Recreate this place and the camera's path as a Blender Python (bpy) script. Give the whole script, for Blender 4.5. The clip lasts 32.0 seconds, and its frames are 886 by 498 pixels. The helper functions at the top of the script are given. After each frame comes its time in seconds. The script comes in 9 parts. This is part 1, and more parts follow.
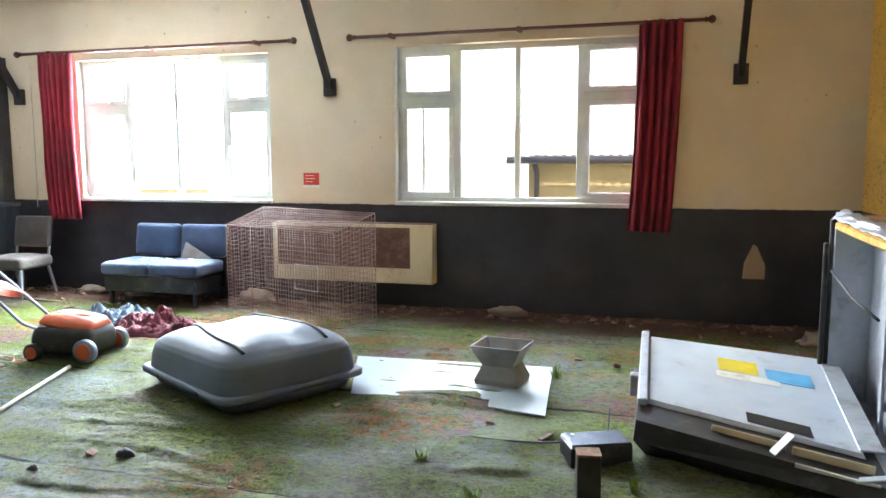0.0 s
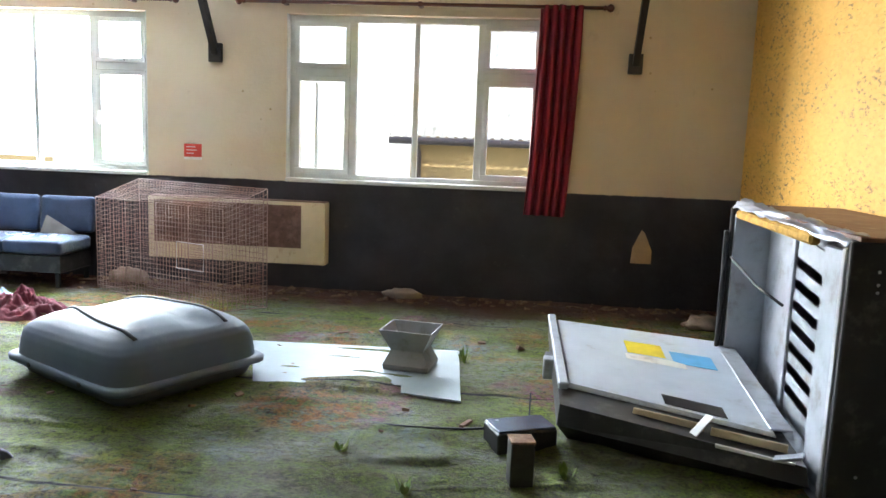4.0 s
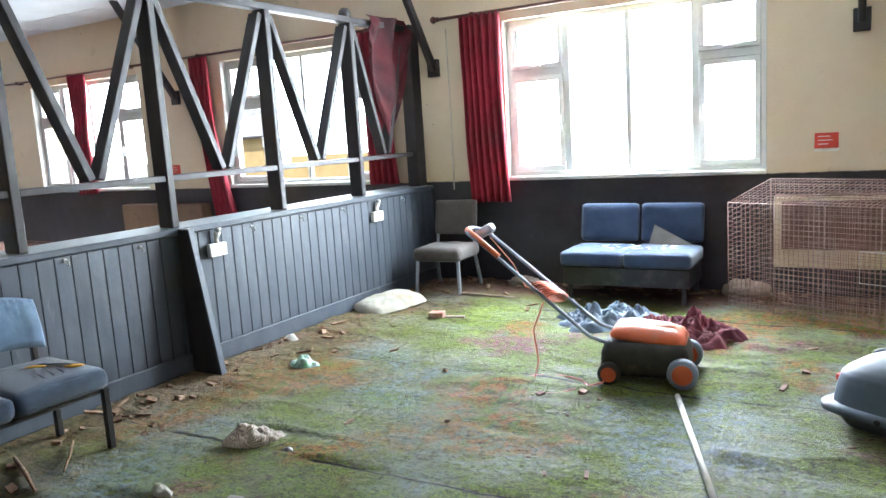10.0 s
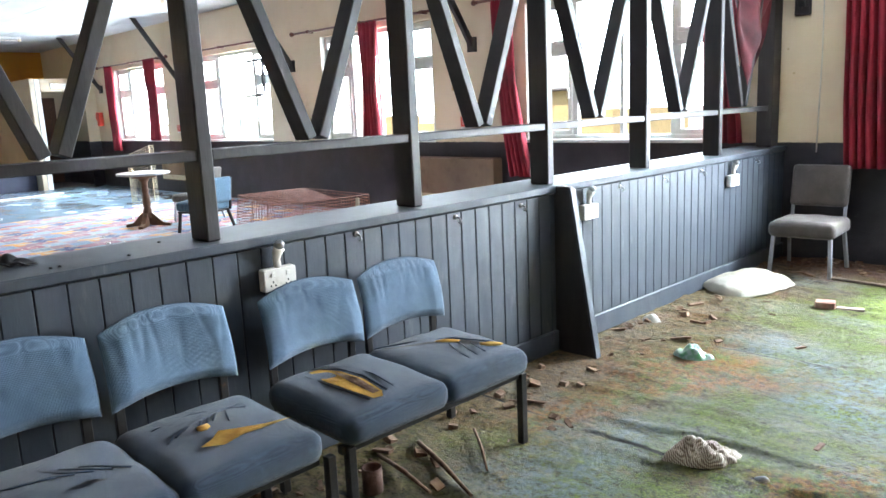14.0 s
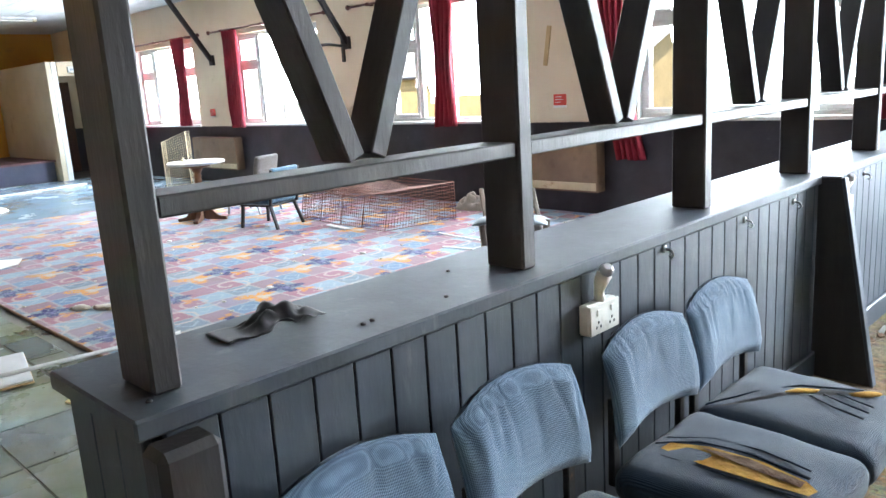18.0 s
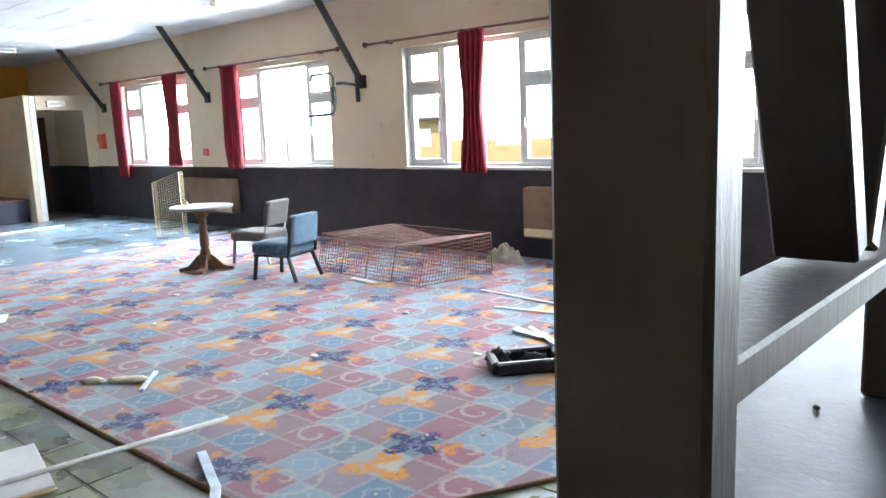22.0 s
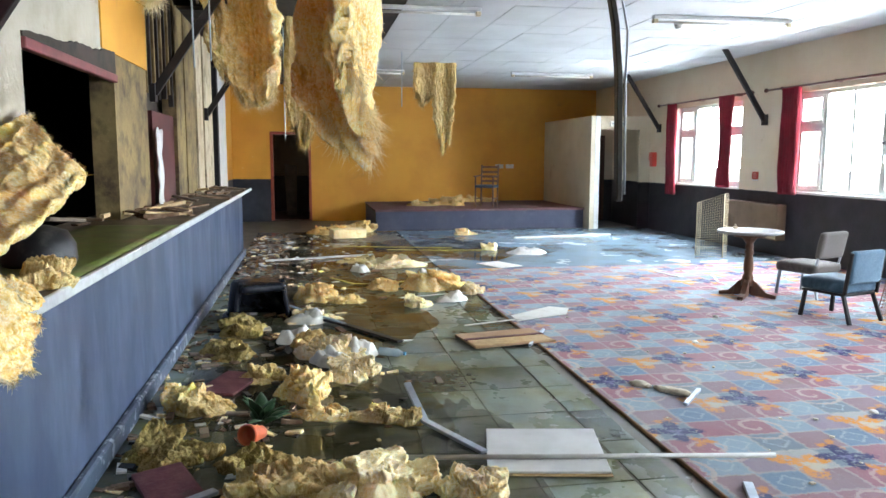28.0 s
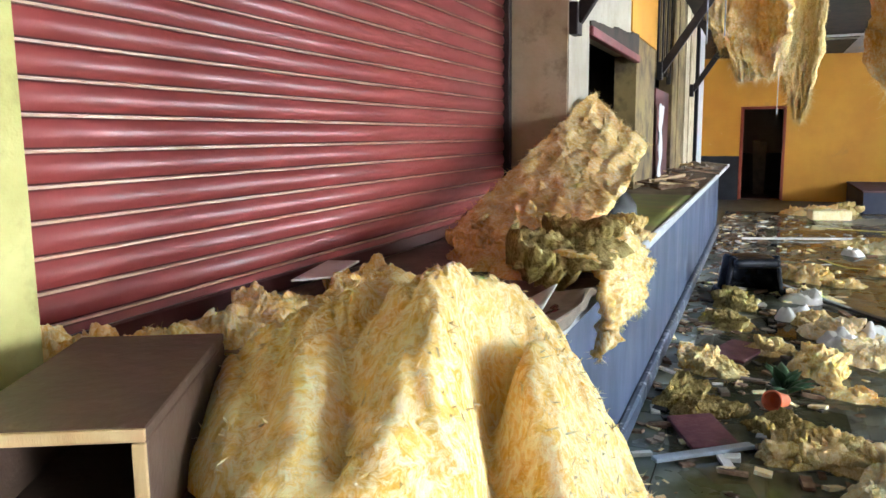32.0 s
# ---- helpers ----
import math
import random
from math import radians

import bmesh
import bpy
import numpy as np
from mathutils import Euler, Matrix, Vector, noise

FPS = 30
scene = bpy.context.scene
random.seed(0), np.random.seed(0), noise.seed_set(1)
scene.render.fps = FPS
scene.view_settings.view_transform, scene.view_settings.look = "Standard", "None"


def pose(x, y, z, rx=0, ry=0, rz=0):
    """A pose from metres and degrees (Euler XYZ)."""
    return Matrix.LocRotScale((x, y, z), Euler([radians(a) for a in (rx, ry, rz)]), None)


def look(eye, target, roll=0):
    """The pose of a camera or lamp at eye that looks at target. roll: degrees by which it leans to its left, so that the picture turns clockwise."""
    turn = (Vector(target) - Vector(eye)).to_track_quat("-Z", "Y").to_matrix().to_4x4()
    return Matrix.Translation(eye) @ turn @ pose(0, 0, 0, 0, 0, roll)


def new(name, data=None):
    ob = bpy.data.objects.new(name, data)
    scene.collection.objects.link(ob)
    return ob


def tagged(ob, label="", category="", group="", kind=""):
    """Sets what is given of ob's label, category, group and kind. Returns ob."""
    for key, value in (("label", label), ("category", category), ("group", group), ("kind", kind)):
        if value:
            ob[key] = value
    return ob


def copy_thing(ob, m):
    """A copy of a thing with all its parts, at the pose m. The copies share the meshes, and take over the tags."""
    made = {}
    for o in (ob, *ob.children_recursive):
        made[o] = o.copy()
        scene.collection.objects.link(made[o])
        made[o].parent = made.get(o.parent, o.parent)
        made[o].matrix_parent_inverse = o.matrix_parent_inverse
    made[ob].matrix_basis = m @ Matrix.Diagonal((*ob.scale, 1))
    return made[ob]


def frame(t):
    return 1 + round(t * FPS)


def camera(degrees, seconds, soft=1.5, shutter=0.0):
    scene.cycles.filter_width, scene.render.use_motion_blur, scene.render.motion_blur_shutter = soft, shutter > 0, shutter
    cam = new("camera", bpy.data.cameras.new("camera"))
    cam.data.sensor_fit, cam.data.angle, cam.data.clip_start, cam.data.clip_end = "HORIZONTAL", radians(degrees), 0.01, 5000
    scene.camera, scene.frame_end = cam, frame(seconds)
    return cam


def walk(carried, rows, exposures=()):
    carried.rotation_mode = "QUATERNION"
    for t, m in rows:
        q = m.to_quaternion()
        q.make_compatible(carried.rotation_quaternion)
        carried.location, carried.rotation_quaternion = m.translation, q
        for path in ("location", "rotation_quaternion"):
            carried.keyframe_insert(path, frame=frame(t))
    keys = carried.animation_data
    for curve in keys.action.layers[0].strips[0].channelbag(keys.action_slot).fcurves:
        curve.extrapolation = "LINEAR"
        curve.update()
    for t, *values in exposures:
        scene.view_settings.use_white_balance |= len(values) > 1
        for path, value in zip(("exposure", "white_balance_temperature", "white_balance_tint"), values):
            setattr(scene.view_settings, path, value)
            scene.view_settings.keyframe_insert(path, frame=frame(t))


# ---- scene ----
cam = camera(60.7, 32.0)
PATH = [
    (0, (0.723, 0.337, 1.429), (0.174, 2.246, 1.195), -0.2),
    (0.5, (0.751, 0.304, 1.434), (0.5, 2.274, 1.205), 0.3),
    (1, (0.746, 0.269, 1.432), (0.719, 2.256, 1.203), 1.0),
    (1.5, (0.745, 0.271, 1.434), (0.883, 2.252, 1.204), 1.6),
    (2, (0.736, 0.268, 1.442), (0.983, 2.237, 1.198), 2.2),
    (2.5, (0.729, 0.3, 1.434), (0.969, 2.268, 1.173), 2.7),
    (3, (0.647, 0.317, 1.443), (0.795, 2.292, 1.159), 3.2),
    (3.5, (0.555, 0.358, 1.418), (0.551, 2.338, 1.131), 3.0),
    (4, (0.393, 0.442, 1.403), (0.203, 2.414, 1.125), 2.2),
    (4.5, (0.173, 0.546, 1.401), (-0.214, 2.492, 1.15), 1.3),
    (6.5, (-0.709, 0.612, 1.425), (-1.374, 2.478, 1.15), -0.8),
    (7, (-0.92, 0.601, 1.444), (-1.644, 2.437, 1.121), -2.0),
    (7.5, (-1.1, 0.641, 1.445), (-1.894, 2.443, 1.096), -3.0),
    (8, (-1.292, 0.711, 1.486), (-2.149, 2.482, 1.13), -3.7),
    (8.5, (-1.481, 0.705, 1.49), (-2.375, 2.459, 1.14), -4.1),
    (9, (-1.744, 0.668, 1.471), (-2.656, 2.417, 1.142), -4.2),
    (9.5, (-2.0, 0.612, 1.493), (-2.946, 2.346, 1.182), -3.8),
    (10, (-2.239, 0.572, 1.475), (-3.243, 2.276, 1.177), -3.6),
    (10.5, (-2.396, 0.562, 1.454), (-3.491, 2.21, 1.161), -2.9),
    (11, (-2.606, 0.607, 1.445), (-3.792, 2.191, 1.157), -2.0),
    (11.5, (-2.796, 0.647, 1.469), (-4.062, 2.169, 1.18), -0.9),
    (12, (-2.95, 0.659, 1.462), (-4.246, 2.155, 1.169), -0.5),
    (12.5, (-3.138, 0.643, 1.438), (-4.441, 2.13, 1.136), -0.3),
    (13, (-3.343, 0.6, 1.445), (-4.649, 2.077, 1.111), -0.3),
    (13.5, (-3.479, 0.541, 1.47), (-4.824, 1.976, 1.11), -1.2),
    (14, (-3.657, 0.505, 1.446), (-5.061, 1.881, 1.074), -2.6),
    (14.5, (-3.871, 0.48, 1.465), (-5.307, 1.817, 1.076), -3.0),
    (15, (-4.027, 0.452, 1.476), (-5.495, 1.756, 1.099), -3.8),
    (15.5, (-4.172, 0.403, 1.472), (-5.647, 1.699, 1.094), -3.9),
    (17.5, (-4.866, 0.271, 1.472), (-6.251, 1.652, 1.054), -3.4),
    (18, (-5.066, 0.297, 1.48), (-6.446, 1.681, 1.057), -3.5),
    (18.5, (-5.233, 0.311, 1.485), (-6.599, 1.71, 1.063), -3.3),
    (19, (-5.4, 0.276, 1.467), (-6.726, 1.713, 1.048), -3.0),
    (19.5, (-5.56, 0.228, 1.469), (-6.827, 1.717, 1.047), -2.7),
    (20, (-5.67, 0.196, 1.486), (-6.897, 1.717, 1.062), -2.3),
    (20.5, (-5.769, 0.202, 1.488), (-6.965, 1.747, 1.062), -2.1),
    (21, (-5.887, 0.243, 1.47), (-7.087, 1.788, 1.055), -2.1),
    (21.5, (-6.024, 0.287, 1.487), (-7.276, 1.803, 1.119), -2.3),
    (22, (-6.12, 0.314, 1.511), (-7.438, 1.785, 1.192), -2.3),
    (22.5, (-6.166, 0.315, 1.532), (-7.551, 1.73, 1.248), -2.0),
    (23, (-6.166, 0.299, 1.534), (-7.614, 1.651, 1.262), -1.9),
    (23.5, (-6.153, 0.268, 1.524), (-7.669, 1.542, 1.249), -1.6),
    (24, (-6.15, 0.244, 1.515), (-7.743, 1.421, 1.234), -1.4),
    (24.5, (-6.152, 0.212, 1.527), (-7.82, 1.278, 1.24), -1.3),
    (25, (-6.164, 0.18, 1.548), (-7.895, 1.14, 1.264), -1.1),
    (25.5, (-6.185, 0.157, 1.549), (-7.97, 1.018, 1.278), -0.7),
    (27.5, (-6.188, 0.094, 1.545), (-8.114, 0.573, 1.304), 0.0),
    (28, (-6.183, 0.063, 1.546), (-8.139, 0.405, 1.303), 0.1),
    (28.5, (-6.193, 0.029, 1.548), (-8.17, 0.198, 1.298), 0.2),
    (29, (-6.193, -0.02, 1.538), (-8.177, -0.028, 1.286), 0.2),
    (29.5, (-6.186, -0.063, 1.528), (-8.161, -0.248, 1.274), 0.1),
    (30, (-6.161, -0.106, 1.53), (-8.116, -0.44, 1.275), 0.0),
    (30.5, (-6.107, -0.163, 1.537), (-8.037, -0.619, 1.281), -0.1),
    (31, (-6.039, -0.236, 1.535), (-7.945, -0.785, 1.275), -0.2),
    (31.5, (-5.949, -0.316, 1.526), (-7.827, -0.949, 1.258), -0.4),
    (32, (-5.848, -0.414, 1.51), (-7.673, -1.177, 1.217), -0.6),
]
walk(cam, [(t, look(eye, target, roll)) for t, eye, target, roll in PATH], [(0, 2.55), (3, 2.45), (6, 2.1), (10, 2.15), (14, 2.45), (19, 2.45), (24, 2.09), (28, 2.18), (32, 2.45)])

# ---- world, sun, large lights ----
world = bpy.data.worlds.new("sky_world")
scene.world = world
world.use_nodes = True
wn = world.node_tree.nodes
wl = world.node_tree.links
sky = wn.new("ShaderNodeTexSky")
sky.sky_type = "NISHITA"
sky.sun_disc = False
sky.sun_elevation = radians(48)
sky.sun_rotation = radians(150)
wn["Background"].inputs["Strength"].default_value = 0.14
wl.new(sky.outputs["Color"], wn["Background"].inputs["Color"])
sun = new("sun", bpy.data.lights.new("sun", "SUN"))
sun.data.energy = 3.2
sun.data.angle = radians(0.5)
sun.data.color = (1.0, 0.95, 0.86)
sun.matrix_world = look((0, 0, 30), (0 - 0.33, 0.57, 30 - 0.74))

# the plan
WALL_N = 7.27          # inner face of the window wall
WALL_E = 2.32
WALL_W = -24.8
WALL_S = -1.40         # piers behind the bar
CEIL = 3.22
DADO = 1.0
WINS = (-1.75, -5.40, -9.12, -12.92, -16.67, -20.40)   # left edges
WIN_W, SILL, HEAD = 2.33, 1.02, 2.50
BRACES = [1.34 - 3.745 * i for i in range(7)]
POSTS = (6.19, 5.12, 4.045, 2.995, 1.92, 0.872)

for i, wx in enumerate(WINS):
    lamp = new("window_light", bpy.data.lights.new("window_light", "AREA"))
    lamp.data.shape, lamp.data.size, lamp.data.size_y = "RECTANGLE", 2.2, 1.36
    lamp.data.color = (0.80, 0.905, 1.0)
    if i == 0:
        # this window keeps its view of the yard: its sky light stands outside, above the line of sight
        lamp.data.energy = 105
        lamp.data.size, lamp.data.size_y = 3.0, 1.0
        lamp.matrix_world = look((wx - 0.2, 9.6, 3.45), (1.8, 4.8, 1.5))
    elif i == 1:
        lamp.data.energy = 150
        lamp.matrix_world = look((wx + WIN_W / 2, WALL_N + 0.22, 1.80), (wx + WIN_W / 2 + 0.3, 4.0, 1.35))
    else:
        lamp.data.energy = 78 if i < 4 else 115
        lamp.data.size_y = 1.5
        lamp.matrix_world = look((wx + WIN_W / 2, WALL_N + 0.52, 2.02), (wx + WIN_W / 2, WALL_N - 1.6, 1.12))

# added fill lamp outside, hidden by the pier, to brighten the yellow east wall
lamp = new("window_light", bpy.data.lights.new("window_light", "AREA"))
lamp.data.shape, lamp.data.size, lamp.data.size_y = "RECTANGLE", 0.9, 2.0
lamp.data.color, lamp.data.energy = (1.0, 0.96, 0.90), 66
lamp.matrix_world = look((-2.5, 8.75, 2.0), (2.3, 5.0, 1.9))

# ---- materials ----
def mat(name, col, rough=0.7, metal=0.0, col2=None, scale=6.0, mix=(0.4, 0.65), bump=0.0, bump_scale=60.0, dirt=None,
        dirt_scale=1.3, dirt_range=(0.55, 0.75), spec=0.5, rand=0.0, coat=0.0, stretch=(1, 1, 1), rough2=None):
    """Principled paint: two colours mixed by noise, a larger stain over them, fine bump."""
    m = bpy.data.materials.new(name)
    m.use_nodes = True
    n, l = m.node_tree.nodes, m.node_tree.links
    b = n["Principled BSDF"]
    b.inputs["Roughness"].default_value = rough
    b.inputs["Metallic"].default_value = metal
    b.inputs["Specular IOR Level"].default_value = spec
    b.inputs["Coat Weight"].default_value = coat
    geo = n.new("ShaderNodeNewGeometry")
    mp = n.new("ShaderNodeMapping")
    mp.inputs["Scale"].default_value = stretch
    l.new(geo.outputs["Position"], mp.inputs["Vector"])

    def nz(s, detail=5.0, r=0.6):
        t = n.new("ShaderNodeTexNoise")
        t.inputs["Scale"].default_value = s
        t.inputs["Detail"].default_value = detail
        t.inputs["Roughness"].default_value = r
        l.new(mp.outputs["Vector"], t.inputs["Vector"])
        return t.outputs["Fac"]

    def ramp(fac, lo, hi):
        r = n.new("ShaderNodeMapRange")
        r.inputs["From Min"].default_value, r.inputs["From Max"].default_value = lo, hi
        l.new(fac, r.inputs["Value"])
        return r.outputs["Result"]

    def blend(fac, a, c):
        x = n.new("ShaderNodeMix")
        x.data_type = "RGBA"
        for sock, v in ((x.inputs[6], a), (x.inputs[7], c)):
            if isinstance(v, tuple):
                sock.default_value = (*v, 1)
            else:
                l.new(v, sock)
        if isinstance(fac, float):
            x.inputs[0].default_value = fac
        else:
            l.new(fac, x.inputs[0])
        return x.outputs[2]

    c = col
    col2 = col2 or tuple(v * 0.78 for v in col)
    c = blend(ramp(nz(scale), *mix), col, col2)
    if dirt:
        c = blend(ramp(nz(dirt_scale, 8.0, 0.65), *dirt_range), c, dirt)
    if rand:
        oi = n.new("ShaderNodeObjectInfo")
        hsv = n.new("ShaderNodeHueSaturation")
        mr = n.new("ShaderNodeMapRange")
        mr.inputs["To Min"].default_value, mr.inputs["To Max"].default_value = 1 - rand, 1 + rand
        l.new(oi.outputs["Random"], mr.inputs["Value"])
        l.new(mr.outputs["Result"], hsv.inputs["Value"])
        l.new(c, hsv.inputs["Color"])
        c = hsv.outputs["Color"]
    l.new(c, b.inputs["Base Color"])
    if rough2 is not None:
        r = n.new("ShaderNodeMapRange")
        r.inputs["From Min"].default_value, r.inputs["From Max"].default_value = 0.35, 0.65
        r.inputs["To Min"].default_value, r.inputs["To Max"].default_value = rough, rough2
        l.new(nz(scale * 0.7), r.inputs["Value"])
        l.new(r.outputs["Result"], b.inputs["Roughness"])
    if bump:
        bp = n.new("ShaderNodeBump")
        bp.inputs["Strength"].default_value = min(1.0, bump)
        bp.inputs["Distance"].default_value = 0.01
        l.new(nz(bump_scale, 4.0), bp.inputs["Height"])
        l.new(bp.outputs["Normal"], b.inputs["Normal"])
    m["kit"] = 1
    return m


class Nodes:
    """Short hand for a hand-made node material."""
    def __init__(self, name):
        self.m = bpy.data.materials.new(name)
        self.m.use_nodes = True
        self.n, self.l = self.m.node_tree.nodes, self.m.node_tree.links
        self.b = self.n["Principled BSDF"]
        self.pos = self.n.new("ShaderNodeNewGeometry").outputs["Position"]

    def put(self, sock, v):
        if isinstance(v, (int, float)):
            sock.default_value = v
        elif isinstance(v, tuple):
            sock.default_value = (*v, 1) if len(sock.default_value) == 4 and len(v) == 3 else v
        else:
            self.l.new(v, sock)

    def noise(self, scale, detail=5.0, rough=0.6, vec=None, distort=0.0, colour=False):
        t = self.n.new("ShaderNodeTexNoise")
        self.put(t.inputs["Scale"], scale), self.put(t.inputs["Detail"], detail), self.put(t.inputs["Roughness"], rough)
        self.put(t.inputs["Distortion"], distort)
        self.l.new(vec or self.pos, t.inputs["Vector"])
        return t.outputs["Color" if colour else "Fac"]

    def voro(self, scale, feature="F1", vec=None, out="Distance", rnd=1.0):
        t = self.n.new("ShaderNodeTexVoronoi")
        t.feature = feature
        self.put(t.inputs["Scale"], scale), self.put(t.inputs["Randomness"], rnd)
        self.l.new(vec or self.pos, t.inputs["Vector"])
        return t.outputs[out]

    def map(self, loc=(0, 0, 0), rot=(0, 0, 0), scale=(1, 1, 1), vec=None):
        t = self.n.new("ShaderNodeMapping")
        t.inputs["Location"].default_value, t.inputs["Rotation"].default_value, t.inputs["Scale"].default_value = loc, rot, scale
        self.l.new(vec or self.pos, t.inputs["Vector"])
        return t.outputs["Vector"]

    def ramp(self, v, lo, hi, a=0.0, b=1.0):
        t = self.n.new("ShaderNodeMapRange")
        for k, x in zip(("From Min", "From Max", "To Min", "To Max"), (lo, hi, a, b)):
            t.inputs[k].default_value = x
        self.l.new(v, t.inputs["Value"])
        return t.outputs["Result"]

    def math(self, op, a, b=0.0, c=0.0):
        t = self.n.new("ShaderNodeMath")
        t.operation = op
        for s, v in zip(t.inputs, (a, b, c)):
            self.put(s, v)
        return t.outputs[0]

    def mix(self, fac, a, b, mode="MIX"):
        t = self.n.new("ShaderNodeMix")
        t.data_type, t.blend_type = "RGBA", mode
        self.put(t.inputs[0], fac), self.put(t.inputs[6], a), self.put(t.inputs[7], b)
        return t.outputs[2]

    def axis(self, k, vec=None):
        t = self.n.new("ShaderNodeSeparateXYZ")
        self.l.new(vec or self.pos, t.inputs[0])
        return t.outputs[k]

    def bump(self, height, strength=0.3, dist=0.01):
        t = self.n.new("ShaderNodeBump")
        t.inputs["Strength"].default_value, t.inputs["Distance"].default_value = strength, dist
        self.l.new(height, t.inputs["Height"])
        self.l.new(t.outputs["Normal"], self.b.inputs["Normal"])

    def out(self, col, rough=0.7, metal=0.0, spec=0.5):
        self.put(self.b.inputs["Base Color"], col), self.put(self.b.inputs["Roughness"], rough)
        self.put(self.b.inputs["Metallic"], metal), self.put(self.b.inputs["Specular IOR Level"], spec)
        return self.m


def wall_paint(name, upper, upper2, lower=(0.017, 0.014, 0.019), stain=(0.30, 0.20, 0.10), speck=(0.33, 0.22, 0.10), grain=0.25):
    """Painted plaster with a dark dado below one metre, a ragged line between, stains and specks."""
    k = Nodes(name)
    wob = k.math("MULTIPLY_ADD", k.noise(9.0), 0.025, -0.0125)
    zz = k.math("ADD", k.axis(2), wob)
    low = k.ramp(zz, DADO - 0.004, DADO + 0.004, 1.0, 0.0)
    up = k.mix(k.ramp(k.noise(0.9, 8), 0.4, 0.65), upper, upper2)
    up = k.mix(k.ramp(k.noise(2.6, 9, 0.7), 0.62, 0.78, 0, 0.6), up, stain)
    spots = k.math("MULTIPLY", k.ramp(k.voro(5.0), 0.03, 0.075, 1.0, 0.0), k.ramp(k.noise(1.7), 0.5, 0.6))
    up = k.mix(spots, up, speck)
    dn = k.mix(k.ramp(k.noise(3.0, 8), 0.4, 0.75), lower, tuple(v * 1.9 + 0.006 for v in lower))
    dn = k.mix(k.ramp(k.noise(14.0, 9, 0.7), 0.62, 0.72, 0, 0.5), dn, (0.085, 0.078, 0.078))
    k.bump(k.math("ADD", k.noise(38.0, 6), k.math("MULTIPLY", k.noise(4.0), 3.0)), grain, 0.008)
    return k.out(k.mix(low, up, dn), k.ramp(low, 0, 1, 0.72, 0.42))


M = {}
M["cream_wall"] = wall_paint("cream_wall", (0.66, 0.55, 0.40), (0.60, 0.48, 0.33))
M["orange_wall"] = wall_paint("orange_wall", (0.74, 0.36, 0.045), (0.66, 0.30, 0.04), lower=(0.02, 0.022, 0.032), stain=(0.42, 0.22, 0.06), speck=(0.8, 0.62, 0.3))
M["plain_wall"] = wall_paint("plain_wall", (0.62, 0.52, 0.38), (0.55, 0.45, 0.32))
M["ceiling_board"] = mat("ceiling_board", (0.60, 0.61, 0.62), 0.75, col2=(0.53, 0.535, 0.54), scale=1.2, dirt=(0.5, 0.44, 0.36), dirt_scale=0.7, dirt_range=(0.62, 0.85), bump=0.15, bump_scale=120)
M["black_timber"] = mat("black_timber", (0.022, 0.019, 0.021), 0.55, col2=(0.035, 0.03, 0.032), scale=4, bump=0.14, bump_scale=25, stretch=(3, 3, 0.6), dirt=(0.09, 0.08, 0.075), dirt_scale=9, dirt_range=(0.66, 0.8))
M["charcoal_panel"] = mat("charcoal_panel", (0.040, 0.050, 0.068), 0.52, col2=(0.055, 0.067, 0.086), scale=5, bump=0.09, bump_scale=30, stretch=(2, 2, 0.5), dirt=(0.13, 0.14, 0.155), dirt_scale=7, dirt_range=(0.62, 0.8))
M["upvc"] = mat("upvc", (0.62, 0.62, 0.60), 0.35, col2=(0.56, 0.56, 0.52), scale=5, dirt=(0.5, 0.48, 0.40), dirt_scale=9, dirt_range=(0.6, 0.8))
M["curtain_red"] = mat("curtain_red", (0.27, 0.010, 0.026), 0.8, col2=(0.17, 0.006, 0.016), scale=3, bump=0.2, bump_scale=300, dirt=(0.20, 0.03, 0.04), dirt_scale=3)
M["dark_wood"] = mat("dark_wood", (0.09, 0.035, 0.02), 0.5, col2=(0.055, 0.022, 0.013), scale=8, stretch=(0.5, 3, 3), bump=0.15, bump_scale=60)


def glass_material():
    k = Nodes("window_glass")
    k.b.inputs["Transmission Weight"].default_value = 1.0
    k.b.inputs["IOR"].default_value = 1.1
    return k.out((0.97, 0.98, 0.98), 0.0)


M["glass"] = glass_material()


# ---- mesh helpers ----
def finish(name, bm, material, smooth=False):
    me = bpy.data.meshes.new(name)
    bmesh.ops.recalc_face_normals(bm, faces=bm.faces)
    if smooth:
        for f in bm.faces:
            f.smooth = True
    bm.to_mesh(me)
    bm.free()
    me.materials.append(M[material] if isinstance(material, str) else material)
    return me


def part(name, bm, material, parent, label="", smooth=False):
    ob = new(name, finish(name, bm, material, smooth))
    ob.parent = parent
    if label:
        ob["label"] = label
    return ob


def thing(name, label, category, m=None, group="", kind=""):
    ob = new(name)
    ob.empty_display_size = 0.1
    if m is not None:
        ob.matrix_world = m
    return tagged(ob, label, category, group, kind)


def solo(name, bm, material, label, category, m=None, group="", kind="", smooth=False):
    """A thing that is one mesh."""
    ob = new(name, finish(name, bm, material, smooth))
    if m is not None:
        ob.matrix_world = m
    return tagged(ob, label, category, group, kind)


def structure(name, bm, material, label="", parent=None, smooth=False):
    ob = new(name, finish(name, bm, material, smooth))
    if parent is not None:
        ob.parent = parent
        if label:
            ob["label"] = label
        return ob
    return tagged(ob, label, "", "", "structure")


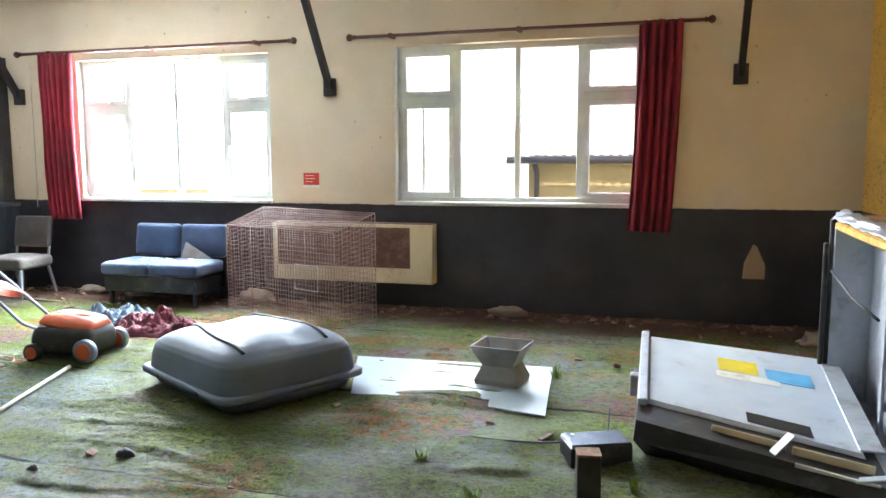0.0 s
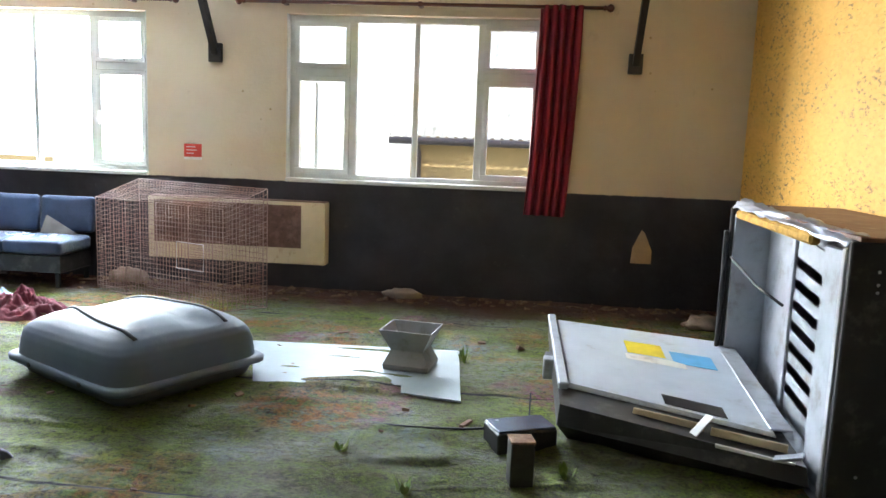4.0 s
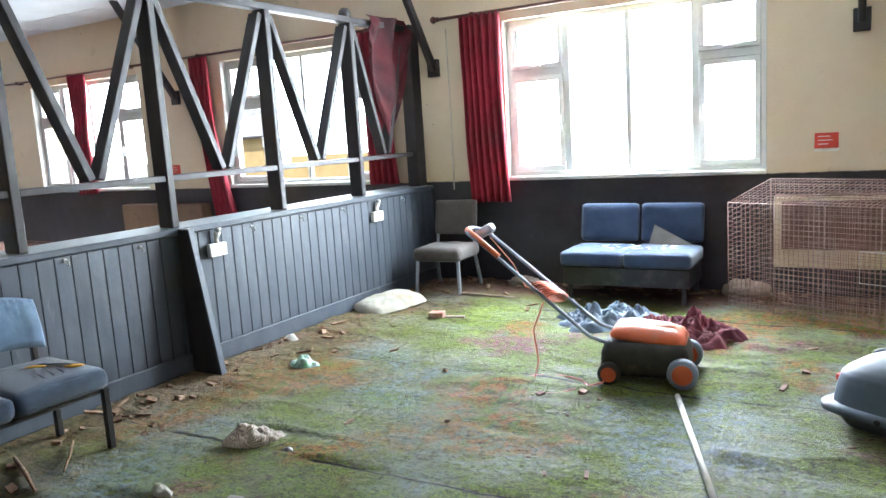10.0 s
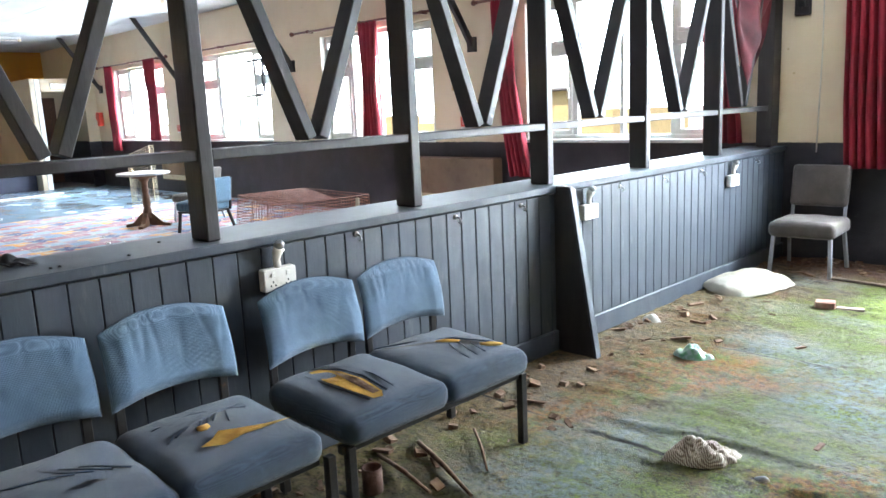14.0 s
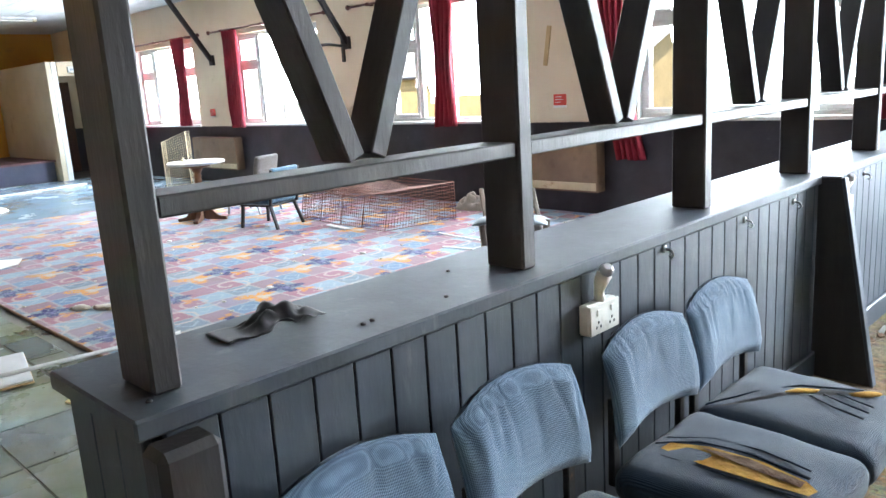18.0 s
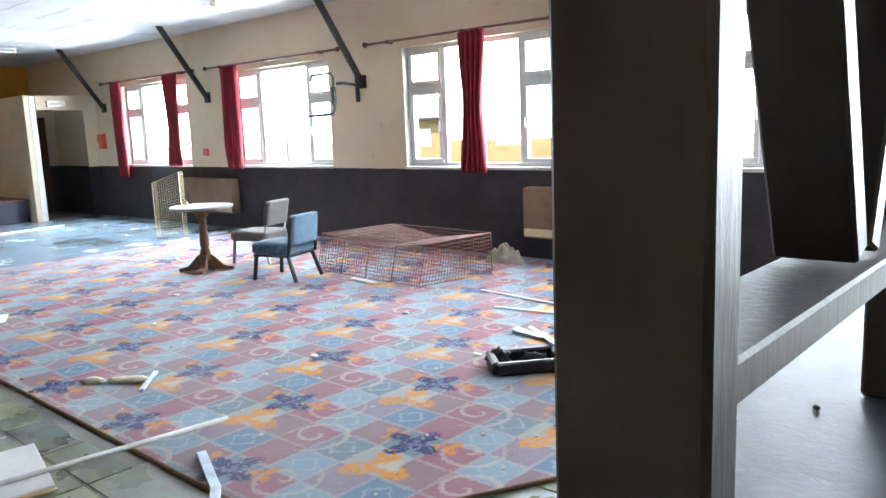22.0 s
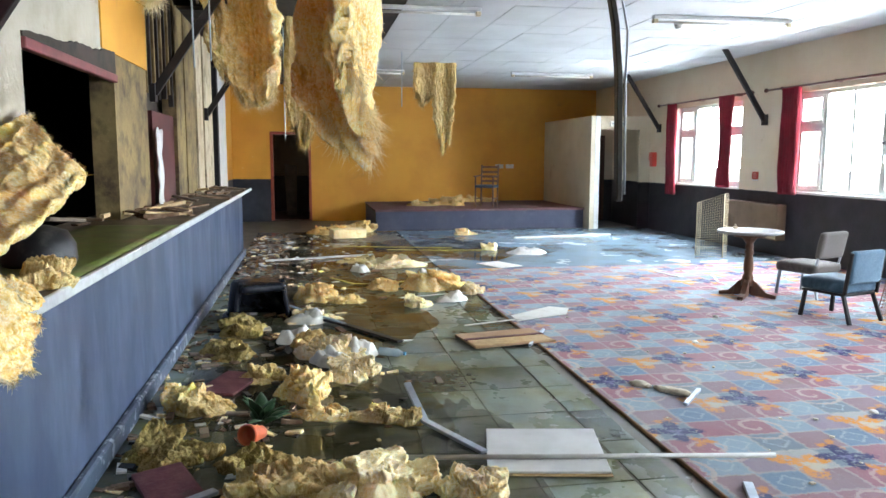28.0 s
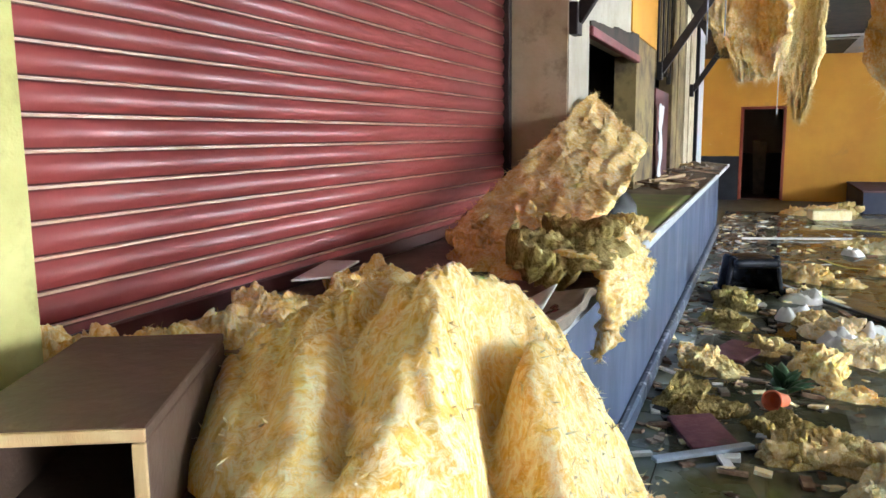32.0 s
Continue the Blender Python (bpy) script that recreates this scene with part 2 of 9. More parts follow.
def box(x0, x1, y0, y1, z0, z1, bevel=0.0, bm=None, m=None, seg=1):
    tmp = bmesh.new()
    bmesh.ops.create_cube(tmp, size=1.0, matrix=Matrix.Translation(((x0 + x1) / 2, (y0 + y1) / 2, (z0 + z1) / 2)) @ Matrix.Diagonal((abs(x1 - x0), abs(y1 - y0), abs(z1 - z0), 1)))
    if bevel:
        bmesh.ops.bevel(tmp, geom=tmp.edges[:], offset=bevel, segments=seg, affect="EDGES", profile=0.7)
    if m is not None:
        bmesh.ops.transform(tmp, matrix=m, verts=tmp.verts)
    return join(bm, tmp)


def join(bm, tmp):
    if bm is None:
        return tmp
    vs = [bm.verts.new(v.co) for v in tmp.verts]
    tmp.verts.index_update()
    for f in tmp.faces:
        try:
            nf = bm.faces.new([vs[v.index] for v in f.verts])
            nf.smooth = f.smooth
        except ValueError:
            pass
    tmp.free()
    return bm


def bar_between(a, b, w, d, bevel=0.0, bm=None, up=(0, 0, 1), ext=0.0):
    """A beam of section w x d from a to b."""
    a, b = Vector(a), Vector(b)
    z = (b - a).normalized()
    u = Vector(up)
    if abs(z.dot(u)) > 0.98:
        u = Vector((0, 1, 0))
    x = u.cross(z).normalized()
    y = z.cross(x)
    m = Matrix((x, y, z)).transposed().to_4x4()
    m.translation = a
    ln = (b - a).length
    return box(-w / 2, w / 2, -d / 2, d / 2, -ext, ln + ext, bevel, bm, m)


def tube(points, r, bm=None, seg=8, closed=False, caps=True):
    """A round tube along points; r a radius or one for each point."""
    pts = [Vector(p) for p in points]
    n = len(pts)
    rs = r if isinstance(r, (list, tuple)) else [r] * n
    bm = bm or bmesh.new()
    rings = []
    ref = None
    for i, p in enumerate(pts):
        d = (pts[(i + 1) % n] - pts[i - 1]) if closed else (pts[min(i + 1, n - 1)] - pts[max(i - 1, 0)])
        d = d.normalized() if d.length > 1e-9 else Vector((0, 0, 1))
        if ref is None:
            ref = Vector((0, 0, 1)) if abs(d.z) < 0.9 else Vector((1, 0, 0))
        x = (ref - d * ref.dot(d)).normalized()
        ref = x
        y = d.cross(x)
        rings.append([bm.verts.new(p + (x * math.cos(2 * math.pi * k / seg) + y * math.sin(2 * math.pi * k / seg)) * rs[i]) for k in range(seg)])
    for i in range(n if closed else n - 1):
        a, b = rings[i], rings[(i + 1) % n]
        for k in range(seg):
            f = bm.faces.new((a[k], a[(k + 1) % seg], b[(k + 1) % seg], b[k]))
            f.smooth = seg > 4
    if caps and not closed:
        bm.faces.new(list(reversed(rings[0])))
        bm.faces.new(rings[-1])
    return bm


def lathe(profile, seg=20, bm=None, m=None):
    """Profile of (radius, height) turned about z."""
    bm = bm or bmesh.new()
    rings = []
    for r, z in profile:
        ring = []
        for k in range(seg):
            v = Vector((r * math.cos(2 * math.pi * k / seg), r * math.sin(2 * math.pi * k / seg), z))
            ring.append(bm.verts.new(m @ v if m is not None else v))
        rings.append(ring)
    for a, b in zip(rings, rings[1:]):
        for k in range(seg):
            f = bm.faces.new((a[k], a[(k + 1) % seg], b[(k + 1) % seg], b[k]))
            f.smooth = True
    bm.faces.new(list(reversed(rings[0])))
    bm.faces.new(rings[-1])
    return bm


def sheet(fn, nu, nv, thick=0.0, bm=None, smooth=True):
    """A surface fn(u, v) -> point over the unit square, with thickness along its normals if asked."""
    tmp = bmesh.new()
    g = [[tmp.verts.new(fn(i / nu, j / nv)) for j in range(nv + 1)] for i in range(nu + 1)]
    for i in range(nu):
        for j in range(nv):
            f = tmp.faces.new((g[i][j], g[i + 1][j], g[i + 1][j + 1], g[i][j + 1]))
            f.smooth = smooth
    if thick:
        bmesh.ops.recalc_face_normals(tmp, faces=tmp.faces)
        bmesh.ops.solidify(tmp, geom=tmp.faces[:], thickness=thick)
    for f in tmp.faces:
        f.smooth = smooth
    return join(bm, tmp)


def ngon_prism(pts, axis, a, b, bm=None):
    """A flat outline pulled along an axis: pts are the two other coordinates in x, y, z order."""
    bm = bm or bmesh.new()

    def at(p, c):
        q = list(p)
        q.insert("xyz".index(axis), c)
        return Vector(q)
    lo = [bm.verts.new(at(p, a)) for p in pts]
    hi = [bm.verts.new(at(p, b)) for p in pts]
    bm.faces.new(lo)
    bm.faces.new(list(reversed(hi)))
    n = len(pts)
    for i in range(n):
        bm.faces.new((lo[i], lo[(i + 1) % n], hi[(i + 1) % n], hi[i]))
    return bm


def nz3(p, s, seed=0.0):
    return noise.noise(Vector((p[0] * s + seed, p[1] * s - seed, p[2] * s + 0.37 * seed)))


# ---- the large structure ----
T = 0.26   # wall thickness
bm = bmesh.new()
xs = [WALL_E + T]
for wx in WINS:
    xs += [wx + WIN_W, wx]
xs.append(WALL_W - T)
for a, b in zip(xs[0::2], xs[1::2]):
    box(b, a, WALL_N, WALL_N + T, -0.1, CEIL + 0.7, bm=bm)
for wx in WINS:
    box(wx, wx + WIN_W, WALL_N, WALL_N + T, -0.1, SILL, bm=bm)
    box(wx, wx + WIN_W, WALL_N, WALL_N + T, HEAD, CEIL + 0.7, bm=bm)
wall_north = structure("wall_north", bm, "cream_wall", "cream painted wall with a black dado and peeling stains")

M["osb_yellow"] = None


def osb_material():
    """Yellow-painted strand board: chips show through the paint."""
    k = Nodes("osb_yellow")
    v = k.map(scale=(1, 1, 0.55))
    chips = k.voro(38.0, vec=k.map(rot=(0.6, 0, 0), scale=(1, 0.5, 1.3)), out="Color")
    tone = k.mix(k.ramp(k.axis(0, chips), 0.0, 1.0), (0.80, 0.47, 0.10), (0.72, 0.40, 0.07))
    gaps = k.math("MULTIPLY", k.ramp(k.noise(26.0, 6, 0.7, vec=k.map(rot=(0.5, 0, 0), scale=(1, 0.7, 1.6))), 0.55, 0.62), k.ramp(k.noise(2.2), 0.36, 0.56))
    tone = k.mix(gaps, tone, (0.22, 0.12, 0.035))
    zz = k.math("ADD", k.axis(2), k.math("MULTIPLY_ADD", k.noise(9.0), 0.02, -0.01))
    low = k.ramp(zz, DADO - 0.004, DADO + 0.004, 1.0, 0.0)
    k.bump(k.math("ADD", k.noise(55.0, 5), k.axis(1, chips)), 0.35, 0.006)
    return k.out(k.mix(low, tone, (0.017, 0.014, 0.019)), 0.6)


M["osb_yellow"] = osb_material()
structure("wall_east", box(WALL_E, WALL_E + T, -2.0, WALL_N, -0.1, CEIL + 0.7), "osb_yellow", "yellow painted strand board wall with a black dado")
structure("wall_south", box(-6.62, WALL_E, -2.05, -1.79, -0.1, CEIL + 0.7), "plain_wall", "cream painted wall with a black dado")

# west end: orange wall with a doorway
M["orange_plain"] = mat("orange_plain", (0.74, 0.36, 0.045), 0.7, col2=(0.66, 0.30, 0.04), scale=1.1, dirt=(0.42, 0.22, 0.06), dirt_scale=1.6, dirt_range=(0.62, 0.85), bump=0.2, bump_scale=40)
bm = box(WALL_W - T, WALL_W, 0.09, WALL_N, -0.1, CEIL + 0.7)
box(WALL_W - T, WALL_W, -0.87, 0.09, 2.13, CEIL + 0.7, bm=bm)
structure("wall_west", bm, "orange_plain", "orange painted end wall behind the stage, smoke stained")
structure("wall_west_return", box(WALL_W - T, WALL_W, -2.05, -0.87, -0.1, CEIL + 0.7), "orange_wall", "orange painted wall with a dark dado")
structure("wall_far_corridor", box(-28.3, -28.1, -3.0, 2.0, -0.1, 3.0), "plain_wall", "wall at the end of the corridor")
M["dark_red_paint"] = mat("dark_red_paint", (0.10, 0.018, 0.02), 0.55, col2=(0.07, 0.014, 0.015), scale=3, dirt=(0.03, 0.02, 0.02), dirt_scale=2)
structure("wall_corridor_a", box(-28.1, WALL_W - T, 0.25, 0.4, -0.1, 3.0), "dark_red_paint", "dark red corridor wall")
structure("wall_corridor_b", box(-28.1, WALL_W - T, -1.9, -1.75, -0.1, 3.0), "dark_red_paint", "dark red corridor wall")
structure("ceiling_corridor", box(-28.3, WALL_W - T, -2.0, 0.5, 2.7, 2.8), "plain_wall", "corridor ceiling")
structure("floor_corridor", box(-28.3, WALL_W - T, -2.0, 0.5, -0.12, 0.0), "dark_wood", "dark corridor floor")

# ground under the whole building
M["screed"] = mat("screed", (0.16, 0.15, 0.13), 0.6, col2=(0.11, 0.105, 0.09), scale=3, bump=0.2, bump_scale=40)
bm = box(WALL_W - T, -6.6, -4.4, WALL_N, -0.3, -0.02)
box(-6.6, WALL_E + T, -2.05, WALL_N, -0.3, -0.02, bm=bm)
structure("floor", bm, "screed", "concrete slab under the floor coverings")

# ceiling of square boards, broken open over the bar
HOLE = (-15.6, -9.6, -1.75, -0.55)
verts, faces = [], []
TS = 0.61
ix0, ix1 = int((WALL_W - 0.3) / TS) - 1, int((WALL_E + 0.3) / TS) + 1
rnd = random.Random(4)
for i in range(ix0, ix1):
    for j in range(-3, 13):
        x0, y0 = i * TS, WALL_N - (j + 1) * TS + 1.8
        x1, y1 = x0 + TS, y0 + TS
        if y0 > WALL_N or y1 < -2.1:
            continue
        y1, y0 = min(y1, WALL_N), y0
        cx, cy = (x0 + x1) / 2, (y0 + y1) / 2
        if HOLE[0] < cx < HOLE[1] and HOLE[2] < cy < HOLE[3]:
            continue
        g, z = 0.004, CEIL + rnd.uniform(-0.003, 0.003)
        n0 = len(verts)
        for dz, e in ((0.0, g), (0.006, 0.0015)):
            verts += [(x0 + e, y0 + e, z + dz), (x1 - e, y0 + e, z + dz), (x1 - e, y1 - e, z + dz), (x0 + e, y1 - e, z + dz)]
        faces.append((n0 + 3, n0 + 2, n0 + 1, n0))
        for k in range(4):
            k2 = (k + 1) % 4
            faces.append((n0 + k, n0 + k2, n0 + 4 + k2, n0 + 4 + k))
me = bpy.data.meshes.new("ceiling")
me.from_pydata(verts, [], faces)
me.materials.append(M["ceiling_board"])
tagged(new("ceiling", me), "white painted square ceiling boards, stained and broken open over the bar", "", "", "structure")
bm = box(WALL_W, HOLE[0], -2.05, WALL_N, CEIL + 0.009, CEIL + 0.05)
box(HOLE[1], WALL_E, -2.05, WALL_N, CEIL + 0.009, CEIL + 0.05, bm=bm)
box(HOLE[0], HOLE[1], HOLE[3], WALL_N, CEIL + 0.009, CEIL + 0.05, bm=bm)
M["old_lath"] = mat("old_lath", (0.05, 0.035, 0.025), 0.85, col2=(0.025, 0.02, 0.016), scale=6)
structure("ceiling_backing", bm, "old_lath", "dark boarding above the ceiling boards")
structure("roof_deck", box(WALL_W - T, WALL_E + T, -4.4, WALL_N + T, CEIL + 0.7, CEIL + 0.8), "old_lath", "dark roof boarding")

# windows
def window_unit():
    w = thing("window_1", "white plastic window with two side vents and bright daylight", "window", kind="structure")
    y0, y1 = WALL_N + 0.09, WALL_N + 0.15
    f = 0.055
    W_, B, H = WIN_W, SILL, HEAD
    bm = box(0, f, y0, y1, B, H, 0.004)
    box(W_ - f, W_, y0, y1, B, H, 0.004, bm)
    box(f, W_ - f, y0, y1, B, B + f, 0.004, bm)
    box(f, W_ - f, y0, y1, H - f, H, 0.004, bm)
    part("window_frame", bm, "upvc", w)
    cols = (0.60, 1.175, 1.755)
    for c in cols:
        hw = 0.032 if c != cols[1] else 0.024
        part("mullion", box(c - hw, c + hw, y0 + 0.002, y1 - 0.002, B + f, H - f, 0.003), "upvc", w)
    for a, b in ((f, cols[0] - 0.032), (cols[2] + 0.032, W_ - f)):
        zt = 2.0
        part("transom", box(a, b, y0 + 0.002, y1 - 0.002, zt - 0.035, zt + 0.035, 0.003), "upvc", w)
        s = 0.045
        bm = bmesh.new()
        z0, z1 = zt + 0.035, H - f
        box(a, b, y0 - 0.018, y1 - 0.004, z0, z0 + s, 0.004, bm)
        box(a, b, y0 - 0.018, y1 - 0.004, z1 - s, z1, 0.004, bm)
        box(a, a + s, y0 - 0.018, y1 - 0.004, z0 + s, z1 - s, 0.004, bm)
        box(b - s, b, y0 - 0.018, y1 - 0.004, z0 + s, z1 - s, 0.004, bm)
        vent = part("vent_sash", bm, "upvc", w)
        part("handle", box((a + b) / 2 - 0.05, (a + b) / 2 + 0.05, y0 - 0.05, y0 - 0.018, z0 + 0.012, z0 + 0.03, 0.004), "upvc", vent)
        part("pane", box(a + s, b - s, y0 + 0.025, y0 + 0.031, z0 + s, z1 - s), "glass", vent)
        z0, z1 = B + f, zt - 0.035
        bm = bmesh.new()
        s = 0.05
        box(a, b, y0 - 0.018, y1 - 0.004, z0, z0 + s, 0.004, bm)
        box(a, b, y0 - 0.018, y1 - 0.004, z1 - s, z1, 0.004, bm)
        box(a, a + s, y0 - 0.018, y1 - 0.004, z0 + s, z1 - s, 0.004, bm)
        box(b - s, b, y0 - 0.018, y1 - 0.004, z0 + s, z1 - s, 0.004, bm)
        sash = part("side_sash", bm, "upvc", w)
        hx = b - 0.03 if a == f else a + 0.03
        part("handle", box(hx - 0.01, hx + 0.01, y0 - 0.05, y0 - 0.018, (z0 + z1) / 2 - 0.06, (z0 + z1) / 2 + 0.06, 0.004), "upvc", sash)
        part("pane", box(a + s, b - s, y0 + 0.025, y0 + 0.031, z0 + s, z1 - s), "glass", sash)
    part("pane", box(cols[0] + 0.032, cols[1] - 0.024, y0 + 0.025, y0 + 0.031, B + f, H - f), "glass", w)
    part("pane", box(cols[1] + 0.024, cols[2] - 0.032, y0 + 0.025, y0 + 0.031, B + f, H - f), "glass", w)
    part("window_sill", box(0.003, W_ - 0.003, WALL_N - 0.03, y0 - 0.002, B - 0.025, B + 0.012, 0.005), "upvc", w)
    part("reveal_lining", box(0.002, 0.012, WALL_N + 0.004, y0 - 0.002, B + 0.014, H - 0.002), "upvc", w)
    part("reveal_lining", box(W_ - 0.012, W_ - 0.002, WALL_N + 0.004, y0 - 0.002, B + 0.014, H - 0.002), "upvc", w)
    for o in w.children_recursive:
        if o.name.startswith("pane"):
            o.visible_shadow = False
    return w


win = window_unit()
win.matrix_world = pose(WINS[0], 0, 0)
for i, wx in enumerate(WINS[1:]):
    c = copy_thing(win, pose(wx, 0, 0))
    c.name = "window_%d" % (i + 2)
part("open_sash_edge", box(0.225, 0.25, WALL_N + 0.155, WALL_N + 0.20, SILL + 0.06, 1.96, 0.004), "upvc", win)

# knee braces between wall and ceiling
M["black_steel"] = mat("black_steel", (0.016, 0.014, 0.016), 0.5, col2=(0.03, 0.02, 0.02), scale=9, bump=0.15, bump_scale=70, dirt=(0.12, 0.07, 0.04), dirt_scale=16, dirt_range=(0.66, 0.76))


def knee_brace(x, wall, s):
    b = thing("knee_brace", "black painted knee brace between wall and ceiling", "brace", pose(x, 0, 0), "knee braces")
    part("strut", bar_between((0, wall - s * 0.03, 2.13), (0, wall - s * 0.78, CEIL + 0.02), 0.075, 0.055, 0.004, up=(1, 0, 0)), "black_steel", b)
    part("foot_plate", box(-0.06, 0.06, min(wall, wall - s * 0.05), max(wall, wall - s * 0.05), 2.05, 2.22, 0.004), "black_steel", b)
    return b


for bx in BRACES:
    knee_brace(bx, WALL_N, 1)
for bx in BRACES[3:6]:
    knee_brace(bx - 0.15, WALL_S, -1)

# ---- floors ----
M["moss_floor"] = None


def moss_material():
    """Rotten carpet under moss: green cushions, grey lichen, rust and pink mould, black seams."""
    k = Nodes("moss_floor")
    flat = k.map(scale=(1, 1.35, 1))
    fine = k.noise(70.0, 6, 0.8)
    mid = k.noise(15.0, 8, 0.78, vec=flat, distort=0.4)
    base = k.mix(k.ramp(mid, 0.44, 0.56), (0.064, 0.052, 0.026), (0.174, 0.145, 0.070))
    moss = k.mix(k.ramp(fine, 0.42, 0.60), (0.060, 0.095, 0.008), (0.21, 0.28, 0.028))
    big = k.noise(0.62, 7, 0.62, vec=flat, distort=0.8)
    m1 = k.math("MULTIPLY", k.ramp(big, 0.36, 0.48), k.ramp(k.noise(7.0, 9, 0.8, vec=flat), 0.30, 0.56))
    c = k.mix(m1, base, moss)
    bright = k.math("MULTIPLY", k.ramp(k.noise(0.8, 6, 0.6, vec=k.map(loc=(13, 6, 0))), 0.52, 0.66), k.ramp(k.noise(22.0, 7, 0.8), 0.42, 0.60))
    c = k.mix(k.math("MULTIPLY", bright, 0.9), c, (0.27, 0.37, 0.035))
    grey = k.math("MULTIPLY", k.ramp(k.noise(1.0, 3, 0.55, vec=k.map(loc=(7, 3, 0), scale=(0.8, 1.3, 1))), 0.50, 0.60), k.ramp(k.noise(17.0, 9, 0.82), 0.40, 0.58))
    c = k.mix(k.math("MULTIPLY", grey, 0.6), c, (0.290, 0.307, 0.273))
    rust = k.math("MULTIPLY", k.ramp(k.noise(0.9, 3, 0.55, vec=k.map(loc=(-3, 11, 2))), 0.53, 0.62), k.ramp(k.noise(11.0, 9, 0.8), 0.44, 0.54))
    c = k.mix(k.math("MULTIPLY", rust, 0.95), c, k.mix(k.ramp(fine, 0.4, 0.6), (0.17, 0.055, 0.012), (0.42, 0.19, 0.035)))
    pink = k.math("MULTIPLY", k.ramp(k.noise(1.0, 3, 0.55, vec=k.map(loc=(21, -5, 4))), 0.59, 0.66), k.ramp(k.noise(19.0, 9, 0.82), 0.40, 0.58))
    c = k.mix(k.math("MULTIPLY", pink, 0.85), c, k.mix(k.ramp(fine, 0.4, 0.6), (0.13, 0.018, 0.05), (0.34, 0.08, 0.17)))
    blue = k.math("MULTIPLY", k.ramp(k.noise(0.9, 3, 0.55, vec=k.map(loc=(31, 17, 4))), 0.55, 0.64), k.ramp(k.noise(16.0, 9, 0.82), 0.42, 0.56))
    c = k.mix(k.math("MULTIPLY", blue, 0.85), c, (0.20, 0.265, 0.28))
    wallside = k.ramp(k.math("ADD", k.axis(1), k.math("MULTIPLY", k.noise(1.5, 6), 1.2)), 6.95, 7.5)
    c = k.mix(wallside, c, k.mix(k.ramp(fine, 0.35, 0.65), (0.041, 0.018, 0.013), (0.174, 0.070, 0.049)))
    chairside = k.ramp(k.math("SUBTRACT", k.axis(0), k.math("MULTIPLY", k.noise(1.3, 7), 1.1)), -6.5, -5.8, 1.0, 0.0)
    c = k.mix(k.math("MULTIPLY", chairside, 0.7), c, k.mix(k.ramp(mid, 0.38, 0.62), (0.085, 0.055, 0.032), (0.33, 0.20, 0.11)))
    dark = k.math("MULTIPLY", k.ramp(k.noise(26.0, 9, 0.82, vec=flat), 0.52, 0.60), 0.85)
    c = k.mix(dark, c, (0.026, 0.021, 0.011))
    pale = k.ramp(k.noise(46.0, 7, 0.85), 0.63, 0.68, 0, 0.65)
    c = k.mix(pale, c, (0.348, 0.325, 0.232))
    # seams between the old carpet widths
    yy = k.math("ADD", k.axis(1), k.math("MULTIPLY_ADD", k.noise(0.9, 3), 0.14, -0.07))
    for sy in (3.15, 4.58, 6.2, 2.1):
        gap = k.ramp(k.math("ABSOLUTE", k.math("SUBTRACT", yy, sy)), 0.006, 0.016, 1.0, 0.0)
        c = k.mix(k.math("MULTIPLY", gap, k.ramp(k.noise(2.2, 5), 0.38, 0.5)), c, (0.011, 0.010, 0.007))
    k.bump(k.math("ADD", k.math("MULTIPLY", mid, 2.2), k.math("MULTIPLY", fine, 1.2)), 1.0, 0.035)
    return k.out(c, k.ramp(k.noise(2.0), 0.4, 0.6, 0.6, 0.92), spec=0.3)


M["moss_floor"] = moss_material()


def moss_relief(x, y):
    z = 0.012 * noise.noise(Vector((x * 1.3, y * 1.7, 1.0))) + 0.008 * noise.noise(Vector((x * 5, y * 7, 3.0)))
    # long creases that run along the room
    for cy, amp in ((3.15, 1.2), (4.58, 1.2), (5.3, 0.6), (6.2, 1.0), (2.1, 1), (3.8, 0.5)):
        d = y - cy - 0.06 * noise.noise(Vector((x * 0.9, cy, 0)))
        z -= 0.010 * amp * math.exp(-(d / 0.02) ** 2) * (0.6 + 0.5 * noise.noise(Vector((x * 1.5, cy, 9))))
    # sharp ridges and shallow wrinkles in the sodden carpet
    cut = max(0.0, 1 - 8 * abs(noise.noise(Vector((x * 0.75, y * 3.6, 21.0)))))
    z += 0.020 * cut * max(0.0, min(1.0, 0.4 + 2.2 * noise.noise(Vector((x * 0.9, y * 0.9, 31.0)))))
    w = noise.noise(Vector((x * 1.1, y * 4.5, 5.0)))
    z += 0.045 * max(0.0, w) ** 2 + 0.012 * max(0.0, noise.noise(Vector((x * 2.3, y * 9.0, 8.0)))) + 0.004 * noise.noise(Vector((x * 16, y * 20, 2.0)))
    return z


structure("floor_mossy", sheet(lambda u, v: Vector((-6.27 + u * 8.6, -1.8 + v * 9.07, moss_relief(-6.27 + u * 8.6, -1.8 + v * 9.07))), 260, 420), "moss_floor", "old carpet overgrown with green moss and stains", smooth=True)

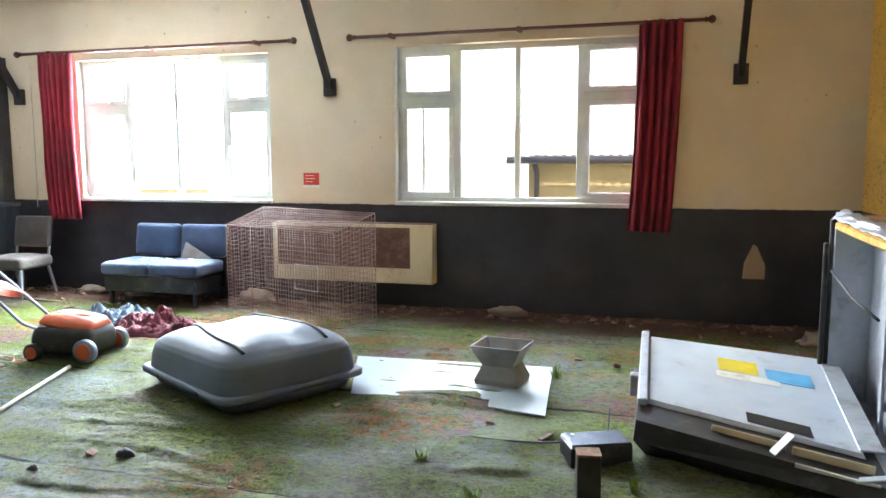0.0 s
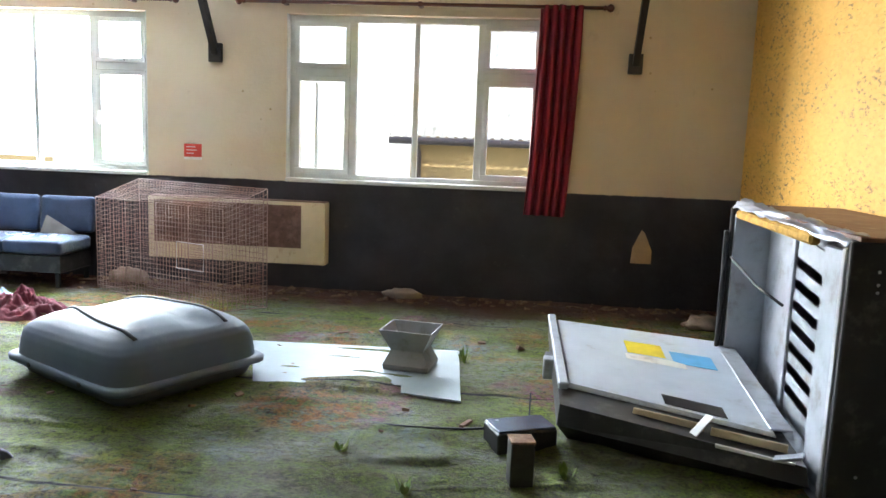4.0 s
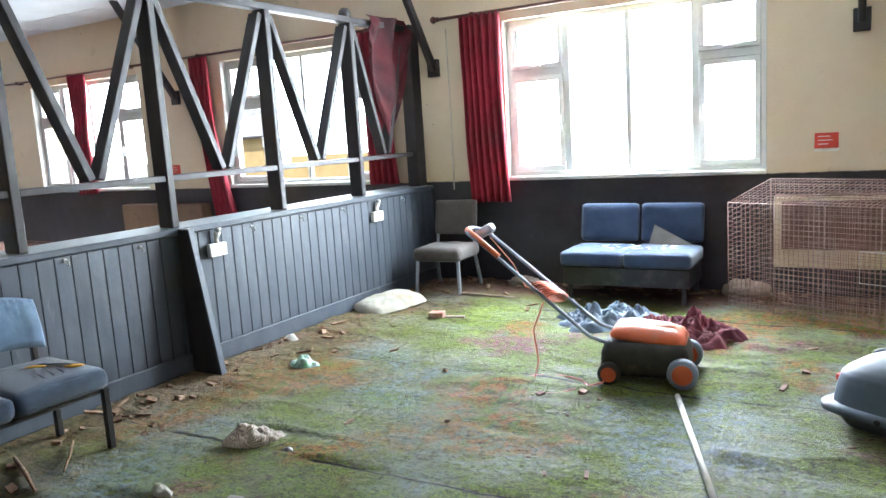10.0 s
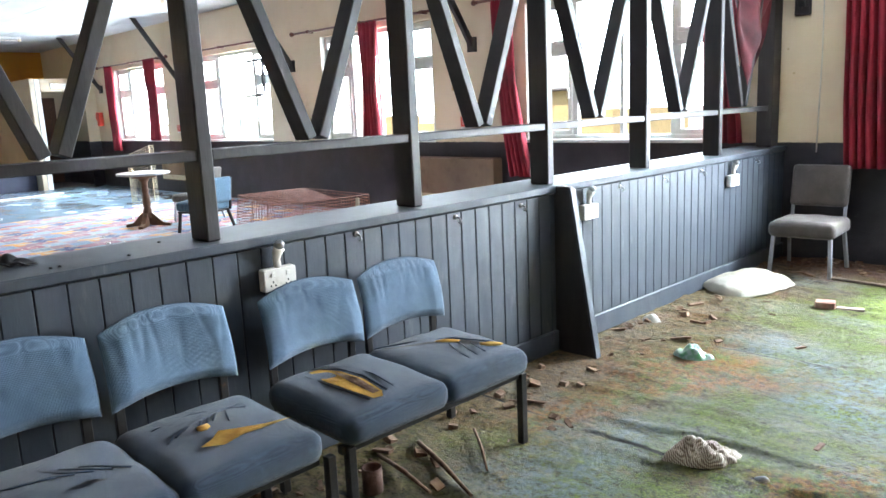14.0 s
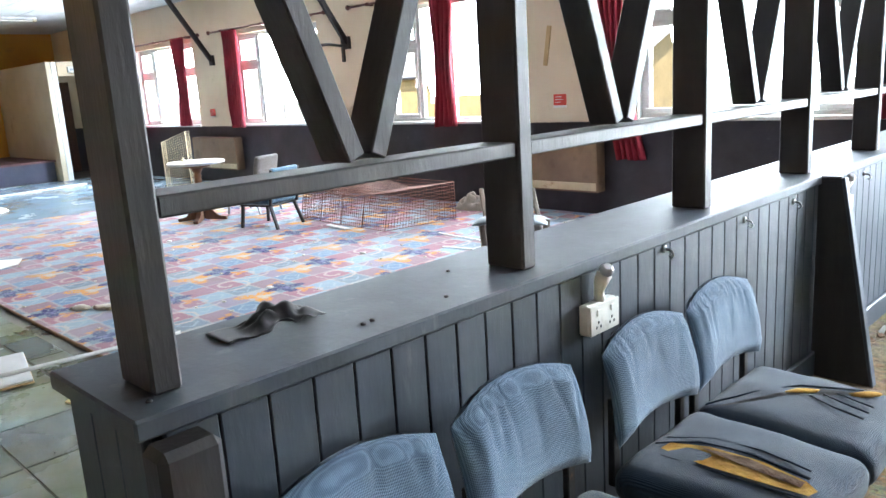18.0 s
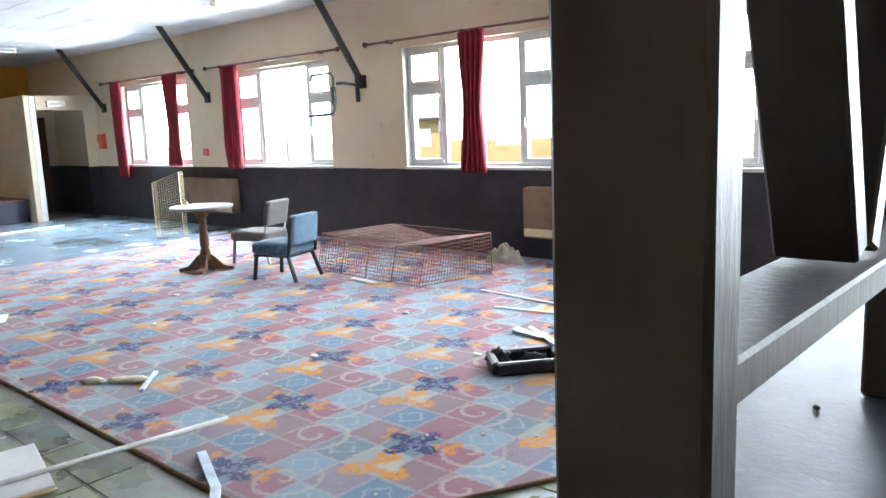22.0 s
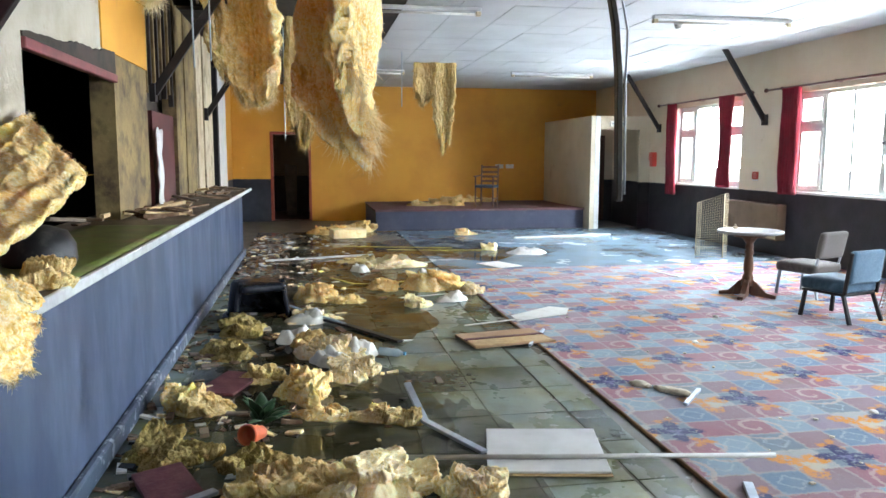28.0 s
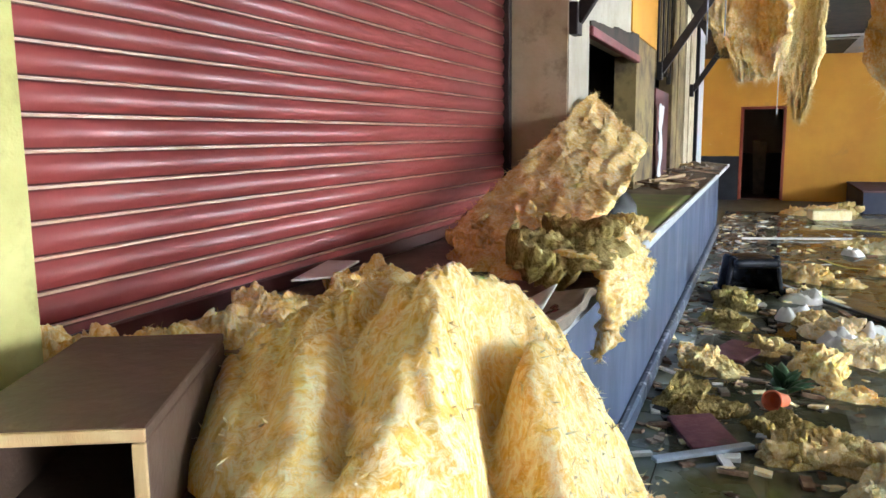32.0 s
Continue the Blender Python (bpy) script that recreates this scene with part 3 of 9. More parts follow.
M["slate"] = mat("slate", (0.155, 0.195, 0.19), 0.12, col2=(0.185, 0.19, 0.115), scale=2.2, dirt=(0.075, 0.082, 0.026), dirt_scale=1.3, dirt_range=(0.44, 0.64), bump=0.12, bump_scale=14, rand=0.45, rough2=0.5)
M["wet_floor"] = mat("wet_floor", (0.19, 0.185, 0.15), 0.12, col2=(0.12, 0.11, 0.075), scale=1.3, bump=0.05, bump_scale=9, dirt=(0.13, 0.12, 0.08), dirt_scale=5, rough2=0.35)
# blue grey raised in brightness and blue to imitate sky reflected in the wet floor
M["blue_floor"] = mat("blue_floor", (0.24, 0.33, 0.42), 0.30, col2=(0.20, 0.26, 0.31), scale=1.6, dirt=(0.10, 0.085, 0.05), dirt_scale=0.9, dirt_range=(0.52, 0.72), bump=0.1, bump_scale=20, rough2=0.15)
structure("floor_wet", box(-21.9, -6.6, -1.0, WALL_N, -0.02, -0.006), "wet_floor", "wet brown screed between the tiles")


def carpet_material():
    """Club carpet: a patchwork of 0.24 m squares with navy stars, orange flowers and cream scrolls."""
    k = Nodes("patterned_carpet")
    jx, jy = k.math("MULTIPLY_ADD", k.noise(55.0, 2), 0.22, -0.11), k.math("MULTIPLY_ADD", k.noise(55.0, 2, vec=k.map(loc=(5, 5, 5))), 0.22, -0.11)
    X = k.math("ADD", k.math("ADD", k.math("DIVIDE", k.math("ADD", k.axis(0), 9.53), 0.241), 0.5), jx)
    Y = k.math("ADD", k.math("ADD", k.math("DIVIDE", k.math("SUBTRACT", k.axis(1), 2.77), 0.2355), 0.5), jy)
    I, J = k.math("FLOOR", X), k.math("FLOOR", Y)
    g = k.math("FLOOR", k.math("DIVIDE", J, 3.0))
    jj = k.math("SUBTRACT", J, k.math("MULTIPLY", g, 3.0))
    ii = k.math("FLOORED_MODULO", k.math("SUBTRACT", I, k.math("MULTIPLY", g, 2.0)), 4.0)
    idx = k.math("DIVIDE", k.math("ADD", k.math("MULTIPLY_ADD", jj, 4.0, ii), 0.5), 12.0)
    pink, rose, mauve = (0.29, 0.115, 0.145), (0.25, 0.15, 0.17), (0.25, 0.19, 0.24)
    blue, sky_, slate_, pale = (0.13, 0.20, 0.30), (0.22, 0.30, 0.37), (0.16, 0.20, 0.24), (0.33, 0.33, 0.32)
    ramp = k.n.new("ShaderNodeValToRGB")
    ramp.color_ramp.interpolation = "CONSTANT"
    tones = (slate_, pink, sky_, rose, pink, sky_, mauve, blue, pink, slate_, pale, rose)
    while len(ramp.color_ramp.elements) < 12:
        ramp.color_ramp.elements.new(0.5)
    for e, (i, c) in zip(ramp.color_ramp.elements, enumerate(tones)):
        e.position = i / 12
    for e, c in zip(ramp.color_ramp.elements, tones):
        e.color = (*c, 1)
    k.l.new(idx, ramp.inputs["Fac"])
    base = ramp.outputs["Color"]
    # inner line of each square and pale joints
    fx, fy = k.math("ABSOLUTE", k.math("SUBTRACT", k.math("FRACT", X), 0.5)), k.math("ABSOLUTE", k.math("SUBTRACT", k.math("FRACT", Y), 0.5))
    d = k.math("MAXIMUM", fx, fy)
    base = k.mix(k.ramp(d, 0.44, 0.478, 0.0, 0.48), base, (0.42, 0.38, 0.34))
    inner = k.math("MULTIPLY", k.ramp(k.math("ABSOLUTE", k.math("SUBTRACT", k.math("ADD", fx, fy), 0.32)), 0.02, 0.05, 0.6, 0.0), k.ramp(k.axis(0, ramp.outputs["Color"]), 0.22, 0.24, 1.0, 0.0))
    base = k.mix(inner, base, (0.36, 0.42, 0.46))
    speck = k.ramp(k.noise(42.0, 3), 0.36, 0.48)

    def near(ox, oy):
        px = k.math("WRAP", k.math("SUBTRACT", X, 0.5 + ox), 2.0, -2.0)
        py = k.math("WRAP", k.math("SUBTRACT", Y, 0.5 + oy), 3.0, -3.0)
        return k.math("SQRT", k.math("ADD", k.math("MULTIPLY", px, px), k.math("MULTIPLY", py, py))), k.math("ARCTAN2", py, px)

    def petals(ox, oy, size, depth, n, turn):
        out = None
        for sx, sy in ((0, 0), (2, 3)):
            r, a = near(ox + sx, oy + sy)
            lobe = k.math("MULTIPLY_ADD", k.math("COSINE", k.math("MULTIPLY_ADD", a, n, turn)), depth, size)
            v = k.ramp(k.math("SUBTRACT", r, lobe), -0.05, 0.05, 1, 0)
            out = v if out is None else k.math("MAXIMUM", out, v)
        return out

    def scroll(ox, oy, size, hand=1.0):
        out = None
        for sx, sy in ((0, 0), (2, 3)):
            r, a = near(ox + sx, oy + sy)
            line = k.math("SINE", k.math("ADD", k.math("MULTIPLY", r, 9.0 / size), k.math("MULTIPLY", a, hand)))
            v = k.math("MULTIPLY", k.ramp(line, 0.72, 0.92), k.ramp(r, size * 0.95, size, 1, 0))
            out = v if out is None else k.math("MAXIMUM", out, v)
        return out
    cream = (0.50, 0.38, 0.32)
    base = k.mix(k.math("MULTIPLY", scroll(2.05, -0.9, 0.85), 0.7), base, cream)
    base = k.mix(k.math("MULTIPLY", scroll(1.15, 0.35, 0.8, -1.0), 0.6), base, cream)
    base = k.mix(k.math("MULTIPLY", petals(0.2, -1.15, 0.52, 0.26, 3.0, 0.4), speck), base, (0.62, 0.235, 0.02))
    base = k.mix(k.math("MULTIPLY", petals(0.38, -1.02, 0.22, 0.06, 3.0, 1.4), 0.9), base, (0.44, 0.40, 0.30))
    base = k.mix(k.math("MULTIPLY", petals(0.72, 0.28, 0.22, 0.14, 3.0, 2.0), speck), base, (0.58, 0.21, 0.025))
    base = k.mix(k.math("MULTIPLY", petals(-0.66, 0.12, 0.20, 0.13, 3.0, 5.0), speck), base, (0.58, 0.21, 0.025))
    base = k.mix(k.math("MULTIPLY", petals(0.0, 0.0, 0.48, 0.22, 4.0, 0.6), speck), base, (0.016, 0.014, 0.10))
    base = k.mix(k.math("MULTIPLY", petals(0.05, 0.02, 0.13, 0.08, 3.0, 0.0), 0.7), base, (0.16, 0.15, 0.30))
    worn = k.math("MULTIPLY", k.ramp(k.noise(0.8, 7, 0.65), 0.38, 0.66, 0.04, 0.36), k.ramp(k.axis(1), 4.6, 6.2, 1.0, 0.25))
    base = k.mix(worn, base, (0.31, 0.34, 0.37))
    base = k.mix(k.ramp(k.noise(3.4, 9, 0.75, vec=k.map(loc=(2, 9, 1))), 0.60, 0.72, 0, 0.6), base, (0.19, 0.155, 0.11))
    base = k.mix(k.ramp(k.noise(34.0, 6, 0.8), 0.58, 0.70, 0, 0.45), base, (0.40, 0.41, 0.41))
    base = k.mix(k.ramp(k.noise(48.0, 6, 0.8, vec=k.map(loc=(8, 2, 3))), 0.58, 0.68, 0, 0.5), base, (0.10, 0.09, 0.09))
    k.bump(k.noise(260.0, 2), 0.35, 0.004)
    return k.out(base, 0.9, spec=0.2)


M["carpet"] = carpet_material()
def carpet_end(y):
    """The carpet stops short of the half wall on a slant."""
    return min(-6.6, -8.32 + 0.53 * max(0.0, y - 1.93) + 0.012 * noise.noise(Vector((y * 7, 3.0, 0))))


def carpet_sheet(u, v):
    y = 1.90 + v * (WALL_N - 1.90)
    return Vector((-16.3 + u * (carpet_end(y) + 16.3), y, 0.008 + 0.004 * noise.noise(Vector((u * 14, v * 9, 0))) + 0.010 * max(0.0, u - 0.985) / 0.015 * (0.5 + noise.noise(Vector((v * 30, 1, 0))))))


structure("floor_carpet", sheet(carpet_sheet, 80, 60), "carpet", "patterned carpet in pink, blue, navy and orange", smooth=True)
structure("floor_blue", box(-21.75, -16.3, 1.81, WALL_N, -0.006, 0.004), "blue_floor", "worn blue grey vinyl floor, wet in places, with reflected sky in its colour")

# ---- timber screen on a half wall ----
screen = tagged(new("wall_screen"), "half wall of black boards with an open timber screen on top", "", "", "structure")
part("core", box(-6.610, -6.285, 0.785, WALL_N, 0.0, 0.93), "charcoal_panel", screen)
part("cap", box(-6.640, -6.248, 0.745, WALL_N - 0.002, 0.932, 0.972, 0.005), "charcoal_panel", screen, "dark grey painted timber cap")
nb = 62
pitch = (WALL_N - 0.80) / nb
board = box(0, 0.018, 0.0015, pitch - 0.0015, 0.12, 0.925, 0.003)
board_me = finish("board", board, "charcoal_panel")
for i in range(nb):
    for xx in (-6.285, -6.629):
        o = new("board", board_me)
        o.parent = screen
        o.matrix_basis = pose(xx, 0.80 + i * pitch, 0)
for i in range(3):
    o = part("end_board", box(-6.61 + i * 0.11, -6.61 + i * 0.11 + 0.107, 0.766, 0.784, 0.0, 0.925, 0.003), "charcoal_panel", screen)
bb = box(-6.265, -6.243, 0.80, WALL_N, 0.0, 0.125, 0.006)
part("skirting", bb, "charcoal_panel", screen)
for y in POSTS:
    part("post", box(-6.455, -6.322, y - 0.058, y, 0.973, 2.50, 0.006), "black_timber", screen)
part("post", box(-6.455, -6.322, WALL_N - 0.16, WALL_N - 0.003, 0.973, 2.57, 0.006), "black_timber", screen)
part("top_rail", box(-6.44, -6.34, POSTS[-1] - 0.06, WALL_N - 0.17, 2.501, 2.555, 0.005), "black_timber", screen)
ys = [WALL_N - 0.16] + list(POSTS)
for a, b in zip(ys, ys[1:]):
    lo, hi = b + 0.002, a - 0.060
    part("mid_rail", box(-6.448, -6.330, lo, hi, 1.282, 1.322, 0.004), "black_timber", screen)
    mid = (lo + hi) / 2
    for s, yy in ((-1, lo + 0.02), (1, hi - 0.02)):
        part("diagonal_strut", bar_between((-6.395, mid + s * 0.030, 1.335), (-6.395, yy, 2.47), 0.048, 0.10, 0.004, up=(1, 0, 0)), "black_timber", screen)

# ---- stage, west end ----
M["stage_side"] = mat("stage_side", (0.035, 0.04, 0.075), 0.5, col2=(0.05, 0.055, 0.09), scale=4, bump=0.1, dirt=(0.12, 0.12, 0.14), dirt_scale=8, dirt_range=(0.65, 0.8))
M["stage_carpet"] = mat("stage_carpet", (0.16, 0.07, 0.075), 0.85, col2=(0.10, 0.05, 0.05), scale=5, dirt=(0.20, 0.17, 0.14), dirt_scale=3, bump=0.2, bump_scale=150)
SX = -21.85
stage = tagged(new("stage"), "low stage with a dark blue front and a worn red brown top", "", "", "structure")
part("riser", box(SX - 0.02, SX, 1.39, 5.90, 0.004, 0.40, 0.004), "stage_side", stage)
part("riser", box(WALL_W, SX - 0.021, 1.39, 1.41, 0.004, 0.40, 0.004), "stage_side", stage)
part("platform", box(WALL_W + 0.002, SX + 0.02, 1.37, 5.92, 0.401, 0.44, 0.006), "stage_carpet", stage)
M["partition_cream"] = mat("partition_cream", (0.60, 0.53, 0.40), 0.7, col2=(0.53, 0.46, 0.33), scale=1.5, dirt=(0.36, 0.26, 0.15), dirt_scale=2, dirt_range=(0.62, 0.85), bump=0.15, bump_scale=50)
structure("wall_stage_side", box(WALL_W, -21.55, 5.925, 6.02, 0.0, 2.40), "partition_cream", "cream partition beside the stage")
bm = box(-21.65, -21.56, 7.02, WALL_N, 0.0, 2.40)
box(-21.65, -21.56, 6.14, 7.02, 2.12, 2.40, bm=bm)
structure("wall_doorway", bm, "plain_wall", "cream wall round the side doorway")

# ---- bar ----
BY, BF, BH = -0.85, -1.0, 1.05
# the lighter blue patches stand for drip streaks and for painted mottled reflections
M["bar_front"] = mat("bar_front", (0.030, 0.047, 0.092), 0.42, col2=(0.044, 0.066, 0.118), scale=3, bump=0.06, bump_scale=20, stretch=(1, 1, 0.35), dirt=(0.095, 0.125, 0.19), dirt_scale=2.6, dirt_range=(0.50, 0.78), rough2=0.6)
M["bar_top"] = mat("bar_top", (0.12, 0.08, 0.05), 0.55, col2=(0.20, 0.135, 0.09), scale=4, dirt=(0.06, 0.04, 0.025), dirt_scale=5, bump=0.25, bump_scale=30)
bar = tagged(new("bar_counter"), "long bar counter with a slate blue front and a rotten top", "bar")
part("front_panel", box(-18.4, -4.6, -1.03, -1.0, 0.1, BH - 0.04), "bar_front", bar)
M["plinth_flaking"] = mat("plinth_flaking", (0.045, 0.064, 0.105), 0.35, col2=(0.07, 0.095, 0.14), scale=4, dirt=(0.42, 0.46, 0.50), dirt_scale=13, dirt_range=(0.56, 0.62), bump=0.15, bump_scale=30)
part("plinth", box(-18.4, -4.6, -1.0, -0.955, 0.0, 0.11, 0.012), "plinth_flaking", bar, "flaking skirting along its foot")
part("end_panel", box(-18.43, -18.4, -1.74, -1.0, 0.0, BH - 0.04), "bar_front", bar)
part("counter_top", box(-18.45, -4.6, -1.74, BY - 0.02, BH - 0.04, BH, 0.006), "bar_top", bar)
M["edge_white"] = mat("edge_white", (0.52, 0.53, 0.53), 0.4, col2=(0.40, 0.40, 0.40), scale=12)
part("edge_trim", box(-18.45, -4.6, BY - 0.02, BY, BH - 0.045, BH + 0.004, 0.005), "edge_white", bar, "pale worn edge strip")

# piers and shutter behind the bar
M["black_metal_guide"] = mat("black_metal_guide", (0.03, 0.014, 0.014), 0.5, col2=(0.02, 0.012, 0.012), scale=12)
def shutter_material():
    """Red paint, a dusty rusted lip, streaks of dirt; shade painted above the lip and along each lath's top."""
    k = Nodes("shutter_red")
    oz = k.axis(2, k.n.new("ShaderNodeTexCoord").outputs["Object"])
    c = k.mix(k.ramp(k.noise(1.2, 6), 0.4, 0.65), (0.33, 0.060, 0.056), (0.29, 0.050, 0.047))
    c = k.mix(k.ramp(k.noise(7.0, 8, 0.7, vec=k.map(scale=(0.35, 1, 1))), 0.60, 0.80, 0, 0.12), c, (0.19, 0.085, 0.05))
    c = k.mix(k.ramp(k.noise(30.0, 6, 0.8), 0.66, 0.72, 0, 0.15), c, (0.10, 0.035, 0.025))
    lip = k.math("MULTIPLY", k.ramp(oz, 0.0068, 0.0078, 1.0, 0.0), k.ramp(k.noise(12.0, 6, 0.7, vec=k.map(scale=(0.3, 1, 1))), 0.35, 0.55, 0.35, 1.0))
    c = k.mix(lip, c, (0.44, 0.27, 0.17))
    # shade of the recess above the lip and of the top edge, as colour
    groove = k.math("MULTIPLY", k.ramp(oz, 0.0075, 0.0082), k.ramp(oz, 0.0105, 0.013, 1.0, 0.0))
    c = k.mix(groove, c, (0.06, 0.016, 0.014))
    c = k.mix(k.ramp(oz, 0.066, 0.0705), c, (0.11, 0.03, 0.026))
    return k.out(c, k.ramp(k.noise(2.0, 3), 0.3, 0.7, 0.31, 0.36), spec=0.7)


M["shutter_red"] = shutter_material()
M["pier_paint"] = mat("pier_paint", (0.56, 0.45, 0.31), 0.75, col2=(0.44, 0.33, 0.20), scale=2.4, dirt=(0.17, 0.11, 0.06), dirt_scale=3.5, dirt_range=(0.52, 0.7), bump=0.4, bump_scale=18)
M["moss_pier"] = mat("moss_pier", (0.27, 0.19, 0.075), 0.85, col2=(0.16, 0.105, 0.05), scale=3, dirt=(0.08, 0.05, 0.03), dirt_scale=4, dirt_range=(0.48, 0.66), bump=0.5, bump_scale=22)
SY = -1.76
PITCH = 0.072
z0 = BH + 0.004
# each lath: a narrow flat lip, then a bulging face
shape = [(0.006, 0.0), (0.014, 0.0006), (0.014, 0.0062), (0.007, 0.0078)] + [(0.007 + 0.013 * math.sin(math.pi * n / 12) ** 0.9, 0.0082 + 0.0622 * n / 12) for n in range(13)] + [(0.006, 0.0718)]
bm = bmesh.new()
edge_ = [(bm.verts.new((-9.965, dy, dz)), bm.verts.new((-6.64, dy, dz))) for dy, dz in shape]
for k, (p, q) in enumerate(zip(edge_, edge_[1:])):
    f = bm.faces.new((p[0], p[1], q[1], q[0]))
    f.smooth = 4 <= k < 16
bm.faces.new([e[0] for e in edge_])
bm.faces.new([e[1] for e in reversed(edge_)])
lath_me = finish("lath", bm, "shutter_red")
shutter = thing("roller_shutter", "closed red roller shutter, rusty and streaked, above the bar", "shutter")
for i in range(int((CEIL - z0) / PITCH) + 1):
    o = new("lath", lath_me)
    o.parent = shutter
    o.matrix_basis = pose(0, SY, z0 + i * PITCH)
part("bottom_rail", box(-9.965, -6.64, SY + 0.003, SY + 0.03, BH + 0.002, BH + 0.055, 0.005), "shutter_red", shutter)
part("guide", box(-9.968, -9.925, SY + 0.0, SY + 0.05, BH + 0.003, CEIL - 0.002, 0.004), "black_metal_guide", shutter, "dark steel guide channel")
structure("wall_shutter_back", box(-9.97, -6.62, -2.05, -1.80, 0.0, CEIL + 0.7), "plain_wall", "wall behind the shutter")
structure("pier_a", box(-10.5, -9.97, -2.05, WALL_S, 0.0, CEIL + 0.7), "pier_paint", "flaking cream pier beside the shutter")
# near-black colour stands in for the lack of light behind the bar
M["unlit_room"] = mat("unlit_room", (0.007, 0.006, 0.008), 0.8, col2=(0.011, 0.008, 0.009), scale=3)
structure("wall_bar_back", box(-19.2, -6.7, -4.4, -4.2, 0.0, 3.2), "unlit_room", "back wall of the bar, coloured near-black for the unlit room")
structure("wall_bar_side_a", box(-9.9, -9.75, -4.2, -2.05, 0.0, 3.2), "unlit_room", "side wall of the bar, coloured near-black for the unlit room")
structure("wall_bar_side_b", box(-19.2, -19.0, -4.2, -1.4, 0.0, 3.2), "unlit_room", "side wall of the bar, coloured near-black for the unlit room")
structure("ceiling_bar", box(-19.0, -9.9, -4.2, -1.59, 2.6, 2.7), "unlit_room", "ceiling of the bar, coloured near-black for the unlit room")
M["pier_white"] = mat("pier_white", (0.48, 0.43, 0.34), 0.75, col2=(0.40, 0.34, 0.25), scale=3, dirt=(0.30, 0.20, 0.11), dirt_scale=4, dirt_range=(0.60, 0.75), bump=0.4, bump_scale=22)
structure("pier_a_face", box(-10.5, -9.985, WALL_S, WALL_S + 0.006, BH + 0.004, CEIL), "pier_white", "flaking white face of the pier")
structure("pier_b", box(-13.6, -12.42, -1.58, WALL_S, BH, CEIL + 0.7), "moss_pier", "mouldy pier between the bar openings")
structure("wall_bar_lintel", box(-12.42, -10.5, -1.58, WALL_S, 2.16, CEIL + 0.7), "pier_white", "stained white wall above the bar opening")
structure("wall_bar_low", box(-18.45, -10.5, -1.85, -1.745, 0.0, BH - 0.05), "unlit_room", "back of the bar, coloured near-black for the unlit room")
structure("wall_bar_far", box(-19.2, -13.6, -1.75, -1.6, BH, CEIL + 0.7), "old_lath", "torn open wall with bare laths")
structure("wall_bar_end", box(WALL_W, -19.2, -2.05, -1.75, 0.0, CEIL + 0.7), "orange_wall", "orange painted wall with a dark dado")

# ---- outside ----
M["yard"] = mat("yard", (0.30, 0.29, 0.26), 0.9, col2=(0.25, 0.24, 0.21), scale=0.5, bump=0.3, dirt=(0.16, 0.18, 0.08), dirt_scale=0.25, dirt_range=(0.5, 0.7))
M["asbestos"] = mat("asbestos", (0.24, 0.245, 0.25), 0.85, col2=(0.19, 0.195, 0.20), scale=1.5, dirt=(0.07, 0.075, 0.06), dirt_scale=1.2)
M["render_yellow"] = mat("render_yellow", (0.24, 0.175, 0.08), 0.85, col2=(0.20, 0.145, 0.065), scale=1.2, dirt=(0.15, 0.11, 0.06), dirt_scale=0.8)
structure("ground", box(-400, 400, WALL_N + T, 600, -0.6, -0.35), "yard", "pale concrete yard and rough ground")


def corrugated(x0, x1, ya, za, yb, zb, pitch=0.15, amp=0.028):
    n = int((x1 - x0) / pitch * 6)
    return sheet(lambda u, v: Vector((x0 + u * (x1 - x0), ya + v * (yb - ya), za + v * (zb - za) + amp * math.sin(2 * math.pi * u * (x1 - x0) / pitch))), n, 1, 0.012)


def outbuilding(x0, x1, y0, y1, eave, ridge, label, holes):
    b = thing("outbuilding", label, "building", pose(0, 0, -0.35), "outbuildings across the yard")
    ym = (y0 + y1) / 2
    bm = bmesh.new()
    xs_ = [x0] + [v for h in holes for v in (h[0], h[1])] + [x1]
    for a, c in zip(xs_[0::2], xs_[1::2]):
        box(a, c, y0, y0 + 0.2, 0, eave, bm=bm)
    for h in holes:
        box(h[0], h[1], y0, y0 + 0.2, h[3], eave, bm=bm)
        if h[2] > 0:
            box(h[0], h[1], y0, y0 + 0.2, 0, h[2], bm=bm)
    part("wall", bm, "render_yellow", b)
    part("wall", box(x0, x1, y1 - 0.2, y1, 0, eave), "render_yellow", b)
    for xx in (x0, x1 - 0.2):
        part("gable", ngon_prism([(y0 + 0.201, 0), (y1 - 0.201, 0), (y1 - 0.201, eave), (ym, ridge - 0.1), (y0 + 0.201, eave)], "x", xx, xx + 0.2), "render_yellow", b)
    part("roof", corrugated(x0 - 0.3, x1 + 0.3, y0 - 0.35, eave - 0.02, ym, ridge), "asbestos", b, "grey corrugated roof slope")
    part("roof", corrugated(x0 - 0.3, x1 + 0.3, y1 + 0.35, eave - 0.02, ym, ridge), "asbestos", b, "grey corrugated roof slope")
    part("ridge", tube([(x0 - 0.3, ym, ridge + 0.02), (x1 + 0.3, ym, ridge + 0.02)], 0.1), "asbestos", b)
    part("gutter", tube([(x0 - 0.3, y0 - 0.40, eave - 0.08), (x1 + 0.3, y0 - 0.40, eave - 0.08)], 0.06), "black_steel", b)
    part("downpipe", tube([(x0 + 0.15, y0 - 0.08, 0.0), (x0 + 0.15, y0 - 0.08, eave - 0.3), (x0 + 0.15, y0 - 0.38, eave - 0.1)], 0.045), "black_steel", b)
    for h in holes:
        part("door" if h[2] == 0 else "window", box(h[0], h[1], y0 + 0.10, y0 + 0.15, h[2], h[3]), "dark_wood" if h[2] == 0 else "upvc", b)
    return b


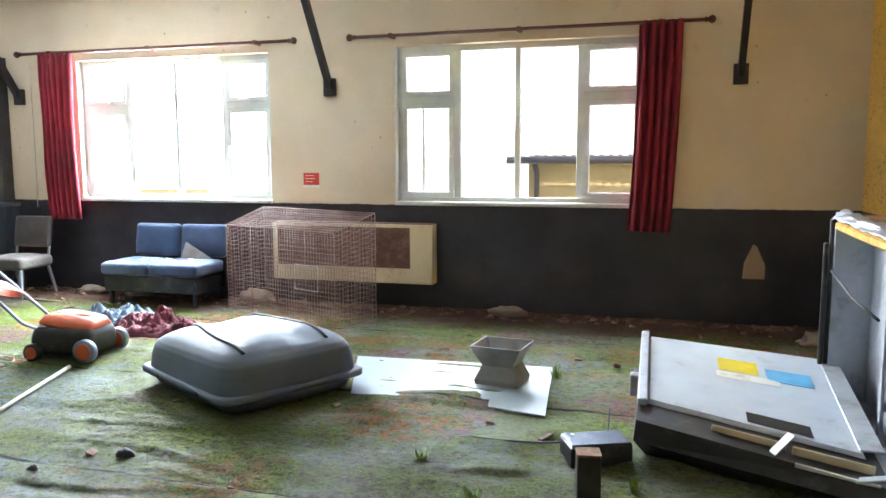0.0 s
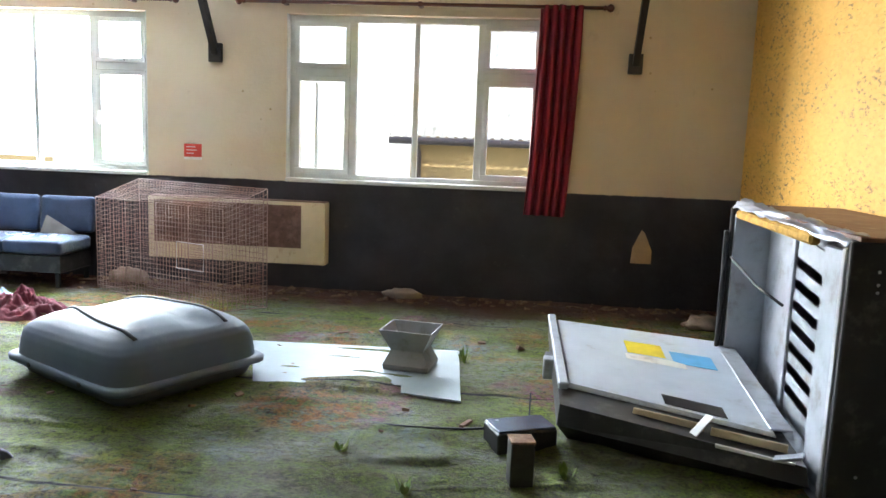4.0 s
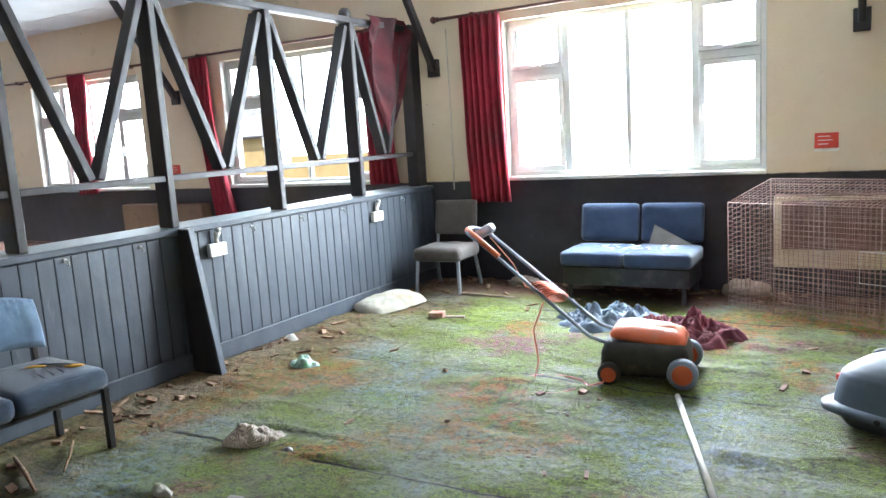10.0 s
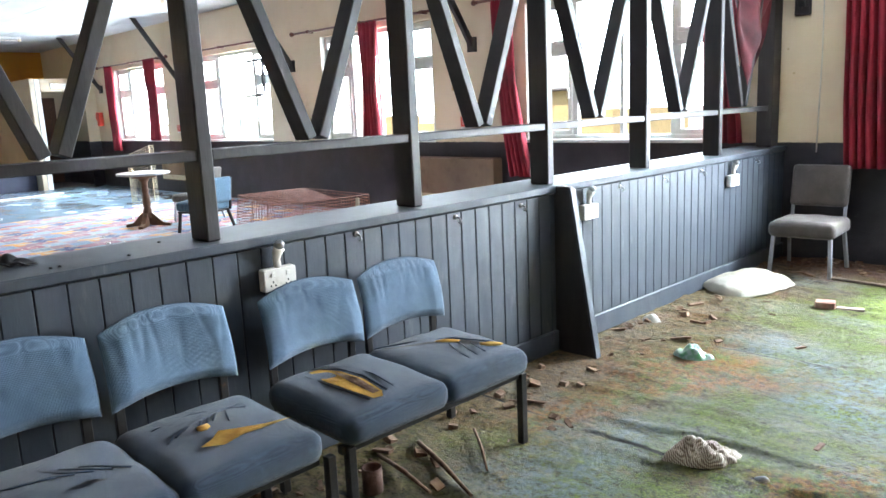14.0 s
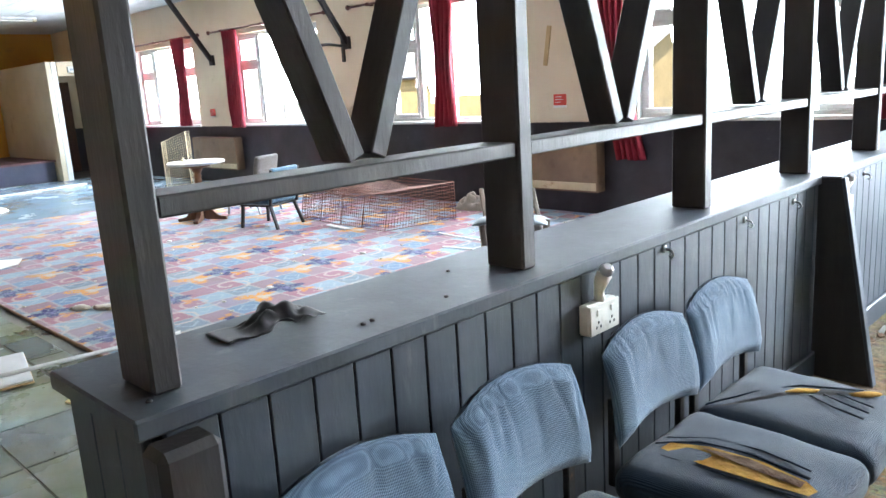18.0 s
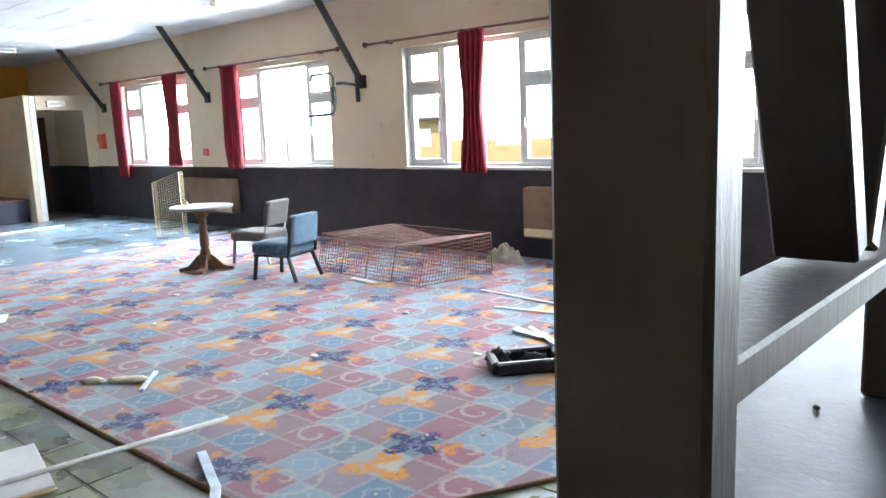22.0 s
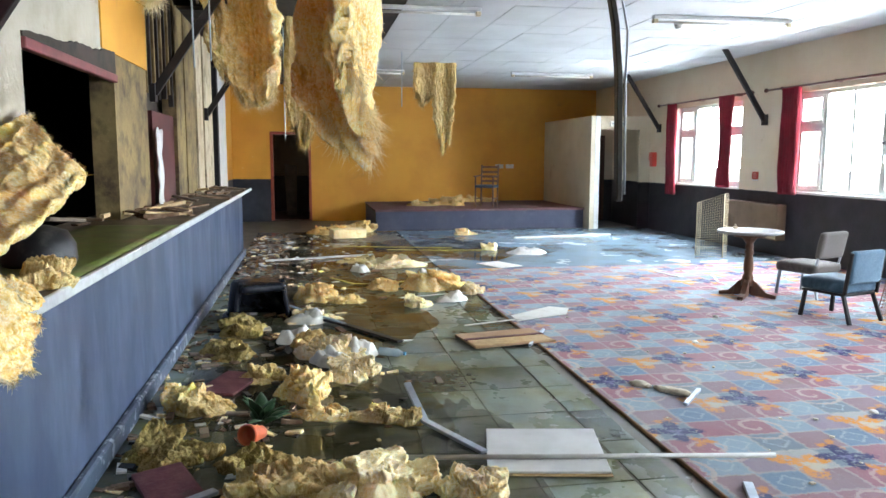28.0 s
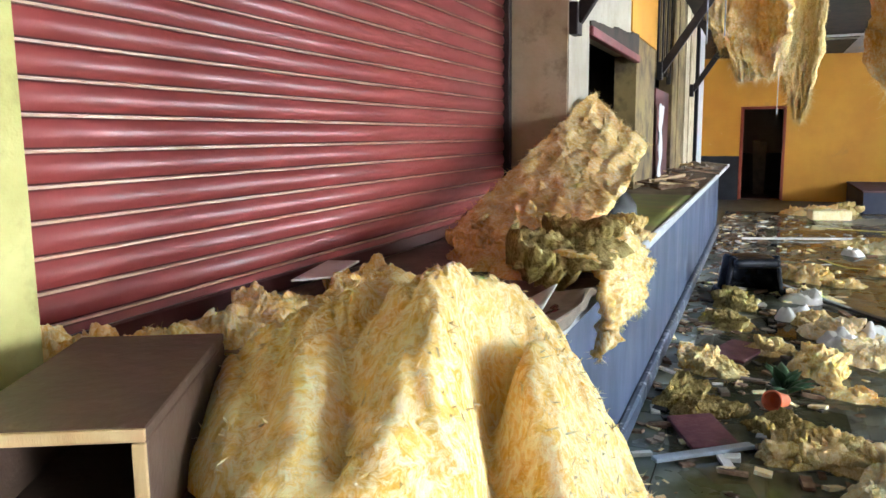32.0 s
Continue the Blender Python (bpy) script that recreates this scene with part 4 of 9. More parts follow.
outbuilding(-1.45, 9.0, 13.2, 20.4, 1.85, 5.6, "single storey yellow rendered outbuilding with a steep grey corrugated roof", ((0.9, 1.7, 0, 1.7), (3.2, 4.4, 0.8, 1.55), (6.2, 7.1, 0, 1.7)))
outbuilding(-34.0, -20.0, 26.0, 32.0, 2.3, 3.7, "long low outbuilding with a corrugated roof", ((-31, -29.6, 1.0, 1.8), (-26, -24.6, 1.0, 1.8)))


# ---- more helpers and materials for things ----
def rrect(hx, hy, r, n=6):
    pts = []
    for cx, cy, a0 in ((hx - r, hy - r, 0), (-hx + r, hy - r, 90), (-hx + r, -hy + r, 180), (hx - r, -hy + r, 270)):
        for i in range(n + 1):
            a = radians(a0 + 90 * i / n)
            pts.append((cx + r * math.cos(a), cy + r * math.sin(a)))
    return pts


def loft(rings, bm=None, cap0=True, cap1=True, smooth=True):
    bm = bm or bmesh.new()
    vs = [[bm.verts.new(p) for p in ring] for ring in rings]
    n = len(vs[0])
    for a, b in zip(vs, vs[1:]):
        for k in range(n):
            f = bm.faces.new((a[k], a[(k + 1) % n], b[(k + 1) % n], b[k]))
            f.smooth = smooth
    if cap0:
        bm.faces.new(list(reversed(vs[0]))).smooth = smooth
    if cap1:
        bm.faces.new(vs[-1]).smooth = smooth
    return bm


def rounded_loft(steps, n=6, m=None):
    """Steps of (half x, half y, radius, z)."""
    rings = []
    for hx, hy, r, z in steps:
        ring = [Vector((x, y, z)) for x, y in rrect(hx, hy, r, n)]
        rings.append([m @ p for p in ring] if m is not None else ring)
    return loft(rings)


def cushion(sx, sy, sz, r=0.05, puff=0.02, seed=1.0, n=14):
    """A stuffed pad, centred in plan, resting on z = 0."""
    tmp = bmesh.new()
    bmesh.ops.create_cube(tmp, size=1.0, matrix=Matrix.Translation((0, 0, sz / 2)) @ Matrix.Diagonal((sx, sy, sz, 1)))
    bmesh.ops.subdivide_edges(tmp, edges=tmp.edges[:], cuts=n, use_grid_fill=True)
    for v in tmp.verts:
        c = v.co
        hx, hy, hz = sx / 2, sy / 2, sz / 2
        rr = min(r, hz)
        q = Vector((max(-hx + rr, min(hx - rr, c.x)), max(-hy + rr, min(hy - rr, c.y)), max(rr, min(sz - rr, c.z))))
        d = c - q
        if d.length > 1e-6:
            c = q + d.normalized() * rr
        e = (1 - (c.x / hx) ** 2) * (1 - (c.y / hy) ** 2)
        if c.z > hz:
            c.z += puff * e + 0.006 * nz3(c, 9, seed)
        c.x += 0.004 * nz3(c, 7, seed + 5)
        v.co = c
    for f in tmp.faces:
        f.smooth = True
    return tmp


def blob(rx, ry, rz, seed, rough=0.35, freq=2.2, sub=3, flat=True, spiky=0.0):
    """A lumpy torn clump that rests on z = 0."""
    bm = bmesh.new()
    bmesh.ops.create_icosphere(bm, subdivisions=sub, radius=1.0)
    for v in bm.verts:
        d = v.co.normalized()
        k = 1 + rough * nz3(d, freq, seed) + rough * 0.5 * nz3(d, freq * 2.3, seed + 9) + rough * 0.35 * nz3(d, freq * 5.5, seed + 17) + spiky * max(0.0, nz3(d, freq * 8, seed + 3))
        v.co = Vector((d.x * rx * k, d.y * ry * k, d.z * rz * k))
        if flat and v.co.z < -rz * 0.35:
            v.co.z = -rz * 0.35
    lo = min(v.co.z for v in bm.verts)
    for v in bm.verts:
        v.co.z -= lo
    for f in bm.faces:
        f.smooth = True
    return bm


def heap_cloth(rx, ry, h, seed, nu=64, nv=46):
    """A crumpled heap of cloth as one folded sheet with an uneven outline."""
    def fn(u, v):
        a, r = u * 2 * math.pi, v
        out = 1 + 0.28 * nz3((math.cos(a), math.sin(a), 0), 1.6, seed) + 0.16 * nz3((math.cos(a), math.sin(a), 0), 4.5, seed + 2)
        x, y = rx * out * r * math.cos(a), ry * out * r * math.sin(a)
        fold = (abs(nz3((x, y, 0), 5.5, seed)) + 0.7 * abs(nz3((x, y, 0), 13, seed + 4)) + 0.35 * abs(nz3((x, y, 0), 28, seed + 6)))
        z = h * (1 - r ** 4) * (0.25 + 1.6 * fold) + 0.012 * (1 - r)
        return Vector((x, y, max(0.0, z)))
    return sheet(fn, nu, nv)


M["blue_cloth"] = None


def weave_material(name, a, b, scale=800.0, rough=0.9):
    k = Nodes(name)
    tc = k.n.new("ShaderNodeTexCoord").outputs["Object"]
    ox, oy, oz = k.axis(0, tc), k.axis(1, tc), k.axis(2, tc)
    wv = k.math("MULTIPLY", k.math("SINE", k.math("MULTIPLY", k.math("ADD", ox, k.math("SUBTRACT", oz, oy)), scale)), k.math("SINE", k.math("MULTIPLY", k.math("ADD", k.math("SUBTRACT", ox, oz), k.math("MULTIPLY", oy, 1.1)), scale)))
    c = k.mix(k.ramp(wv, -0.5, 0.5), a, b)
    c = k.mix(k.ramp(k.noise(3.0, 7, 0.7), 0.42, 0.7, 0, 0.75), c, tuple(v * 0.6 for v in a))
    c = k.mix(k.ramp(k.noise(11.0, 8, 0.75), 0.62, 0.75, 0, 0.35), c, tuple(min(1, v * 1.6 + 0.03) for v in b))
    k.bump(k.math("ADD", wv, k.noise(40.0)), 0.35, 0.003)
    m = k.out(c, rough, spec=0.25)
    k.b.inputs["Sheen Weight"].default_value = 0.25
    return m


M["blue_cloth"] = weave_material("blue_cloth", (0.060, 0.105, 0.175), (0.145, 0.225, 0.325))
M["seat_cloth"] = weave_material("seat_cloth", (0.014, 0.026, 0.049), (0.033, 0.058, 0.098))
M["sofa_cloth"] = weave_material("sofa_cloth", (0.038, 0.066, 0.13), (0.07, 0.11, 0.20))
M["grey_cloth"] = weave_material("grey_cloth", (0.12, 0.105, 0.095), (0.18, 0.16, 0.145))
M["teal_cloth"] = weave_material("teal_cloth", (0.05, 0.11, 0.17), (0.12, 0.22, 0.32))
M["foam"] = mat("foam", (0.62, 0.36, 0.07), 0.9, col2=(0.42, 0.22, 0.04), scale=18, bump=0.6, bump_scale=60, dirt=(0.25, 0.14, 0.04), dirt_scale=8)
M["black_metal"] = mat("black_metal", (0.014, 0.013, 0.013), 0.4, col2=(0.03, 0.028, 0.026), scale=14, dirt=(0.10, 0.05, 0.025), dirt_scale=18, dirt_range=(0.62, 0.75), bump=0.1, bump_scale=50)
M["bright_metal"] = mat("bright_metal", (0.55, 0.56, 0.58), 0.32, 0.9, col2=(0.42, 0.43, 0.44), scale=9, dirt=(0.25, 0.23, 0.20), dirt_scale=7)
M["grey_metal"] = mat("grey_metal", (0.42, 0.45, 0.50), 0.45, 0.35, col2=(0.33, 0.35, 0.39), scale=6, dirt=(0.22, 0.20, 0.17), dirt_scale=6)
M["rust_red_wire"] = mat("rust_red_wire", (0.20, 0.075, 0.05), 0.6, 0.1, col2=(0.27, 0.14, 0.11), scale=7, dirt=(0.13, 0.05, 0.025), dirt_scale=4)
M["rust_wire"] = mat("rust_wire", (0.24, 0.13, 0.11), 0.6, 0.2, col2=(0.36, 0.26, 0.23), scale=7, dirt=(0.20, 0.09, 0.045), dirt_scale=4)
M["white_paint"] = mat("white_paint", (0.66, 0.66, 0.66), 0.4, col2=(0.58, 0.58, 0.57), scale=5, dirt=(0.40, 0.36, 0.30), dirt_scale=4, dirt_range=(0.6, 0.8))
M["white_plastic"] = mat("white_plastic", (0.72, 0.70, 0.66), 0.35, col2=(0.66, 0.63, 0.57), scale=9, dirt=(0.4, 0.36, 0.3), dirt_scale=11)
M["cream_metal"] = mat("cream_metal", (0.62, 0.52, 0.34), 0.45, col2=(0.55, 0.45, 0.29), scale=4, dirt=(0.30, 0.16, 0.07), dirt_scale=7, dirt_range=(0.6, 0.74))
M["rust_brown"] = mat("rust_brown", (0.13, 0.065, 0.045), 0.8, col2=(0.20, 0.11, 0.08), scale=14, bump=0.3, bump_scale=90, dirt=(0.07, 0.035, 0.025), dirt_scale=20)
M["box_plastic"] = mat("box_plastic", (0.078, 0.105, 0.152), 0.5, col2=(0.092, 0.122, 0.17), scale=3, bump=0.06, bump_scale=240, dirt=(0.15, 0.17, 0.20), dirt_scale=4, dirt_range=(0.6, 0.85))
M["box_tub"] = mat("box_tub", (0.055, 0.065, 0.08), 0.5, col2=(0.07, 0.08, 0.095), scale=4, bump=0.1, bump_scale=200)
# near-black that imitates shade in the roof box's moulded lines
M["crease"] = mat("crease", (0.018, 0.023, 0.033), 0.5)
M["mower_orange"] = mat("mower_orange", (0.70, 0.14, 0.05), 0.38, col2=(0.60, 0.11, 0.04), scale=6, dirt=(0.36, 0.20, 0.13), dirt_scale=7, dirt_range=(0.58, 0.78))
M["mower_black"] = mat("mower_black", (0.022, 0.021, 0.02), 0.55, col2=(0.04, 0.036, 0.03), scale=8, dirt=(0.14, 0.10, 0.06), dirt_scale=6, dirt_range=(0.6, 0.75))
M["mower_grey"] = mat("mower_grey", (0.22, 0.27, 0.36), 0.4, 0.2, col2=(0.30, 0.34, 0.42), scale=9)
M["maroon_cloth"] = mat("maroon_cloth", (0.14, 0.02, 0.035), 0.9, col2=(0.08, 0.012, 0.02), scale=9, bump=0.3, bump_scale=160, dirt=(0.26, 0.10, 0.10), dirt_scale=6, dirt_range=(0.6, 0.75))
M["denim"] = mat("denim", (0.10, 0.14, 0.19), 0.9, col2=(0.05, 0.07, 0.10), scale=10, bump=0.3, bump_scale=200, dirt=(0.22, 0.25, 0.28), dirt_scale=7)
M["pillow_cloth"] = mat("pillow_cloth", (0.34, 0.32, 0.275), 0.9, col2=(0.30, 0.265, 0.21), scale=5, bump=0.25, bump_scale=120, dirt=(0.38, 0.27, 0.14), dirt_scale=3.5, dirt_range=(0.56, 0.75))
M["black_plastic"] = mat("black_plastic", (0.012, 0.012, 0.014), 0.45, col2=(0.022, 0.022, 0.024), scale=9, dirt=(0.08, 0.075, 0.07), dirt_scale=9)
M["pale_wood"] = mat("pale_wood", (0.52, 0.36, 0.18), 0.6, col2=(0.42, 0.27, 0.12), scale=5, stretch=(3, 3, 0.5), bump=0.15, bump_scale=60)
M["grey_wood"] = mat("grey_wood", (0.26, 0.20, 0.15), 0.8, col2=(0.17, 0.13, 0.10), scale=7, bump=0.3, bump_scale=60)
M["cardboard"] = mat("cardboard", (0.42, 0.27, 0.16), 0.85, col2=(0.36, 0.22, 0.12), scale=5, bump=0.1, bump_scale=90, dirt=(0.22, 0.13, 0.07), dirt_scale=3)
M["door_sheet"] = mat("door_sheet", (0.022, 0.025, 0.036), 0.28, col2=(0.035, 0.04, 0.055), scale=2.5, bump=0.2, bump_scale=5, dirt=(0.15, 0.16, 0.18), dirt_scale=16, dirt_range=(0.63, 0.78), rough2=0.5)
M["sign_red"] = mat("sign_red", (0.62, 0.05, 0.03), 0.4, col2=(0.55, 0.05, 0.03), scale=6)
M["red_cable"] = mat("red_cable", (0.75, 0.20, 0.12), 0.5, col2=(0.70, 0.32, 0.24), scale=9)
M["yellow_sticker"] = mat("yellow_sticker", (0.75, 0.58, 0.02), 0.5)
M["blue_sticker"] = mat("blue_sticker", (0.10, 0.38, 0.66), 0.5)
M["brick_red"] = mat("brick_red", (0.25, 0.10, 0.07), 0.85, col2=(0.32, 0.2, 0.15), scale=14, bump=0.4, bump_scale=70)
M["debris_brown"] = mat("debris_brown", (0.16, 0.085, 0.045), 0.9, col2=(0.30, 0.20, 0.13), scale=16, bump=0.5, bump_scale=80, dirt=(0.06, 0.035, 0.02), dirt_scale=12)
M["pale_vinyl"] = mat("pale_vinyl", (0.30, 0.36, 0.40), 0.35, col2=(0.24, 0.28, 0.30), scale=6, dirt=(0.16, 0.14, 0.12), dirt_scale=5)
M["weathered_wood"] = mat("weathered_wood", (0.24, 0.20, 0.155), 0.65, col2=(0.18, 0.145, 0.11), scale=7, stretch=(3, 3, 0.5), bump=0.2, bump_scale=60)
M["rope_white"] = mat("rope_white", (0.6, 0.56, 0.48), 0.8)


# ---- first room: curtains, poles, heaters, signs ----
def curtain_pole(x0, x1, z=2.585, tilt=0.0):
    p = thing("curtain_pole", "dark red wooden curtain pole with ball finials", "curtain pole", pose(x0, WALL_N - 0.09, z, 0, tilt, 0), "curtain poles")
    ln = x1 - x0
    part("pole", tube([(0.03, 0, 0), (ln - 0.03, 0, 0)], 0.016), "pole_wood", p)
    for s in (0, 1):
        m = Matrix.Translation((0 if s == 0 else ln, 0, 0)) @ Matrix.Rotation(radians(90 if s else -90), 4, "Y")
        part("finial", lathe([(0.006, -0.03), (0.02, -0.025), (0.024, -0.012), (0.014, 0.0), (0.026, 0.012), (0.036, 0.03), (0.03, 0.05), (0.012, 0.062)], 12, m=m), "pole_wood", p)
    for fx in (0.12, 0.5, 0.88):
        part("bracket", box(ln * fx - 0.02, ln * fx + 0.02, -0.022, 0.0885, -0.022, 0.022, 0.006), "pole_wood", p)
    return p


M["pole_wood"] = mat("pole_wood", (0.13, 0.035, 0.022), 0.35, col2=(0.08, 0.02, 0.014), scale=9, stretch=(0.5, 3, 3))


def curtain(x0, x1, ztop, zbot, seed, bottom_shift=0.0, pinch=1.0, label="long red curtain hanging in folds"):
    """A gathered curtain; pinch narrows it part way down."""
    w = x1 - x0
    folds = max(3, round(w / 0.075))

    def fn(u, v):
        z = ztop + (zbot - ztop) * v + 0.012 * nz3((u * 4, 0, 0), 1, seed) * v
        nar = 1 - (1 - pinch) * math.sin(math.pi * min(1, v * 1.0)) ** 1.5
        x = x0 + w / 2 + (u - 0.5) * w * nar + bottom_shift * v * v
        ph = folds * 2 * math.pi * u + 1.5 * nz3((u * 3, v * 1.5, 0), 1, seed)
        y = WALL_N - 0.09 + (0.032 + 0.012 * v) * math.sin(ph) + 0.02 * nz3((u * 5, v * 3, 1), 1, seed + 3)
        return Vector((x + 0.006 * math.cos(ph), min(y, WALL_N - 0.006), z))
    return solo("curtain", sheet(fn, folds * 10, 26, 0.003), "curtain_red", label, "curtain", group="red curtains")


curtain_pole(-6.05, -2.78)
curtain_pole(-2.13, 1.06)
curtain(-5.80, -5.38, 2.58, 0.80, 1.0, 0.05)
curtain(0.50, 0.86, 2.60, 0.80, 2.0, -0.06, label="faded red curtain hanging straight to below the sill")
curtain_pole(-9.75, -6.50)
curtain_pole(-13.45, -10.28)
curtain_pole(-17.25, -14.05)
curtain_pole(-21.0, -17.7)
curtain(-11.93, -11.54, 2.58, 0.97, 3.0, -0.02, 0.72, label="faded red curtain twisted in the middle of the window")
curtain(-16.85, -16.42, 2.58, 0.98, 4.0, 0.0)
curtain(-20.65, -20.25, 2.58, 0.80, 5.0, 0.05, label="red curtain faded to white along one edge")
curtain(-18.65, -18.2, 2.60, 1.02, 6.0, -0.05, 0.72, label="bunched pale red curtain hanging short of the sill")
curtain(-9.55, -9.20, 2.57, 0.62, 7.0, 0.22, 0.8, label="torn red curtain hanging below the sill")
curtain(-7.02, -6.66, 2.57, 1.0, 17.0, 0.05, 0.9, label="dark red curtain behind the timber screen")


def draped(u, v):
    """Curtain thrown over the screen's top rail."""
    yy = 6.42 + u * 0.66
    sag = math.sin(math.pi * u)
    z = 2.60 - v * (0.35 + 0.75 * sag) + 0.03 * nz3((u * 4, v * 5, 0), 1, 3)
    x = -6.345 + 0.05 * math.sin(13 * u + 3 * v) * (1 - 0.4 * v) + 0.03 * math.sin(9 * v + 4 * u) + 0.03 * nz3((u * 3, v * 7, 2), 1, 5)
    return Vector((x, yy - 0.05 * v * sag, z))


M["curtain_dark"] = mat("curtain_dark", (0.10, 0.008, 0.016), 0.8, col2=(0.035, 0.006, 0.010), scale=2.5, bump=0.2, bump_scale=300, dirt=(0.30, 0.10, 0.09), dirt_scale=3, dirt_range=(0.6, 0.75))
solo("draped_curtain", sheet(draped, 60, 44, 0.004), "curtain_dark", "red curtain thrown over the timber screen, sagging", "curtain", group="red curtains")


def wall_heater(x0, x1, z0, z1, label, face, depth=0.16, strip=0.15):
    h = thing("wall_heater", label, "heater", pose(x0, WALL_N, 0), "wall heaters")
    w = x1 - x0
    part("casing", box(0, w, -depth, -0.002, z0, z1, 0.014, seg=2), "cream_metal", h)
    if face:
        part("grille_panel", box(0.06, w - 0.22, -depth - 0.006, -depth - 0.001, z0 + strip, z1 - 0.03, 0.002), face, h, "rusty brown front panel")
    else:
        part("lower_strip", box(0.012, w - 0.012, -depth - 0.006, -depth - 0.001, z0 + 0.02, z0 + strip * 0.7, 0.002), "cream_metal", h, "pale strip along the foot")
    part("top_plate", box(0.005, w - 0.005, -depth + 0.005, -0.004, z1 + 0.001, z1 + 0.008, 0.002), "rust_brown", h)
    return h


wall_heater(-3.0, -1.33, 0.25, 0.82, "cream metal wall heater with a rusty front panel", "rust_brown")
M["heater_brown"] = mat("heater_brown", (0.24, 0.16, 0.10), 0.6, col2=(0.19, 0.12, 0.075), scale=3, dirt=(0.12, 0.07, 0.04), dirt_scale=4)
for hx0, hx1 in ((-11.0, -9.50), (-18.2, -16.72)):
    hh = wall_heater(hx0, hx1, 0.26, 0.81, "dusty brown wall heater with a pale lower strip", None)
    for o in hh.children:
        if o.name.startswith("casing"):
            o.data.materials[0] = M["heater_brown"]


def fire_sign(x, z, s=1.0):
    g = thing("fire_sign", "small red fire notice on the wall", "sign", pose(x, WALL_N, z), "fire notices")
    part("plate", box(-0.085 * s, 0.085 * s, -0.008, -0.001, -0.06 * s, 0.06 * s, 0.002), "sign_red", g)
    part("lower_edge", box(-0.085 * s, 0.085 * s, -0.012, -0.001, -0.085 * s, -0.063 * s, 0.002), "white_plastic", g)
    for i, w in enumerate((0.055, 0.065, 0.045)):
        part("text_bar", box(-0.06 * s, (-0.06 + 2 * w * 0.8) * s, -0.010, -0.0085, (0.03 - 0.03 * i) * s, (0.036 - 0.03 * i) * s), "white_plastic", g)
    return g


for sx in (-2.635, -10.06, -17.6):
    fire_sign(sx, 1.245)

# hanging sash rope with a weight by the first window
tube_bm = tube([(-5.99, WALL_N - 0.02, 2.5), (-5.98, WALL_N - 0.03, 1.7), (-5.995, WALL_N - 0.025, 0.92)], 0.006)
solo("pull_cord", tube_bm, "rope_white", "white pull cord hanging on the wall", "cord")


# ---- roof box ----
def roof_box():
    r = thing("roof_box", "blue grey plastic car roof box lying on the mossy floor", "roof box", pose(-1.765, 4.54, 0.0, 0, 0, -30) @ Matrix.Diagonal((1.04, 1.03, 1.0, 1)))
    tub = [(0.43, 0.37, 0.08, -0.01), (0.485, 0.41, 0.09, 0.02), (0.51, 0.44, 0.09, 0.085)]
    part("tub", rounded_loft(tub), "box_tub", r, "darker grey lower tub")
    rim = [(0.53, 0.465, 0.09, 0.082), (0.552, 0.485, 0.10, 0.09), (0.554, 0.487, 0.10, 0.118), (0.535, 0.47, 0.09, 0.128)]
    part("rim", rounded_loft(rim), "box_plastic", r)
    prof = (1.0, 0.988, 0.972, 0.95, 0.915, 0.84, 0.72, 0.54, 0.32, 0.0)
    zz = (0.126, 0.175, 0.225, 0.264, 0.290, 0.320, 0.350, 0.378, 0.396, 0.402)

    def rise(x, y, z):
        z += 0.03 * (z - 0.126) / 0.29 * (0.6 * x / 0.5 + 0.4)
        return z - 0.026 * math.exp(-((y - 0.02 - 0.10 * math.sin(3.2 * x)) / 0.09) ** 2) * max(0.0, min(1.0, (z - 0.33) / 0.05))

    def lid(u, v):
        # superellipse dome with steep sides
        a = u * 2 * math.pi
        ca, sa = math.cos(a), math.sin(a)
        k = (abs(ca) ** 8 + abs(sa) ** 8) ** (-1 / 8)
        f = v * (len(prof) - 1)
        i = min(int(f), len(prof) - 2)
        w = f - i
        p = prof[i] * (1 - w) + prof[i + 1] * w
        z = zz[i] * (1 - w) + zz[i + 1] * w
        x, y = 0.53 * k * ca * p, 0.463 * k * sa * p
        return Vector((x, y, rise(x, y, z)))
    part("lid", sheet(lid, 72, 36), "box_plastic", r)
    # dark tubes laid on the lid in place of the shade in two recesses
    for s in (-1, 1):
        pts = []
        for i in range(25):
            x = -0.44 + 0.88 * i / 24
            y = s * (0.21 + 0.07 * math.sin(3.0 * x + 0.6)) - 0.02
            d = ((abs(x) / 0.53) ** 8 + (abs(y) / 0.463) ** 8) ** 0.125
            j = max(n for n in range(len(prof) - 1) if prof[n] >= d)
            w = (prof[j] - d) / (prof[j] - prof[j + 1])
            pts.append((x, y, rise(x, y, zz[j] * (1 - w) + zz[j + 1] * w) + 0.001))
        part("groove", tube(pts, 0.012, seg=6), "crease", r, "dark tube standing in for the shade of a moulded groove")
    part("badge", box(-0.535, -0.515, -0.20, -0.12, 0.19, 0.22, 0.003), "white_plastic", r)
    part("badge", box(-0.533, -0.515, -0.34, -0.22, 0.195, 0.225, 0.003), "sign_red", r)
    for y in (-0.25, 0.25):
        part("lock", lathe([(0.014, 0), (0.014, 0.01)], 10, m=pose(0.0 + y, -0.482, 0.105, 90, 0, 0)), "black_plastic", r)
    return r


roof_box()


